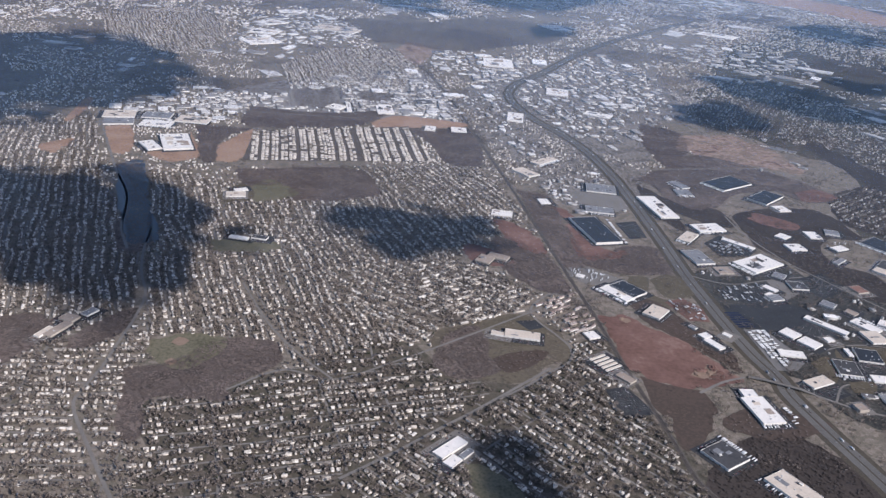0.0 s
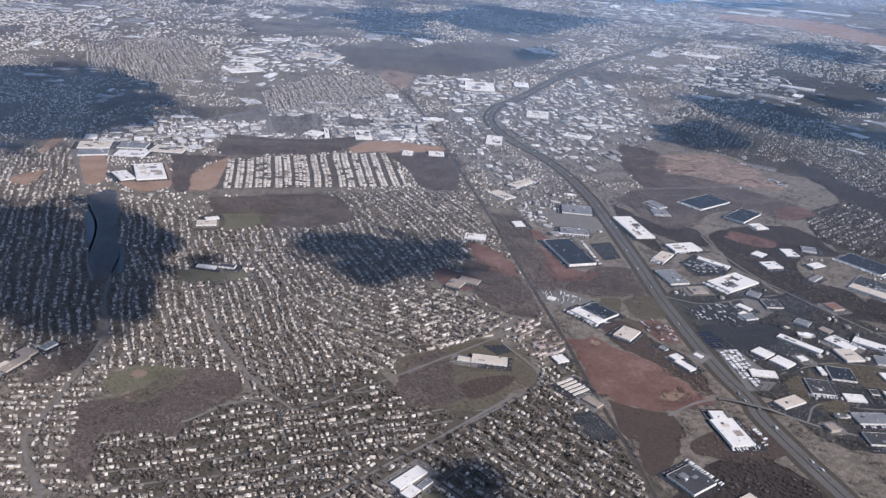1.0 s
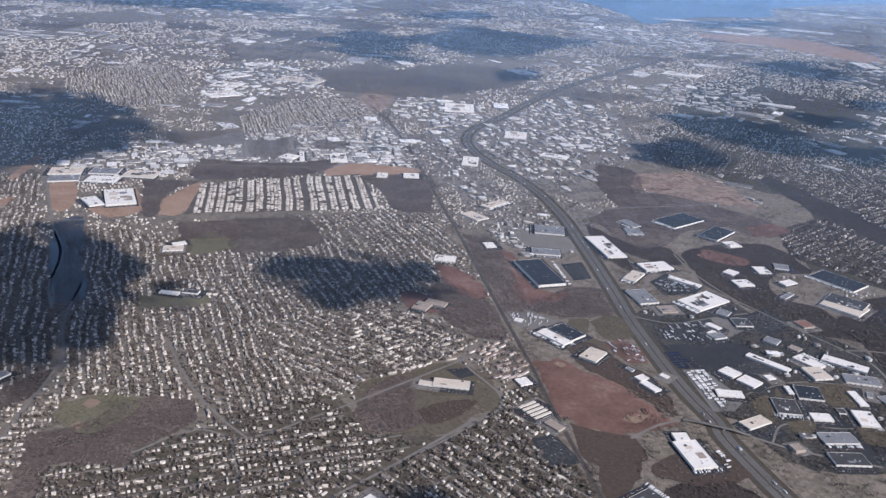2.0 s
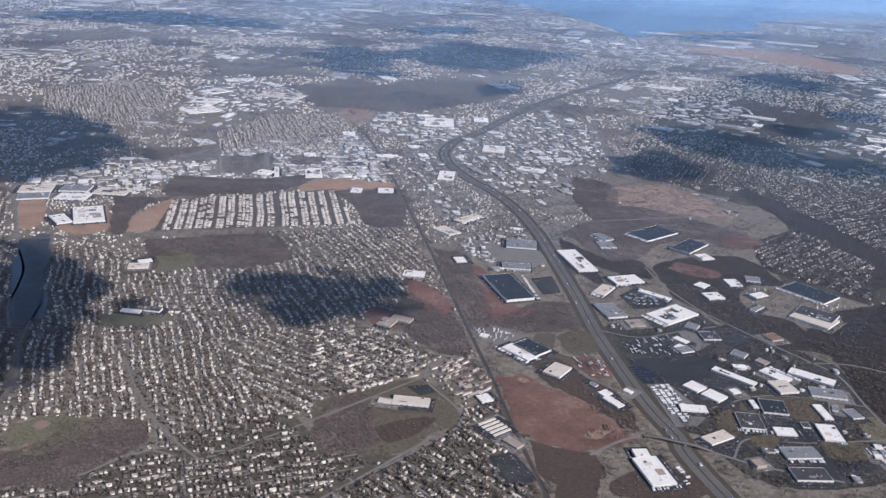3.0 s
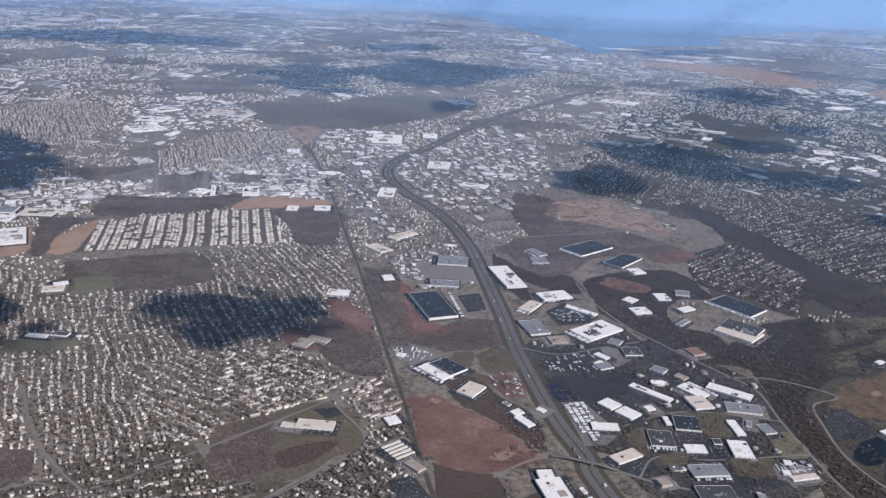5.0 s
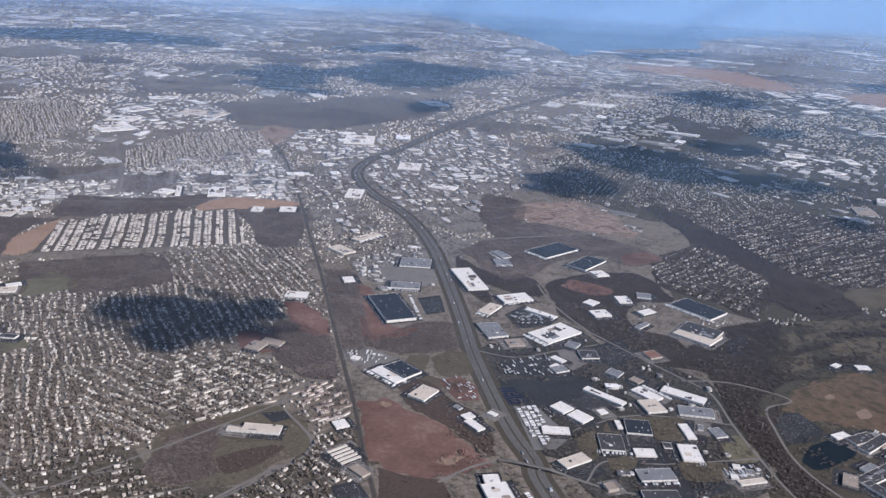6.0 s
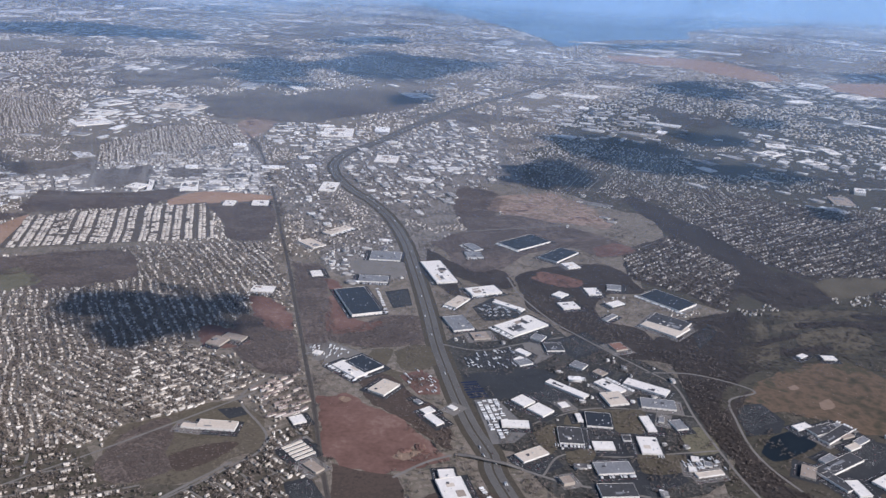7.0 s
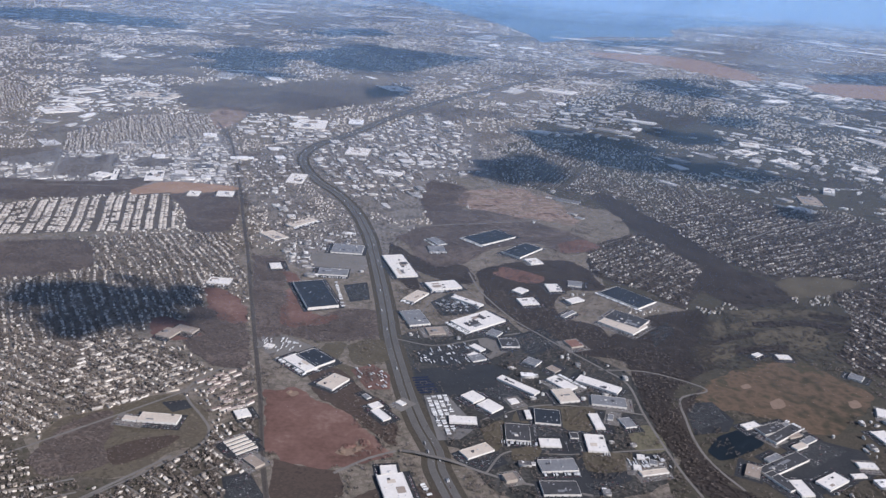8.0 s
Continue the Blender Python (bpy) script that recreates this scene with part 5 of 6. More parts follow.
neighbourhood([(-154.5, 384.1), (-118.6, 407.8), (-95.1, 413.2), (-62.8, 372.1), (-16.7, 304.2), (-55.9, 281.7), (-68.7, 297.5), (-86.9, 294.3), (-120.8, 293.1)], -67)
neighbourhood([(-95.1, 413.2), (-52.8, 473.4), (20.8, 490.2), (36, 415), (23.4, 404.6), (-24, 385.8), (-51, 369.2), (-62.8, 372.1)], -66)
neighbourhood([(-62.6, 370.8), (-50.8, 367.9), (-23.9, 384.4), (5.2, 397), (50.9, 362.8), (33.1, 336.2), (0.1, 307.2), (-16.7, 304.2)], -34)
neighbourhood([(-195.2, 488.9), (-52.1, 467.6), (-95.1, 413.2), (-118.6, 407.8), (-154.4, 387.8)], -66)
neighbourhood([(-67.7, 529.6), (21.2, 554.8), (48.5, 469.3), (37.3, 448.3), (20.8, 490.2), (-52.6, 471.5)], -62)
neighbourhood([(-347.6, 546.5), (-269.8, 596.8), (-217.7, 482.5), (-152.1, 373.7), (-130.5, 306), (-154.7, 282.4), (-190, 276.2)], 112)
neighbourhood([(264.3, 552.6), (347.3, 615.6), (341.3, 528.3), (303.1, 458.2), (285.9, 473.7), (258.5, 503.5)], 44, gap=9.5, lot=2.7, skip=0.25)
neighbourhood([(328.6, 612.9), (397, 703.7), (444, 693.9), (536.2, 643.1), (517.4, 560.3), (479.7, 502.4), (436.4, 507.8), (387.9, 502.7), (369.4, 520.9), (341.8, 562.5)], 31, gap=10, lot=3.0, skip=0.3)
neighbourhood([(405.3, 485.4), (486.6, 513), (400.6, 380.9), (365.2, 381.7), (363.3, 424.5), (397, 450.2)], -77, gap=10, lot=3.0, skip=0.35)
neighbourhood([(-139.8, 525.1), (-149.1, 593.6), (-36.9, 643.6), (-11.1, 557.2)], 102, gap=7.6, lot=1.55, mobile=True)
neighbourhood([(46, 353.3), (66.1, 365.1), (75.3, 324), (58.4, 327.6)], 41, gap=3.9, lot=1.75, rows="brick")
neighbourhood([(-15.9, 394.5), (12.5, 387.4), (44.9, 358.4), (43.5, 343.1), (11.2, 320.8), (-7.2, 335.5)], 38, gap=8, lot=2.3, rows=True)
neighbourhood([(20.6, 462.6), (38.3, 476.5), (47.4, 450.7), (33.6, 438.8)], -24)
neighbourhood([(-179.4, 831.6), (-153, 935.2), (-75.9, 968.9), (-46.2, 891.4), (-51.6, 770.2), (-153.5, 742.4)], 108, gap=6.2, lot=1.5, skip=0.08, trees=0.4)
neighbourhood([(-455.5, 1042.8), (-387.5, 1133.2), (-309.1, 1079.6), (-275.5, 962.6), (-269.9, 863.5), (-328.3, 852.1), (-387.3, 903.2)], 115, gap=7, lot=1.6, skip=0.1, trees=0.4)
neighbourhood([(213.7, 786.1), (271.4, 858.3), (317.6, 850.6), (327.6, 769.7), (343.7, 694.5), (299.5, 695.7), (261.3, 701.5), (224.3, 719)], -25, gap=9, lot=2.8, skip=0.35)
neighbourhood([(333.3, 729.8), (394.6, 741.2), (442.4, 690.1), (395.6, 699.8), (329.5, 615.8), (316.8, 686.3)], -4, gap=9, lot=2.8, skip=0.35)


def gable(w, d, h, ridge, over):
    """Walls with gables, then a roof in two slopes with eaves, as separate islands."""
    v = [(-w, -d, 0), (w, -d, 0), (w, d, 0), (-w, d, 0), (-w, -d, h), (w, -d, h), (w, d, h), (-w, d, h), (-w, 0, ridge), (w, 0, ridge)]
    t = [(0, 1, 5), (0, 5, 4), (2, 3, 7), (2, 7, 6), (1, 2, 6), (1, 6, 5), (3, 0, 4), (3, 4, 7), (5, 6, 9), (7, 4, 8)]
    e = over
    k = (ridge - h) / d * e
    v += [(-w - e, -d - e, h - k + 0.02), (w + e, -d - e, h - k + 0.02), (w + e, 0, ridge + 0.03), (-w - e, 0, ridge + 0.03), (w + e, d + e, h - k + 0.02), (-w - e, d + e, h - k + 0.02)]
    t += [(10, 11, 12), (10, 12, 13), (13, 12, 14), (13, 14, 15)]
    return np.array(v, float), np.array(t), np.array([0] * 10 + [1] * 4)


def flat(w, d, h):
    v = [(-w, -d, 0), (w, -d, 0), (w, d, 0), (-w, d, 0), (-w, -d, h), (w, -d, h), (w, d, h), (-w, d, h)]
    t = [(0, 1, 5), (0, 5, 4), (2, 3, 7), (2, 7, 6), (1, 2, 6), (1, 6, 5), (3, 0, 4), (3, 4, 7)]
    v += [(-w - 0.03, -d - 0.03, h), (w + 0.03, -d - 0.03, h), (w + 0.03, d + 0.03, h + 0.03), (-w - 0.03, d + 0.03, h + 0.03)]
    t += [(8, 9, 10), (8, 10, 11)]
    return np.array(v, float), np.array(t), np.array([0] * 8 + [1] * 2)


def many(name, shape, at, turn, scale, mats, label, category):
    """Many copies of one small shape in one mesh."""
    v, t, ix = shape
    n = len(at)
    c, s = np.cos(turn)[:, None], np.sin(turn)[:, None]
    q = v[None] * scale[:, None, :]
    out = np.stack([at[:, :1] + q[:, :, 0] * c - q[:, :, 1] * s, at[:, 1:2] + q[:, :, 0] * s + q[:, :, 1] * c, q[:, :, 2]], -1).reshape(-1, 3)
    tris = (t[None] + (np.arange(n) * len(v))[:, None, None]).reshape(-1, 3)
    return tagged(link_tris(name, out, tris, mats, np.tile(ix, n)), label, category, kind="stuff")


def house_thing(w, d, h, ridge, wing, chimney, label):
    """One detached house in parts, to be copied."""
    thing = tagged(new("house"), label, "house", group="houses of the suburb")
    v, t, ix = gable(w, d, h, ridge, 0.09)
    bm = bmesh.new()
    vs = [bm.verts.new(p) for p in v[:10]]
    for a in t[:10]:
        bm.faces.new([vs[i] for i in a])
    part("wall", bm, house_wall_one, thing)
    bm = bmesh.new()
    vs = [bm.verts.new(p) for p in v[10:]]
    for a in t[10:]:
        bm.faces.new([vs[i - 10] for i in a])
    bmesh.ops.solidify(bm, geom=bm.faces[:], thickness=0.035)
    lid = part("roof", bm, house_roof_one, thing)
    if wing:
        bm = bmesh.new()
        box(bm, wing, d * 1.1, h * 0.6, w + wing / 2, -d * 0.3)
        part("garage", bm, house_wall_one, thing)
        bm = bmesh.new()
        box(bm, wing + 0.12, d * 1.1 + 0.15, 0.08, w + wing / 2, -d * 0.3, h * 0.6, bevel=0.03)
        part("garage_roof", bm, house_roof_one, thing)
    if chimney:
        bm = bmesh.new()
        box(bm, 0.11, 0.11, ridge + 0.13 - h * 0.5, -w * 0.5, d * 0.3, h * 0.5)
        part("chimney", bm, brick_chimney, lid, "brick chimney")
    bm = bmesh.new()
    box(bm, 0.34, 0.22, 0.07, -w * 0.2, -d - 0.11)
    part("porch", bm, concrete, thing)
    return thing


HOUSES = np.array(sorted(HOUSES, key=lambda q: q[1]))
SPAN = 300
kinds = [
    house_thing(0.72, 0.54, 0.7, 1.08, 0.6, True, "two-storey suburban house with a garage and brick chimney"),
    house_thing(0.82, 0.5, 0.5, 0.85, 0.0, True, "low suburban house with a shingled gable roof and chimney"),
    house_thing(0.64, 0.6, 0.72, 1.18, 0.0, False, "steep-roofed two-storey suburban house among bare trees"),
    house_thing(0.92, 0.54, 0.46, 0.78, 0.66, False, "long ranch house with an attached garage"),
]
for k, (x, y, t) in enumerate(HOUSES[:SPAN]):
    m = Matrix.Translation((x, y, 0.02)) @ Matrix.Rotation(t, 4, "Z") @ Matrix.Scale(float(rng.uniform(0.68, 0.95)), 4)
    if k < len(kinds):
        kinds[k].matrix_basis = m
    else:
        copy_thing(kinds[int(rng.integers(4))], m)
rest = HOUSES[SPAN:]
big = 1 + 0.7 * (rng.random(len(rest)) < 0.07)
sc = np.c_[np.clip(rng.lognormal(-0.1, 0.3, len(rest)), 0.45, 1.5) * big, rng.uniform(0.55, 1.1, len(rest)), rng.uniform(0.6, 1.3, len(rest))]
many("house_rows", gable(0.72, 0.55, 0.64, 1.02, 0.09), rest[:, :2], rest[:, 2], sc, [house_wall, house_roof], "rows of pale detached suburban houses with gable roofs", "houses")
OUTHOUSES = np.array(OUTHOUSES)
k = len(OUTHOUSES)
many("garages", gable(0.42, 0.36, 0.34, 0.5, 0.05), OUTHOUSES[:, :2], OUTHOUSES[:, 2], np.c_[rng.uniform(0.6, 1.2, k), rng.uniform(0.6, 1.2, k), rng.uniform(0.7, 1.1, k)], [house_wall, house_roof], "small garages and sheds behind the houses", "garages")
HOMES = np.array(HOMES)
many("mobile_homes", gable(1.05, 0.36, 0.42, 0.56, 0.04), HOMES[:, :2], HOMES[:, 2], np.c_[rng.uniform(0.7, 1.3, len(HOMES)), rng.uniform(0.75, 1.35, len(HOMES)), np.ones(len(HOMES))], [house_wall, home_roof], "closely packed pale mobile homes in long rows", "mobile homes")
TERRACES = np.array(TERRACES)
many("apartment_rows", gable(2.6, 0.62, 0.85, 1.2, 0.08), TERRACES[:, :2], TERRACES[:, 2], np.c_[rng.uniform(0.7, 1.1, len(TERRACES)), np.ones(len(TERRACES)), np.ones(len(TERRACES))], [house_wall, house_roof], "long garden apartment rows with pale walls", "apartments")

BRICK_ROWS = np.array(BRICK_ROWS)
k = len(BRICK_ROWS)
many("brick_apartment_rows", gable(2.4, 0.6, 0.8, 1.15, 0.08), BRICK_ROWS[:, :2], BRICK_ROWS[:, 2], np.c_[rng.uniform(0.7, 1.1, k), np.ones(k), np.ones(k)], [house_wall, rust_roof], "garden apartment rows with rust-brown roofs", "apartments")

# ---- sheds of the commercial belts ----


def shed_shape():
    """A flat-roofed shed with a lower wing and a raised plant room."""
    a, b = flat(1, 1, 1), flat(0.4, 0.55, 0.7)
    c = flat(0.16, 0.2, 0.22)
    v = np.vstack([a[0], b[0] + (1.32, 0.3, 0), c[0] + (-0.3, 0.2, 1.0)])
    return v, np.vstack([a[1], b[1] + len(a[0]), c[1] + len(a[0]) + len(b[0])]), np.r_[a[2], b[2], c[2]]


def apart(pts, reach):
    """Drops points that stand within reach of an earlier one."""
    keep = []
    for k, q in enumerate(pts):
        if not keep or (np.hypot(*(pts[keep] - q).T) > (reach[k] + reach[keep]) * 1.08).all():
            keep.append(k)
    return np.array(keep, int)


def belt(poly, count, ang, size=1.0):
    """Many flat-roofed sheds of mixed size along one direction."""
    p = np.asarray(poly, float)
    lo, hi = p.min(0), p.max(0)
    pts = rng.uniform(lo, hi, (count * 6, 2))
    pts = pts[inside(p, pts) & free(pts, 1.4)][: count * 3]
    far = np.clip(np.hypot(*pts.T) / 900, 0.8, 2.2) * size
    w = np.clip(rng.lognormal(0.55, 0.75, len(pts)), 0.8, 8.0) * far
    order = np.argsort(-w)
    pts, w = pts[order], w[order]
    near = apart(pts, w)
    pts, w = pts[near], w[near]
    d = w * rng.uniform(0.35, 0.9, len(pts))
    many("commercial_sheds", shed_shape(), pts, radians(ang) + rng.choice([0, math.pi / 2], len(pts), p=[0.65, 0.35]), np.c_[w * 0.85, d, rng.uniform(0.7, 1.5, len(pts))], [shed_wall, shed_roof], "pale flat-roofed commercial sheds and shops", "sheds")
    KEEP_OUT_FAR.append(p)


belt([(5.6, 745.7), (27.9, 905.3), (100.1, 909.6), (180.5, 1056.7), (218.5, 925.8), (225.4, 770.6), (163.8, 698.3), (151.4, 614.8), (109.1, 622.7), (88.6, 684.3), (54.1, 756.2), (52.6, 677.6), (76.9, 603.1), (46.8, 584.9)], 300, -72)
belt([(-99.8, 751), (-32.4, 785.1), (11.8, 768.8), (0, 670), (-70.1, 660)], 60, 14, size=1.3)
belt([(-188, 703.9), (-126.4, 795.6), (-45.5, 856), (-0.5, 723.7), (0.3, 667.9), (-107.6, 664.8), (-166.3, 653.5)], 330, 11)
belt([(-259.3, 952.9), (-287.9, 1114), (-212.8, 1199.1), (-124.7, 1081.4), (-132.2, 976.1), (-215.7, 931.5)], 110, 52)
belt([(278.9, 1154.4), (352.9, 1214.2), (468.7, 1147.8), (448.3, 1051), (344.5, 1010.4), (282.8, 1068.4)], 110, -12)
belt([(552.4, 1050.2), (624.5, 966.1), (676.6, 864.4), (628, 784.6), (535.3, 835), (495, 919.7)], 90, -36)
belt([(818.1, 1642.7), (990, 1634.1), (1107.7, 1466.8), (1011.8, 1319.5), (767.6, 1293.3), (757.3, 1468.9)], 120, -48)
belt([(299, 1937.1), (454.5, 2101.6), (583.2, 1809.4), (506.7, 1587.1), (433.7, 1732.2), (320.9, 1774.9)], 110, -38)
belt([(-33.1, 989.2), (19.1, 987), (72.4, 967.3), (56.1, 854.5), (-5.7, 852.4), (-66.1, 960.7)], 90, 16)
belt([(-267.8, 623.6), (-236.5, 705.6), (-205.1, 718), (-169.9, 658.9), (-181.4, 602.1), (-239.4, 595.6)], 260, 19)
belt([(-802.3, 2132.7), (-580.1, 2843.8), (-152.4, 2570.8), (-303.7, 1866.9), (-514.9, 1709.5)], 150, 42)
belt([(132.9, 399.7), (178.9, 431.3), (208.4, 405.5), (243.3, 371), (239.7, 308.1), (215.8, 272.7), (172.2, 271.4), (160.7, 300.9), (146, 316.5)], 34, -2, size=0.55)
belt([(186.2, 500.4), (259.7, 508.6), (254, 470.5), (223.1, 435.1), (238, 382.3), (209.6, 412.3)], 22, -29, size=0.5)
belt([(61.7, 526.8), (110.4, 581.1), (116.5, 492.6), (87.4, 475.5), (65.4, 496.4)], 40, -5, size=0.6)
belt([(292.6, 314.4), (351.6, 335.2), (316.7, 276.9), (287.2, 274.7)], 14, -84, size=0.6)
KEEP_OUT_FAR.append(np.array([(82.2, 263.9), (65.5, 394.5), (42.6, 524.4), (61.7, 526.8), (82.1, 540.6), (110.4, 581.1), (134.3, 584.6), (170, 518.8), (262.2, 519.2), (254, 470.5), (246.6, 382.9), (240.8, 304.1), (245.7, 268.3), (113.1, 255.8)]))
KEEP_OUT_FAR.append(np.array([(243.7, 382.7), (305.7, 442.3), (406.7, 467.8), (357.3, 378.2), (357.7, 345.4), (306.7, 260.3), (229.9, 258.5)]))
KEEP_OUT_FAR.append(np.array([(134.1, 559.3), (276, 560.1), (257.3, 498.5), (180.8, 480.9)]))


def chance(k, seed):
    v = np.sin(k[:, 0] * 12.9898 + k[:, 1] * 78.233 + seed * 37.719) * 43758.5453
    return v - np.floor(v)


def cells(pts, cell, seed):
    """Uneven districts: two random values for the one that each point lies in, and how far it is from the middle."""
    pts = pts + (np.c_[field(pts, cell * 0.4, seed + 300), field(pts, cell * 0.4, seed + 301)] - 0.5) * cell * 0.7
    g = np.floor(pts / cell)
    best = np.full(len(pts), 1e9)
    a, b = np.zeros(len(pts)), np.zeros(len(pts))
    for dx in (-1, 0, 1):
        for dy in (-1, 0, 1):
            k = g + (dx, dy)
            d = np.hypot(*(pts - (k + np.c_[chance(k, seed), chance(k, seed + 1)]) * cell).T)
            near = d < best
            best[near] = d[near]
            a[near], b[near] = chance(k, seed + 2)[near], chance(k, seed + 3)[near]
    return a, b, best / cell


def wedge(y0, y1, count):
    y = rng.uniform(y0, y1, count)
    return np.c_[rng.uniform(-1, 1, count) * (0.62 * y + 130) + 0.08 * y, y]


def open_land(pts, pad):
    ok = free(pts, pad)
    for p in KEEP_OUT_FAR:
        ok[ok] &= ~inside(p, pts[ok])
    return ok


FAR_TREES = []


def far_land(y0, y1, cell, size, gap, homes, sheds, trees, big):
    """Land towards the horizon: districts of houses in rows, of sheds, of woods and of open ground."""
    pts = wedge(y0, y1, homes * 5)
    a, b, mid = cells(pts, cell, 5)
    ang = b * math.pi
    c, s = np.cos(ang), np.sin(ang)
    u, v = pts[:, 0] * c + pts[:, 1] * s, -pts[:, 0] * s + pts[:, 1] * c
    v = (np.floor(v / gap) + np.where(chance(np.floor(np.c_[u, v] * 9), 3) < 0.5, 0.26, 0.74)) * gap + rng.normal(0, gap * 0.06, len(v))
    street = (u / (gap * 5.5)) % 1 < 0.1
    pts = np.c_[u * c - v * s, u * s + v * c]
    dens = 0.55 * field(pts, cell * 0.5, 11) + 0.45 * field(pts, cell * 0.17, 12)
    ok = (a < 0.56) & ~street & (dens + rng.normal(0, 0.06, len(pts)) > 0.34) & open_land(pts, size)
    pts, ang = pts[ok][:homes], ang[ok][:homes]
    k = len(pts)
    sc = np.c_[rng.lognormal(0, 0.35, k), rng.uniform(0.6, 1.2, k), rng.uniform(0.7, 1.4, k)] * size
    sc[:, 2] /= size**0.5
    many("far_suburb", gable(0.85, 0.62, 0.8, 1.25, 0.1) if y0 < 900 else flat(1.0, 0.7, 1.0), pts, ang + rng.choice([0, math.pi / 2], k), sc, [house_wall, house_roof], "distant suburb houses among bare trees", "houses")
    pts = wedge(y0, y1, sheds * 9)
    a, b, mid = cells(pts, cell, 5)
    ok = ((a > 0.56) & (a < 0.74) | (rng.random(len(pts)) < 0.05)) & (pts[:, 1] > 600) & open_land(pts, size * 1.5)
    pts, b = pts[ok][:sheds], b[ok][:sheds]
    w = np.clip(rng.lognormal(0.6, 0.7, len(pts)), 0.9, 7.0) * big
    order = np.argsort(-w)
    pts, w, b = pts[order], w[order], b[order]
    near = apart(pts, w)
    pts, w, b = pts[near], w[near], b[near]
    many("far_sheds", shed_shape(), pts, b * math.pi + rng.choice([0, math.pi / 2], len(pts), p=[0.75, 0.25]), np.c_[w, w * rng.uniform(0.3, 0.75, len(pts)), rng.uniform(0.8, 1.6, len(pts)) * size**0.5], [shed_wall, shed_roof], "distant pale flat-roofed sheds and factories", "sheds")
    pts = wedge(y0, y1, trees * 4)
    a, b, mid = cells(pts, cell, 5)
    wood = (a > 0.74) & (a < 0.93) & (field(pts, cell * 0.2, 15) > 0.25)
    ok = (wood | ((rng.random(len(pts)) < 0.16) & (field(pts, cell * 0.25, 16) > 0.5))) & open_land(pts, 1.0)
    FAR_TREES.append(pts[ok][:trees])


far_land(280, 950, 75, 0.64, 5.0, 10500, 260, 9000, 1.5)
far_land(950, 2000, 120, 1.15, 8.0, 17000, 700, 13000, 3.0)
far_land(2000, 4700, 260, 2.2, 16.0, 11000, 1300, 9000, 9.0)

# ---- trees ----


def tree_shape(seed, twig, slivers, trunk=True, level=0.0, slim=False):
    """A bare tree: a tapered trunk and a loose crown of twig tufts with gaps."""
    r = np.random.default_rng(seed)
    v, t = [], []
    if slim:
        v += [(0.1, 0, 0), (-0.1, 0.0, 0), (0, 0, 1.5)]
        t += [(0, 1, 2)]
    elif trunk:
        v += [(0.09, 0, 0), (-0.05, 0.08, 0), (-0.05, -0.08, 0), (0, 0, 1.5)]
        t += [(0, 1, 3), (1, 2, 3), (2, 0, 3)]
    for k in range(slivers):
        a, b = r.uniform(0, 2 * math.pi), r.uniform(-0.75, 1.0)
        rad = math.sqrt(max(0.0, 1 - b * b)) * r.uniform(0.45, 1.0) * 0.85
        c = np.array([rad * math.cos(a), rad * math.sin(a), 1.45 + 0.75 * b * r.uniform(0.6, 1.1)])
        out = c - np.array([0, 0, 0.9])
        out /= np.linalg.norm(out)
        out[2] *= 1 - level
        out /= np.linalg.norm(out)
        side = np.cross(out, r.normal(size=3) * (1 - level) + np.array([0, 0, level * 2]))
        side /= np.linalg.norm(side)
        n = len(v)
        v += [tuple(c - out * twig * 0.7 + side * twig * 0.5), tuple(c - out * twig * 0.5 - side * twig * 0.5), tuple(c + out * twig * r.uniform(0.6, 1.2))]
        t.append((n, n + 1, n + 2))
    return np.array(v), np.array(t), np.array([0] * (1 if slim else 3 if trunk else 0) + [1] * slivers)


def forest(name, pts, size, label, slivers=10, twig=0.5, leaf=None, level=0.3, tall=1.0, slim=False):
    kinds_here = 4
    pick = rng.integers(kinds_here, size=len(pts))
    for k in range(kinds_here):
        at = pts[pick == k]
        if len(at):
            s = size if np.isscalar(size) else size[pick == k]
            w = rng.uniform(0.75, 1.25, len(at)) * s
            many(name, tree_shape(k + 20, twig, slivers, level=level, slim=slim), at, rng.uniform(0, 6.28, len(at)), np.c_[w, w, w * tall * rng.uniform(0.6, 0.95, len(at)) / np.maximum(1, w) ** 0.35], [bark, leaf or twigs], label, "trees")


found = []
for line, dens, dark in WOODS:
    lo, hi = line.min(0), line.max(0)
    dist = np.hypot(*line.mean(0))
    grow = float(np.clip(dist / 800, 0.46, 3.0))
    count = int((hi - lo).prod() / 2.6 * dens / (grow * 1.25) ** 2)
    pts = rng.uniform(lo, hi, (count, 2))
    pts = pts[inside(line, pts)]
    pts = pts + rng.normal(0, 1.0, pts.shape) * (1.5 * grow * (rng.random(len(pts)) < 0.5) + 3.2 * grow * (rng.random(len(pts)) < 0.12))[:, None]
    thin = 0.25 * (dens > 0.5) + 0.75 * (field(pts, 9 * grow, 61) * 0.6 + field(pts, 3 * grow, 62) * 0.4 < 0.72)
    pts = pts[(rng.random(len(pts)) < thin) & free(pts, 0.2, polys=False)]
    found.append(np.c_[pts, np.full(len(pts), grow), np.full(len(pts), float(dark))])
found = np.vstack(found)
is_dark = found[:, 3] > 0.5
forest("winter_woods", found[~is_dark, :2], found[~is_dark, 2], "leafless grey-brown deciduous woodland", slivers=10, twig=0.55, level=0.92, tall=0.6, slim=True)
forest("dark_woods", found[is_dark, :2], found[is_dark, 2], "dark leafless woodland in the valley", slivers=8, twig=0.7, level=0.9, tall=0.6, leaf=dark_twigs, slim=True)
GARDEN = np.vstack(GARDEN)
GARDEN = GARDEN[np.argsort(GARDEN[:, 1])]
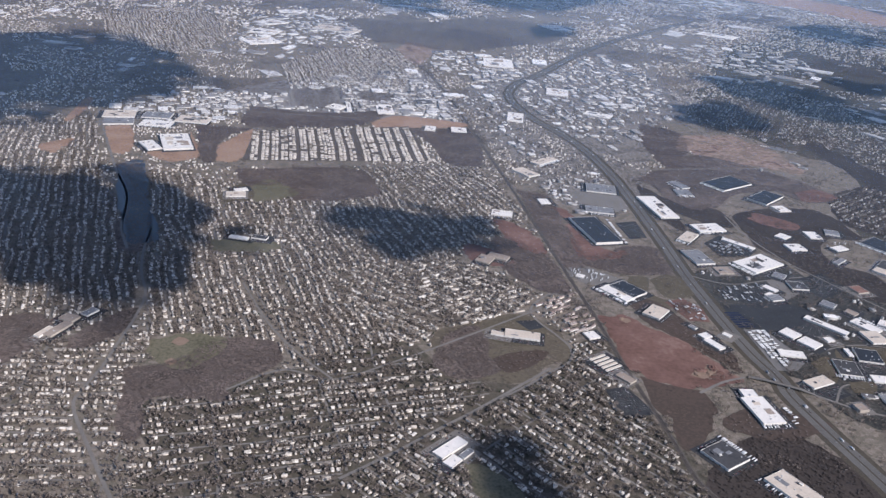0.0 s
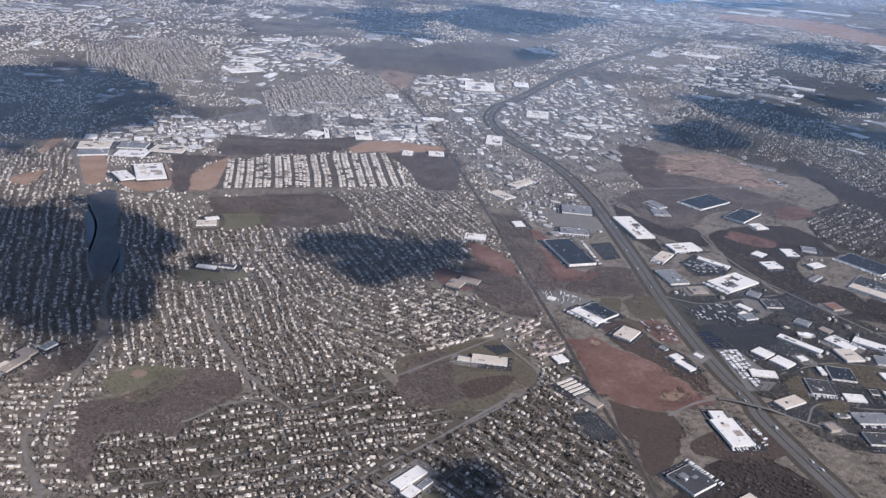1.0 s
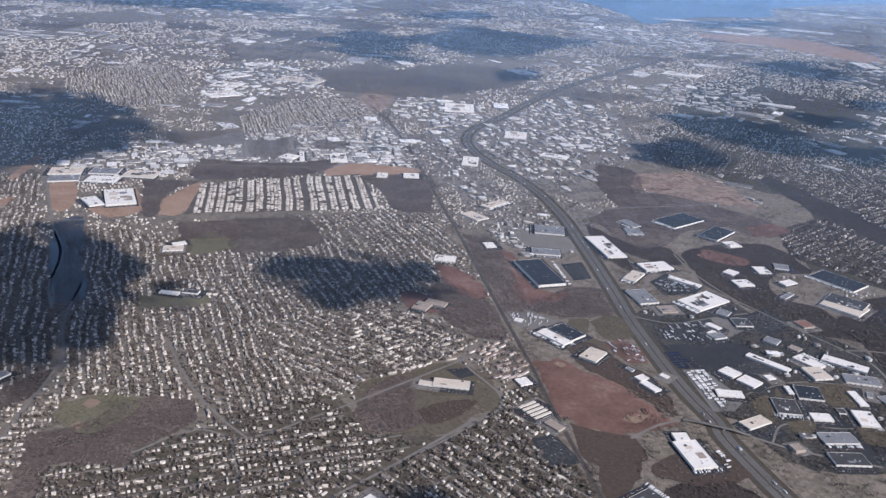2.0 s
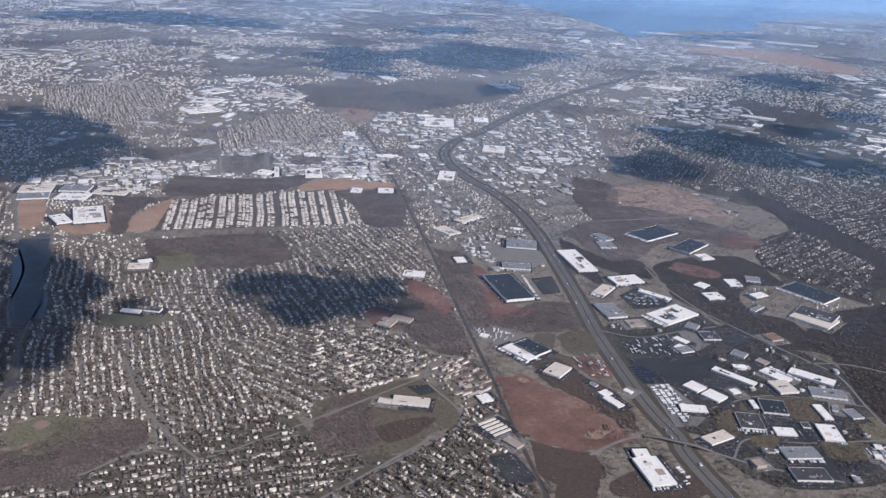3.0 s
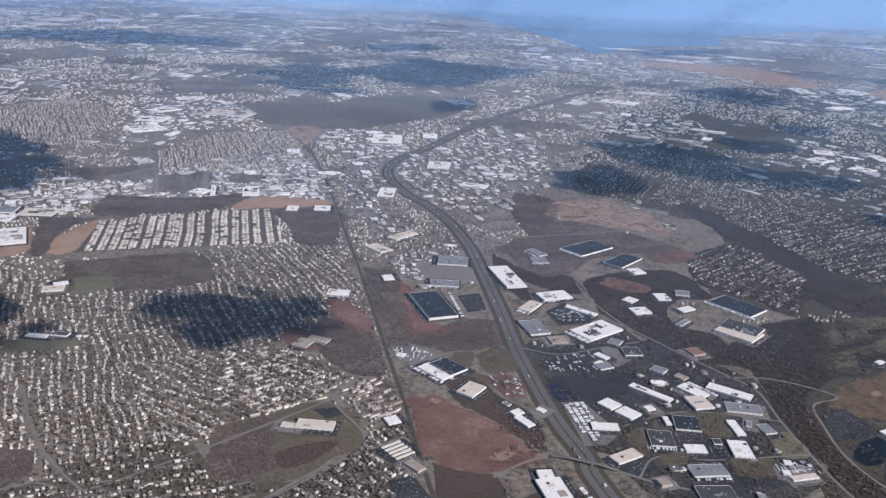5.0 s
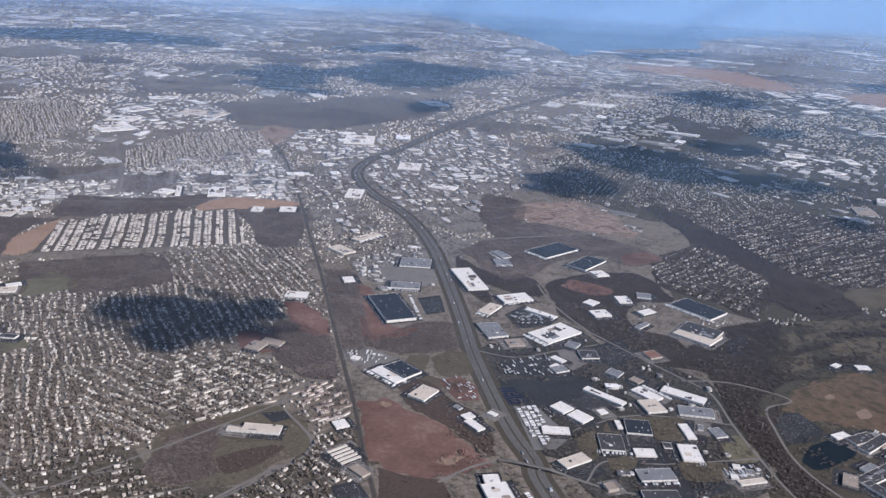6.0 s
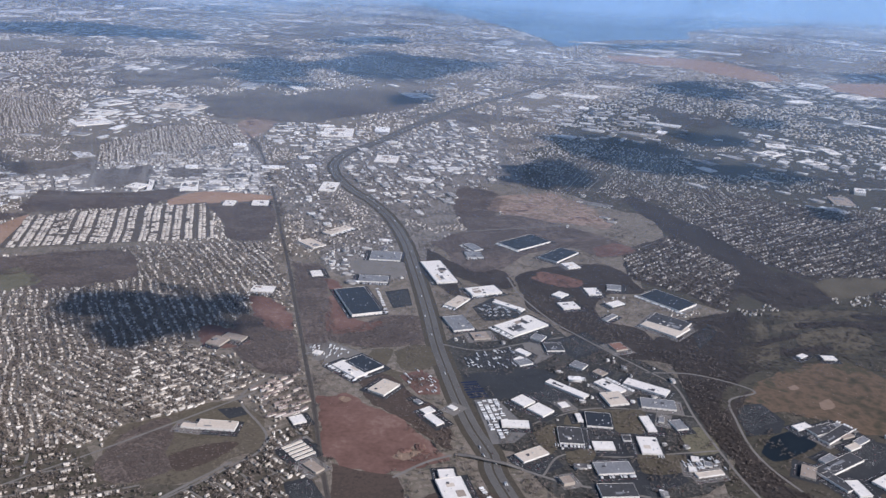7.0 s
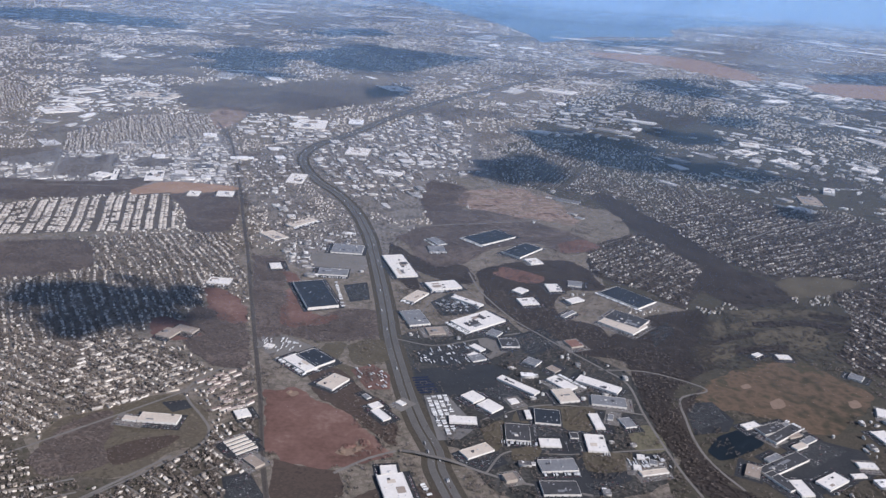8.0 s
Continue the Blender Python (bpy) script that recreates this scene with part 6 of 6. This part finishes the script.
NEAR = 150


def tree_thing(seed):
    q = 0.9
    thing = tagged(new("tree"), "leafless deciduous garden tree with a loose twiggy crown", "tree", group="garden trees")
    r = random.Random(seed)
    bm = bmesh.new()
    bmesh.ops.create_cone(bm, cap_ends=True, segments=6, radius1=0.1 * q, radius2=0.04 * q, depth=1.3 * q, matrix=Matrix.Translation((0, 0, 0.65 * q)))
    for k in range(6):
        a, tilt = k * 1.05 + r.random(), r.uniform(0.4, 0.9)
        m = Matrix.Scale(q, 4) @ Matrix.Translation((0, 0, 0.8 + 0.08 * k)) @ Matrix.Rotation(a, 4, "Z") @ Matrix.Rotation(tilt, 4, "Y") @ Matrix.Translation((0, 0, 0.4))
        bmesh.ops.create_cone(bm, cap_ends=True, segments=4, radius1=0.035, radius2=0.01, depth=0.9, matrix=m)
    part("trunk", bm, bark, thing)
    v, t, ix = tree_shape(seed, 0.4, 80, False)
    bm = bmesh.new()
    vs = [bm.verts.new(p * q) for p in v]
    for f in t:
        bm.faces.new([vs[i] for i in f])
    part("crown", bm, garden_twigs, thing)
    return thing


models = [tree_thing(s) for s in (3, 4, 5)]
for k, (x, y) in enumerate(GARDEN[:NEAR]):
    m = Matrix.Translation((x, y, 0.0)) @ Matrix.Rotation(rng.uniform(0, 6.28), 4, "Z")
    if k < 3:
        models[k].matrix_basis = m
    else:
        copy_thing(models[k % 3], m)
rest = GARDEN[NEAR:]
green = rng.random(len(rest)) < 0.05
forest("garden_trees", rest[~green], 0.9, "leafless trees in back gardens", slivers=9, twig=0.66, leaf=garden_twigs)
forest("evergreens", rest[green], 0.55, "dark evergreen trees in gardens", slivers=18, leaf=needles)
scrub = rng.uniform((-330, 190), (620, 760), (85000, 2))
scrub = scrub[(field(scrub, 14, 31) + 0.5 * field(scrub, 4, 32) > 0.84) & free(scrub, 0.3)]
forest("roadside_trees", scrub, 0.75, "leafless scrub and roadside trees", leaf=garden_twigs)
park = rng.uniform((115, 240), (270, 470), (9000, 2))
park = park[(field(park, 10, 35) + 0.4 * field(park, 3, 36) > 0.66) & free(park, 0.2, polys=False)]
ok = np.ones(len(park), bool)
for p in KEEP_OUT:
    if len(p) == 4:
        ok &= ~inside(p, park)
forest("park_trees", park[ok], 0.62, "leafless trees and hedges between the sheds", leaf=garden_twigs)
belt_pts = []
for line, half in LINES[:2]:
    k = rng.integers(0, len(line) - 1, 5200)
    at = line[k] + (line[k + 1] - line[k]) * rng.random((5200, 1)) + rng.normal(0, 1, (5200, 2)) * 2.6
    belt_pts.append(at[(at[:, 1] < 900)])
belt_pts = np.vstack(belt_pts)
belt_pts = belt_pts[(field(belt_pts, 9, 33) > 0.42) & free(belt_pts, 0.1)]
forest("lineside_trees", belt_pts, 0.7, "leafless trees along the railway and the interstate", leaf=garden_twigs)
scrub = np.vstack(FAR_TREES)
forest("far_woods", scrub, np.clip(scrub[:, 1] / 620, 0.7, 4.5), "distant leafless woods", slivers=7, twig=0.95, level=0.75, tall=0.6, slim=True)

# ---- vehicles ----


def trailer_thing():
    thing = tagged(new("truck_trailer"), "pale box trailer parked in a lorry yard", "trailer", group="parked trailers")
    bm = bmesh.new()
    box(bm, 1.8, 0.35, 0.37, z=0.17, bevel=0.015)
    part("cargo_box", bm, trailer_skin, thing)
    bm = bmesh.new()
    box(bm, 1.7, 0.14, 0.05, z=0.12)
    part("chassis", bm, rubber, thing)
    for x in (0.5, 0.68):
        bm = bmesh.new()
        bmesh.ops.create_cone(bm, cap_ends=True, segments=10, radius1=0.068, radius2=0.068, depth=0.34, matrix=Matrix.Translation((x, 0, 0.068)) @ Matrix.Rotation(radians(90), 4, "X"))
        part("wheel", bm, rubber, thing)
    bm = bmesh.new()
    box(bm, 0.04, 0.2, 0.14, x=-0.57)
    part("landing_leg", bm, rubber, thing)
    return thing


def car_thing():
    thing = tagged(new("parked_car"), "parked car on an asphalt lot", "car", group="parked cars")
    bm = bmesh.new()
    box(bm, 0.6, 0.24, 0.1, z=0.04, bevel=0.025)
    part("body", bm, car_paint, thing)
    bm = bmesh.new()
    box(bm, 0.32, 0.21, 0.08, x=-0.02, z=0.135, bevel=0.03)
    part("cabin", bm, car_glass, thing, "dark glazed cabin")
    for x in (-0.19, 0.19):
        bm = bmesh.new()
        bmesh.ops.create_cone(bm, cap_ends=True, segments=8, radius1=0.044, radius2=0.044, depth=0.245, matrix=Matrix.Translation((x, 0, 0.044)) @ Matrix.Rotation(radians(90), 4, "X"))
        part("wheel", bm, rubber, thing)
    return thing


def boxes(*list_of):
    """Closed blocks (centre x, half length, half width, low, high) as one small shape; a sixth number picks the material."""
    v, t, ix = [], [], []
    for cx, a, b, lo, hi, k in list_of:
        n = len(v)
        v += [(cx + i * a, j * b, h) for h in (lo, hi) for i, j in ((-1, -1), (1, -1), (1, 1), (-1, 1))]
        for f in ((0, 1, 5, 4), (1, 2, 6, 5), (2, 3, 7, 6), (3, 0, 4, 7), (4, 5, 6, 7)):
            t += [(n + f[0], n + f[1], n + f[2]), (n + f[0], n + f[2], n + f[3])]
            ix += [k, k]
    return np.array(v, float), np.array(t), np.array(ix)


lot_paint = mat("lot_car_paint", PAINT, 1.0, rough=0.3, island=True, spec=0.5)
lot_trailer = mat("lot_trailer_skin", [(0.42, 0.42, 0.43), (0.7, 0.7, 0.69), (0.78, 0.78, 0.77)], 0.6, rough=0.5, island=True)
CARS, TRUCKS = np.array(CARS), np.array(TRUCKS)
for name, at, shape, skin, label in (
    ("parked_cars", CARS, boxes((0, 0.3, 0.12, 0.0, 0.1, 0), (-0.02, 0.16, 0.1, 0.1, 0.19, 1)), lot_paint, "rows of parked cars in commercial yards"),
    ("parked_trailers", TRUCKS, boxes((0, 0.9, 0.17, 0.14, 0.52, 0), (0.1, 0.7, 0.1, 0.0, 0.14, 1)), lot_trailer, "rows of pale box trailers at loading yards"),
):
    at = at[free(at[:, :2], 0.0, polys=False)]
    one = np.ones((len(at), 3))
    made = many(name, shape, at[:, :2], at[:, 2], one, [skin, car_glass], label, "vehicles")
    made.location.z = 0.06

MODEL = {}
# traffic on the interstate, as it stands at one moment
line = LINES[0][0]
k = rng.integers(0, len(line) - 1, 260)
run = line[k + 1] - line[k]
run /= np.hypot(*run.T)[:, None]
lane = rng.choice([-2.5, -1.9, -1.3, 1.3, 1.9, 2.5], 260)
at = line[k] + (line[k + 1] - line[k]) * rng.random((260, 1)) + np.c_[-run[:, 1], run[:, 0]] * lane[:, None]
traffic = many("traffic", boxes((0, 0.3, 0.12, 0.0, 0.1, 0), (-0.02, 0.16, 0.1, 0.1, 0.19, 1)), at[:210], np.arctan2(run[:210, 1], run[:210, 0]), np.ones((210, 3)), [lot_paint, car_glass], "cars on the interstate lanes", "vehicles")
traffic.location.z = 0.1
lorries = many("lorries", boxes((0, 0.9, 0.17, 0.14, 0.52, 0), (1.05, 0.14, 0.16, 0.0, 0.4, 0), (0.1, 0.7, 0.1, 0.0, 0.14, 1)), at[210:], np.arctan2(run[210:, 1], run[210:, 0]), np.ones((50, 3)), [lot_trailer, car_glass], "lorries on the interstate lanes", "vehicles")
lorries.location.z = 0.1


def yard(poly, ang, count, kind):
    """Vehicles parked in rows across a yard."""
    p = np.asarray(poly, float)
    long, wide = (2.5, 0.55) if kind == "trailer" else (1.0, 0.36)
    c, s = math.cos(radians(ang)), math.sin(radians(ang))
    mid = p.mean(0)
    q = (p - mid) @ np.array([[c, -s], [s, c]])
    (u0, v0), (u1, v1) = q.min(0), q.max(0)
    uv = np.array([(u, v) for v in np.arange(v0 + long / 2, v1, long) for u in np.arange(u0 + wide, u1, wide)])
    pts = uv @ np.array([[c, s], [-s, c]]) + mid
    pts = pts[inside(p, pts) & free(pts, 0.4, polys=False)]
    pts = pts[rng.permutation(len(pts))[:count]]
    for x, y in pts:
        m = Matrix.Translation((x, y, 0.1)) @ Matrix.Rotation(radians(ang + 90) + rng.normal(0, 0.035) + (1.57 if rng.random() < 0.1 else 0), 4, "Z")
        if kind not in MODEL:
            MODEL[kind] = trailer_thing() if kind == "trailer" else car_thing()
            MODEL[kind].matrix_basis = m
        else:
            copy_thing(MODEL[kind], m)
    verts, faces = [], []
    for u, v in uv:
        a = np.array([(u - wide / 2 + 0.0, v - long * 0.3), (u - wide / 2, v + long * 0.3)]) @ np.array([[c, s], [-s, c]]) + mid
        if inside(p, a).all():
            strip(a, 0.03, -0.03, 0.125, verts, faces)
    if verts:
        tagged(link_mesh("bay_marking", verts, faces, [paint_white]), "painted parking bay lines", "markings", kind="structure")


yard([(145.3, 342.5), (154.8, 344.5), (159, 328.1), (155, 312.7), (150.4, 311.7)], -81, 88, "trailer")
yard([(155.2, 446), (167.3, 460.3), (179.3, 440.4), (160.6, 432.7)], 50, 40, "trailer")
yard([(143.3, 386.6), (174.1, 398.9), (180.1, 384.4), (159.3, 372.4), (144.7, 374.9)], 23, 40, "trailer")
yard([(153.8, 296), (171.7, 299.8), (173.1, 293.8), (163.8, 288.3)], 26, 30, "car")
yard([(202.3, 282.1), (215.8, 284.3), (216.9, 276.7), (203.5, 273.7)], 9, 30, "car")
yard([(66.8, 394.6), (77.5, 396.7), (89.2, 388.8), (79.5, 380.3), (71.2, 382.7)], -15, 30, "trailer")
yard([(222.7, 297.5), (237.4, 300.8), (239.2, 292.4), (223.4, 288.2)], 13, 24, "trailer")
yard([(261.7, 340.4), (275.7, 343.1), (276.6, 329.3), (258, 319.4)], 11, 40, "car")
yard([(295.1, 309.5), (309.8, 314.3), (318.2, 307.1), (297.2, 294.4)], -82, 30, "car")
yard([(104.3, 465.9), (116.4, 472.4), (118.2, 450.6), (109, 446.5)], 28, 24, "car")
yard([(112.5, 364.9), (121.7, 370.5), (129, 361.6), (129.1, 350), (120.6, 349.6)], 31, 24, "trailer")
yard([(140.9, 279.5), (145, 281.9), (145, 268.8), (141.7, 268.4)], -69, 10, "trailer")
yard([(71.4, 279.6), (79.1, 283.3), (86.6, 270.3), (76.3, 265.3)], 26, 40, "car")
yard([(170.1, 347.8), (181.1, 358.3), (190.4, 347.5), (181.6, 339.1)], -1, 36, "car")
yard([(98.1, 472.2), (100.7, 472.5), (106.2, 439.9), (104, 435.9)], -80, 26, "trailer")
yard([(189, 321.1), (202, 319.1), (200.8, 313.5), (188.8, 313)], -9, 30, "car")
yard([(189, 402.7), (209.8, 416.5), (216.1, 399.5), (199.7, 388.2)], 34, 36, "car")
yard([(268.7, 415.6), (282.4, 431.1), (282.8, 421), (266.8, 401.9)], 49, 24, "car")

# ---- clouds high above, whose shadows lie on the land ----
CLOUD_Z = 330.0


def puff(level):
    bm = bmesh.new()
    bmesh.ops.create_icosphere(bm, subdivisions=level, radius=1.0)
    out = np.array([v.co[:] for v in bm.verts]), np.array([[v.index for v in f.verts] for f in bm.faces])
    bm.free()
    return out


def cloud(poly):
    """A flat heap of puffs, dense in the middle, with thin ragged wisps round it."""
    p = np.asarray(poly, float)
    area = abs(0.5 * sum(a[0] * b[1] - b[0] * a[1] for a, b in zip(p, np.roll(p, -1, 0))))
    step = math.sqrt(area) / 8
    lo, hi = p.min(0) - 2 * step, p.max(0) + 2 * step
    ring = np.vstack([p, p[:1]])
    gx, gy = np.meshgrid(np.arange(lo[0], hi[0] + step, step), np.arange(lo[1], hi[1] + step, step))
    pts = np.c_[gx.ravel(), gy.ravel()] + rng.normal(0, step * 0.28, (gx.size, 2))
    rough = pts + (np.c_[field(pts, step * 2.4, 91), field(pts, step * 2.4, 92)] - 0.5) * step * 2.4
    core = inside(p, rough) & ~near_line(rough, ring, step * 0.45)
    fringe = ~core & near_line(rough, ring, step * 0.55)
    wisps = rng.uniform(lo, hi, (gx.size * 3, 2))
    wisps = wisps[near_line(wisps, ring, step * 0.8) & (field(wisps, step * 1.2, 93) > 0.45)]
    verts, tris, index, n = [], [], [], 0
    for kind, at, size in ((0, pts[core], (0.62, 0.95)), (1, pts[fringe], (0.45, 0.8)), (1, wisps, (0.15, 0.38))):
        shape, faces = PUFFS[kind]
        for x, y in at:
            z = CLOUD_Z + rng.uniform(-0.15, 0.3) * step
            k = z / math.tan(ELEV)
            q = shape * (step * rng.uniform(*size)) * (1.15, 1.15, 0.55) + (x + SUN.x * k, y + SUN.y * k, z)
            bulge = np.array([noise.fractal(Vector(v) * (2.2 / step), 1.0, 2.0, 3) for v in q])
            verts.append(q + shape * (bulge * step * 0.4)[:, None])
            tris.append(faces + n)
            index.append(np.full(len(faces), kind))
            n += len(q)
    made = link_tris("cloud", np.vstack(verts), np.vstack(tris), [cloud_white, cloud_thin], np.concatenate(index))
    tagged(made, "low cumulus cloud that shades the land below", "cloud", kind="stuff")


PUFFS = (puff(2), puff(1))
cloud([(-271.0, 462.2), (-231.4, 465.6), (-212.1, 481.9), (-183.5, 457.7), (-147.0, 429.0), (-121.1, 411.3), (-116.9, 401.8), (-136.1, 395.1), (-153.0, 402.2), (-146.3, 375.0), (-137.3, 337.8), (-134, 319), (-142, 313), (-153, 319), (-170, 333), (-182.7, 330.4), (-195.0, 339.4), (-208.2, 354.6), (-231.2, 356.4), (-286.1, 452.7)])
cloud([(-69.7, 449.1), (-43.1, 463.6), (-10.2, 462.1), (16.0, 448.0), (31.7, 426.9), (29.4, 410.5), (15.9, 412.3), (6.4, 397.7), (-15.5, 393.4), (-34.3, 401.5), (-60.0, 415.9)])
cloud([(-465.6, 827.8), (-423.5, 900.3), (-376.6, 891.8), (-319.2, 836.0), (-258.7, 766.2), (-253.4, 726.3), (-282.7, 660.2), (-299.8, 615.7), (-304.2, 588.2), (-351.3, 552.9), (-497.9, 785.6)])
cloud([(218.6, 797.0), (270.4, 830.0), (293.4, 785.3), (279.9, 744.1), (236.1, 721.7), (209.6, 744.3)])
cloud([(285.2, 954.7), (337.5, 978.3), (384.1, 953.6), (414.8, 909.5), (421.3, 860.0), (476.5, 835.4), (526.0, 797.6), (499.7, 748.6), (421.7, 775.5), (374.1, 795.4), (332.8, 845.4), (300.1, 880.7)])
cloud([(451.8, 1033.2), (522.9, 1014.2), (523.9, 953.6), (454.8, 947.4)])
cloud([(580.8, 1150.8), (649.3, 1143.4), (609.4, 1076.6), (559.2, 1082.3)])
cloud([(559.5, 1486.2), (679.0, 1559.7), (697.6, 1426.5), (635.4, 1322.8), (557.2, 1388.6)])
cloud([(-10.2, 1604.1), (51.3, 1832.1), (160.9, 1816.0), (298.5, 1745.6), (200.8, 1550.2), (113.4, 1405.2), (38.0, 1396.7)])
cloud([(-201.9, 1483.0), (-150.3, 1694.2), (-52.7, 1598.4), (-57.7, 1418.5), (-17.2, 1312.2), (-59.9, 1256.7), (-131.0, 1338.3)])
cloud([(100.5, 1230.8), (154.8, 1304.0), (156.9, 1202.0), (106.7, 1153.9)])
cloud([(-896.1, 1944.7), (-910.0, 2143.6), (-763.5, 2277.8), (-552.2, 2212.8), (-379.4, 2083.3), (-392.5, 1963.0), (-580.5, 1947.6), (-770.4, 1945.9)])
cloud([(692.6, 2359.4), (991.4, 2573.9), (948.5, 2404.6), (704.9, 2231.0)])
cloud([(-91.1, 2093.0), (76.0, 2279.9), (133.7, 2167.4), (-4.5, 2009.4)])
cloud([(1083.7, 1803.1), (1326.6, 1961.7), (1162.9, 1688.7), (1046.9, 1674.0)])
cloud([(464.5, 688.7), (495.8, 685.2), (475.3, 649.5), (450.9, 648.9)])
cloud([(16.9, 246.4), (32.7, 245.3), (41.8, 229.4), (46.1, 213.2), (47.6, 201.7), (26.2, 199), (20.2, 219.5)])

# ---- winter haze imitated by tinted upright sheets across the distance, the last one closing the view ----
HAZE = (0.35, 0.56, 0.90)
EYE = 180.0


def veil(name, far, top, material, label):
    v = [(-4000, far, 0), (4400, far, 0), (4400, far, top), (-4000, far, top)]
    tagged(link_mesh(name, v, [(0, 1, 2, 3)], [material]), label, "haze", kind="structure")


# opacity climbs with height on each sheet, so the imitated haze shows no steps
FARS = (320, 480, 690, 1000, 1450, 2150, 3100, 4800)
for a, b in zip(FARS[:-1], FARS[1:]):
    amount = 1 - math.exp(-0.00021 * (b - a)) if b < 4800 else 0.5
    veil("haze", a, EYE + 4, veil_mat("haze_sheet", amount, HAZE, 0.1, rise=EYE * (1 - a / b)), "clear upright sheet tinted to imitate bluish winter haze")
# added opaque wall in haze colour; hides the gap below the horizon
veil("backdrop", 4800, 420, veil_mat("horizon_haze_wall", 1.0, (0.19, 0.36, 0.62), 0.1), "opaque wall painted haze blue at the horizon")
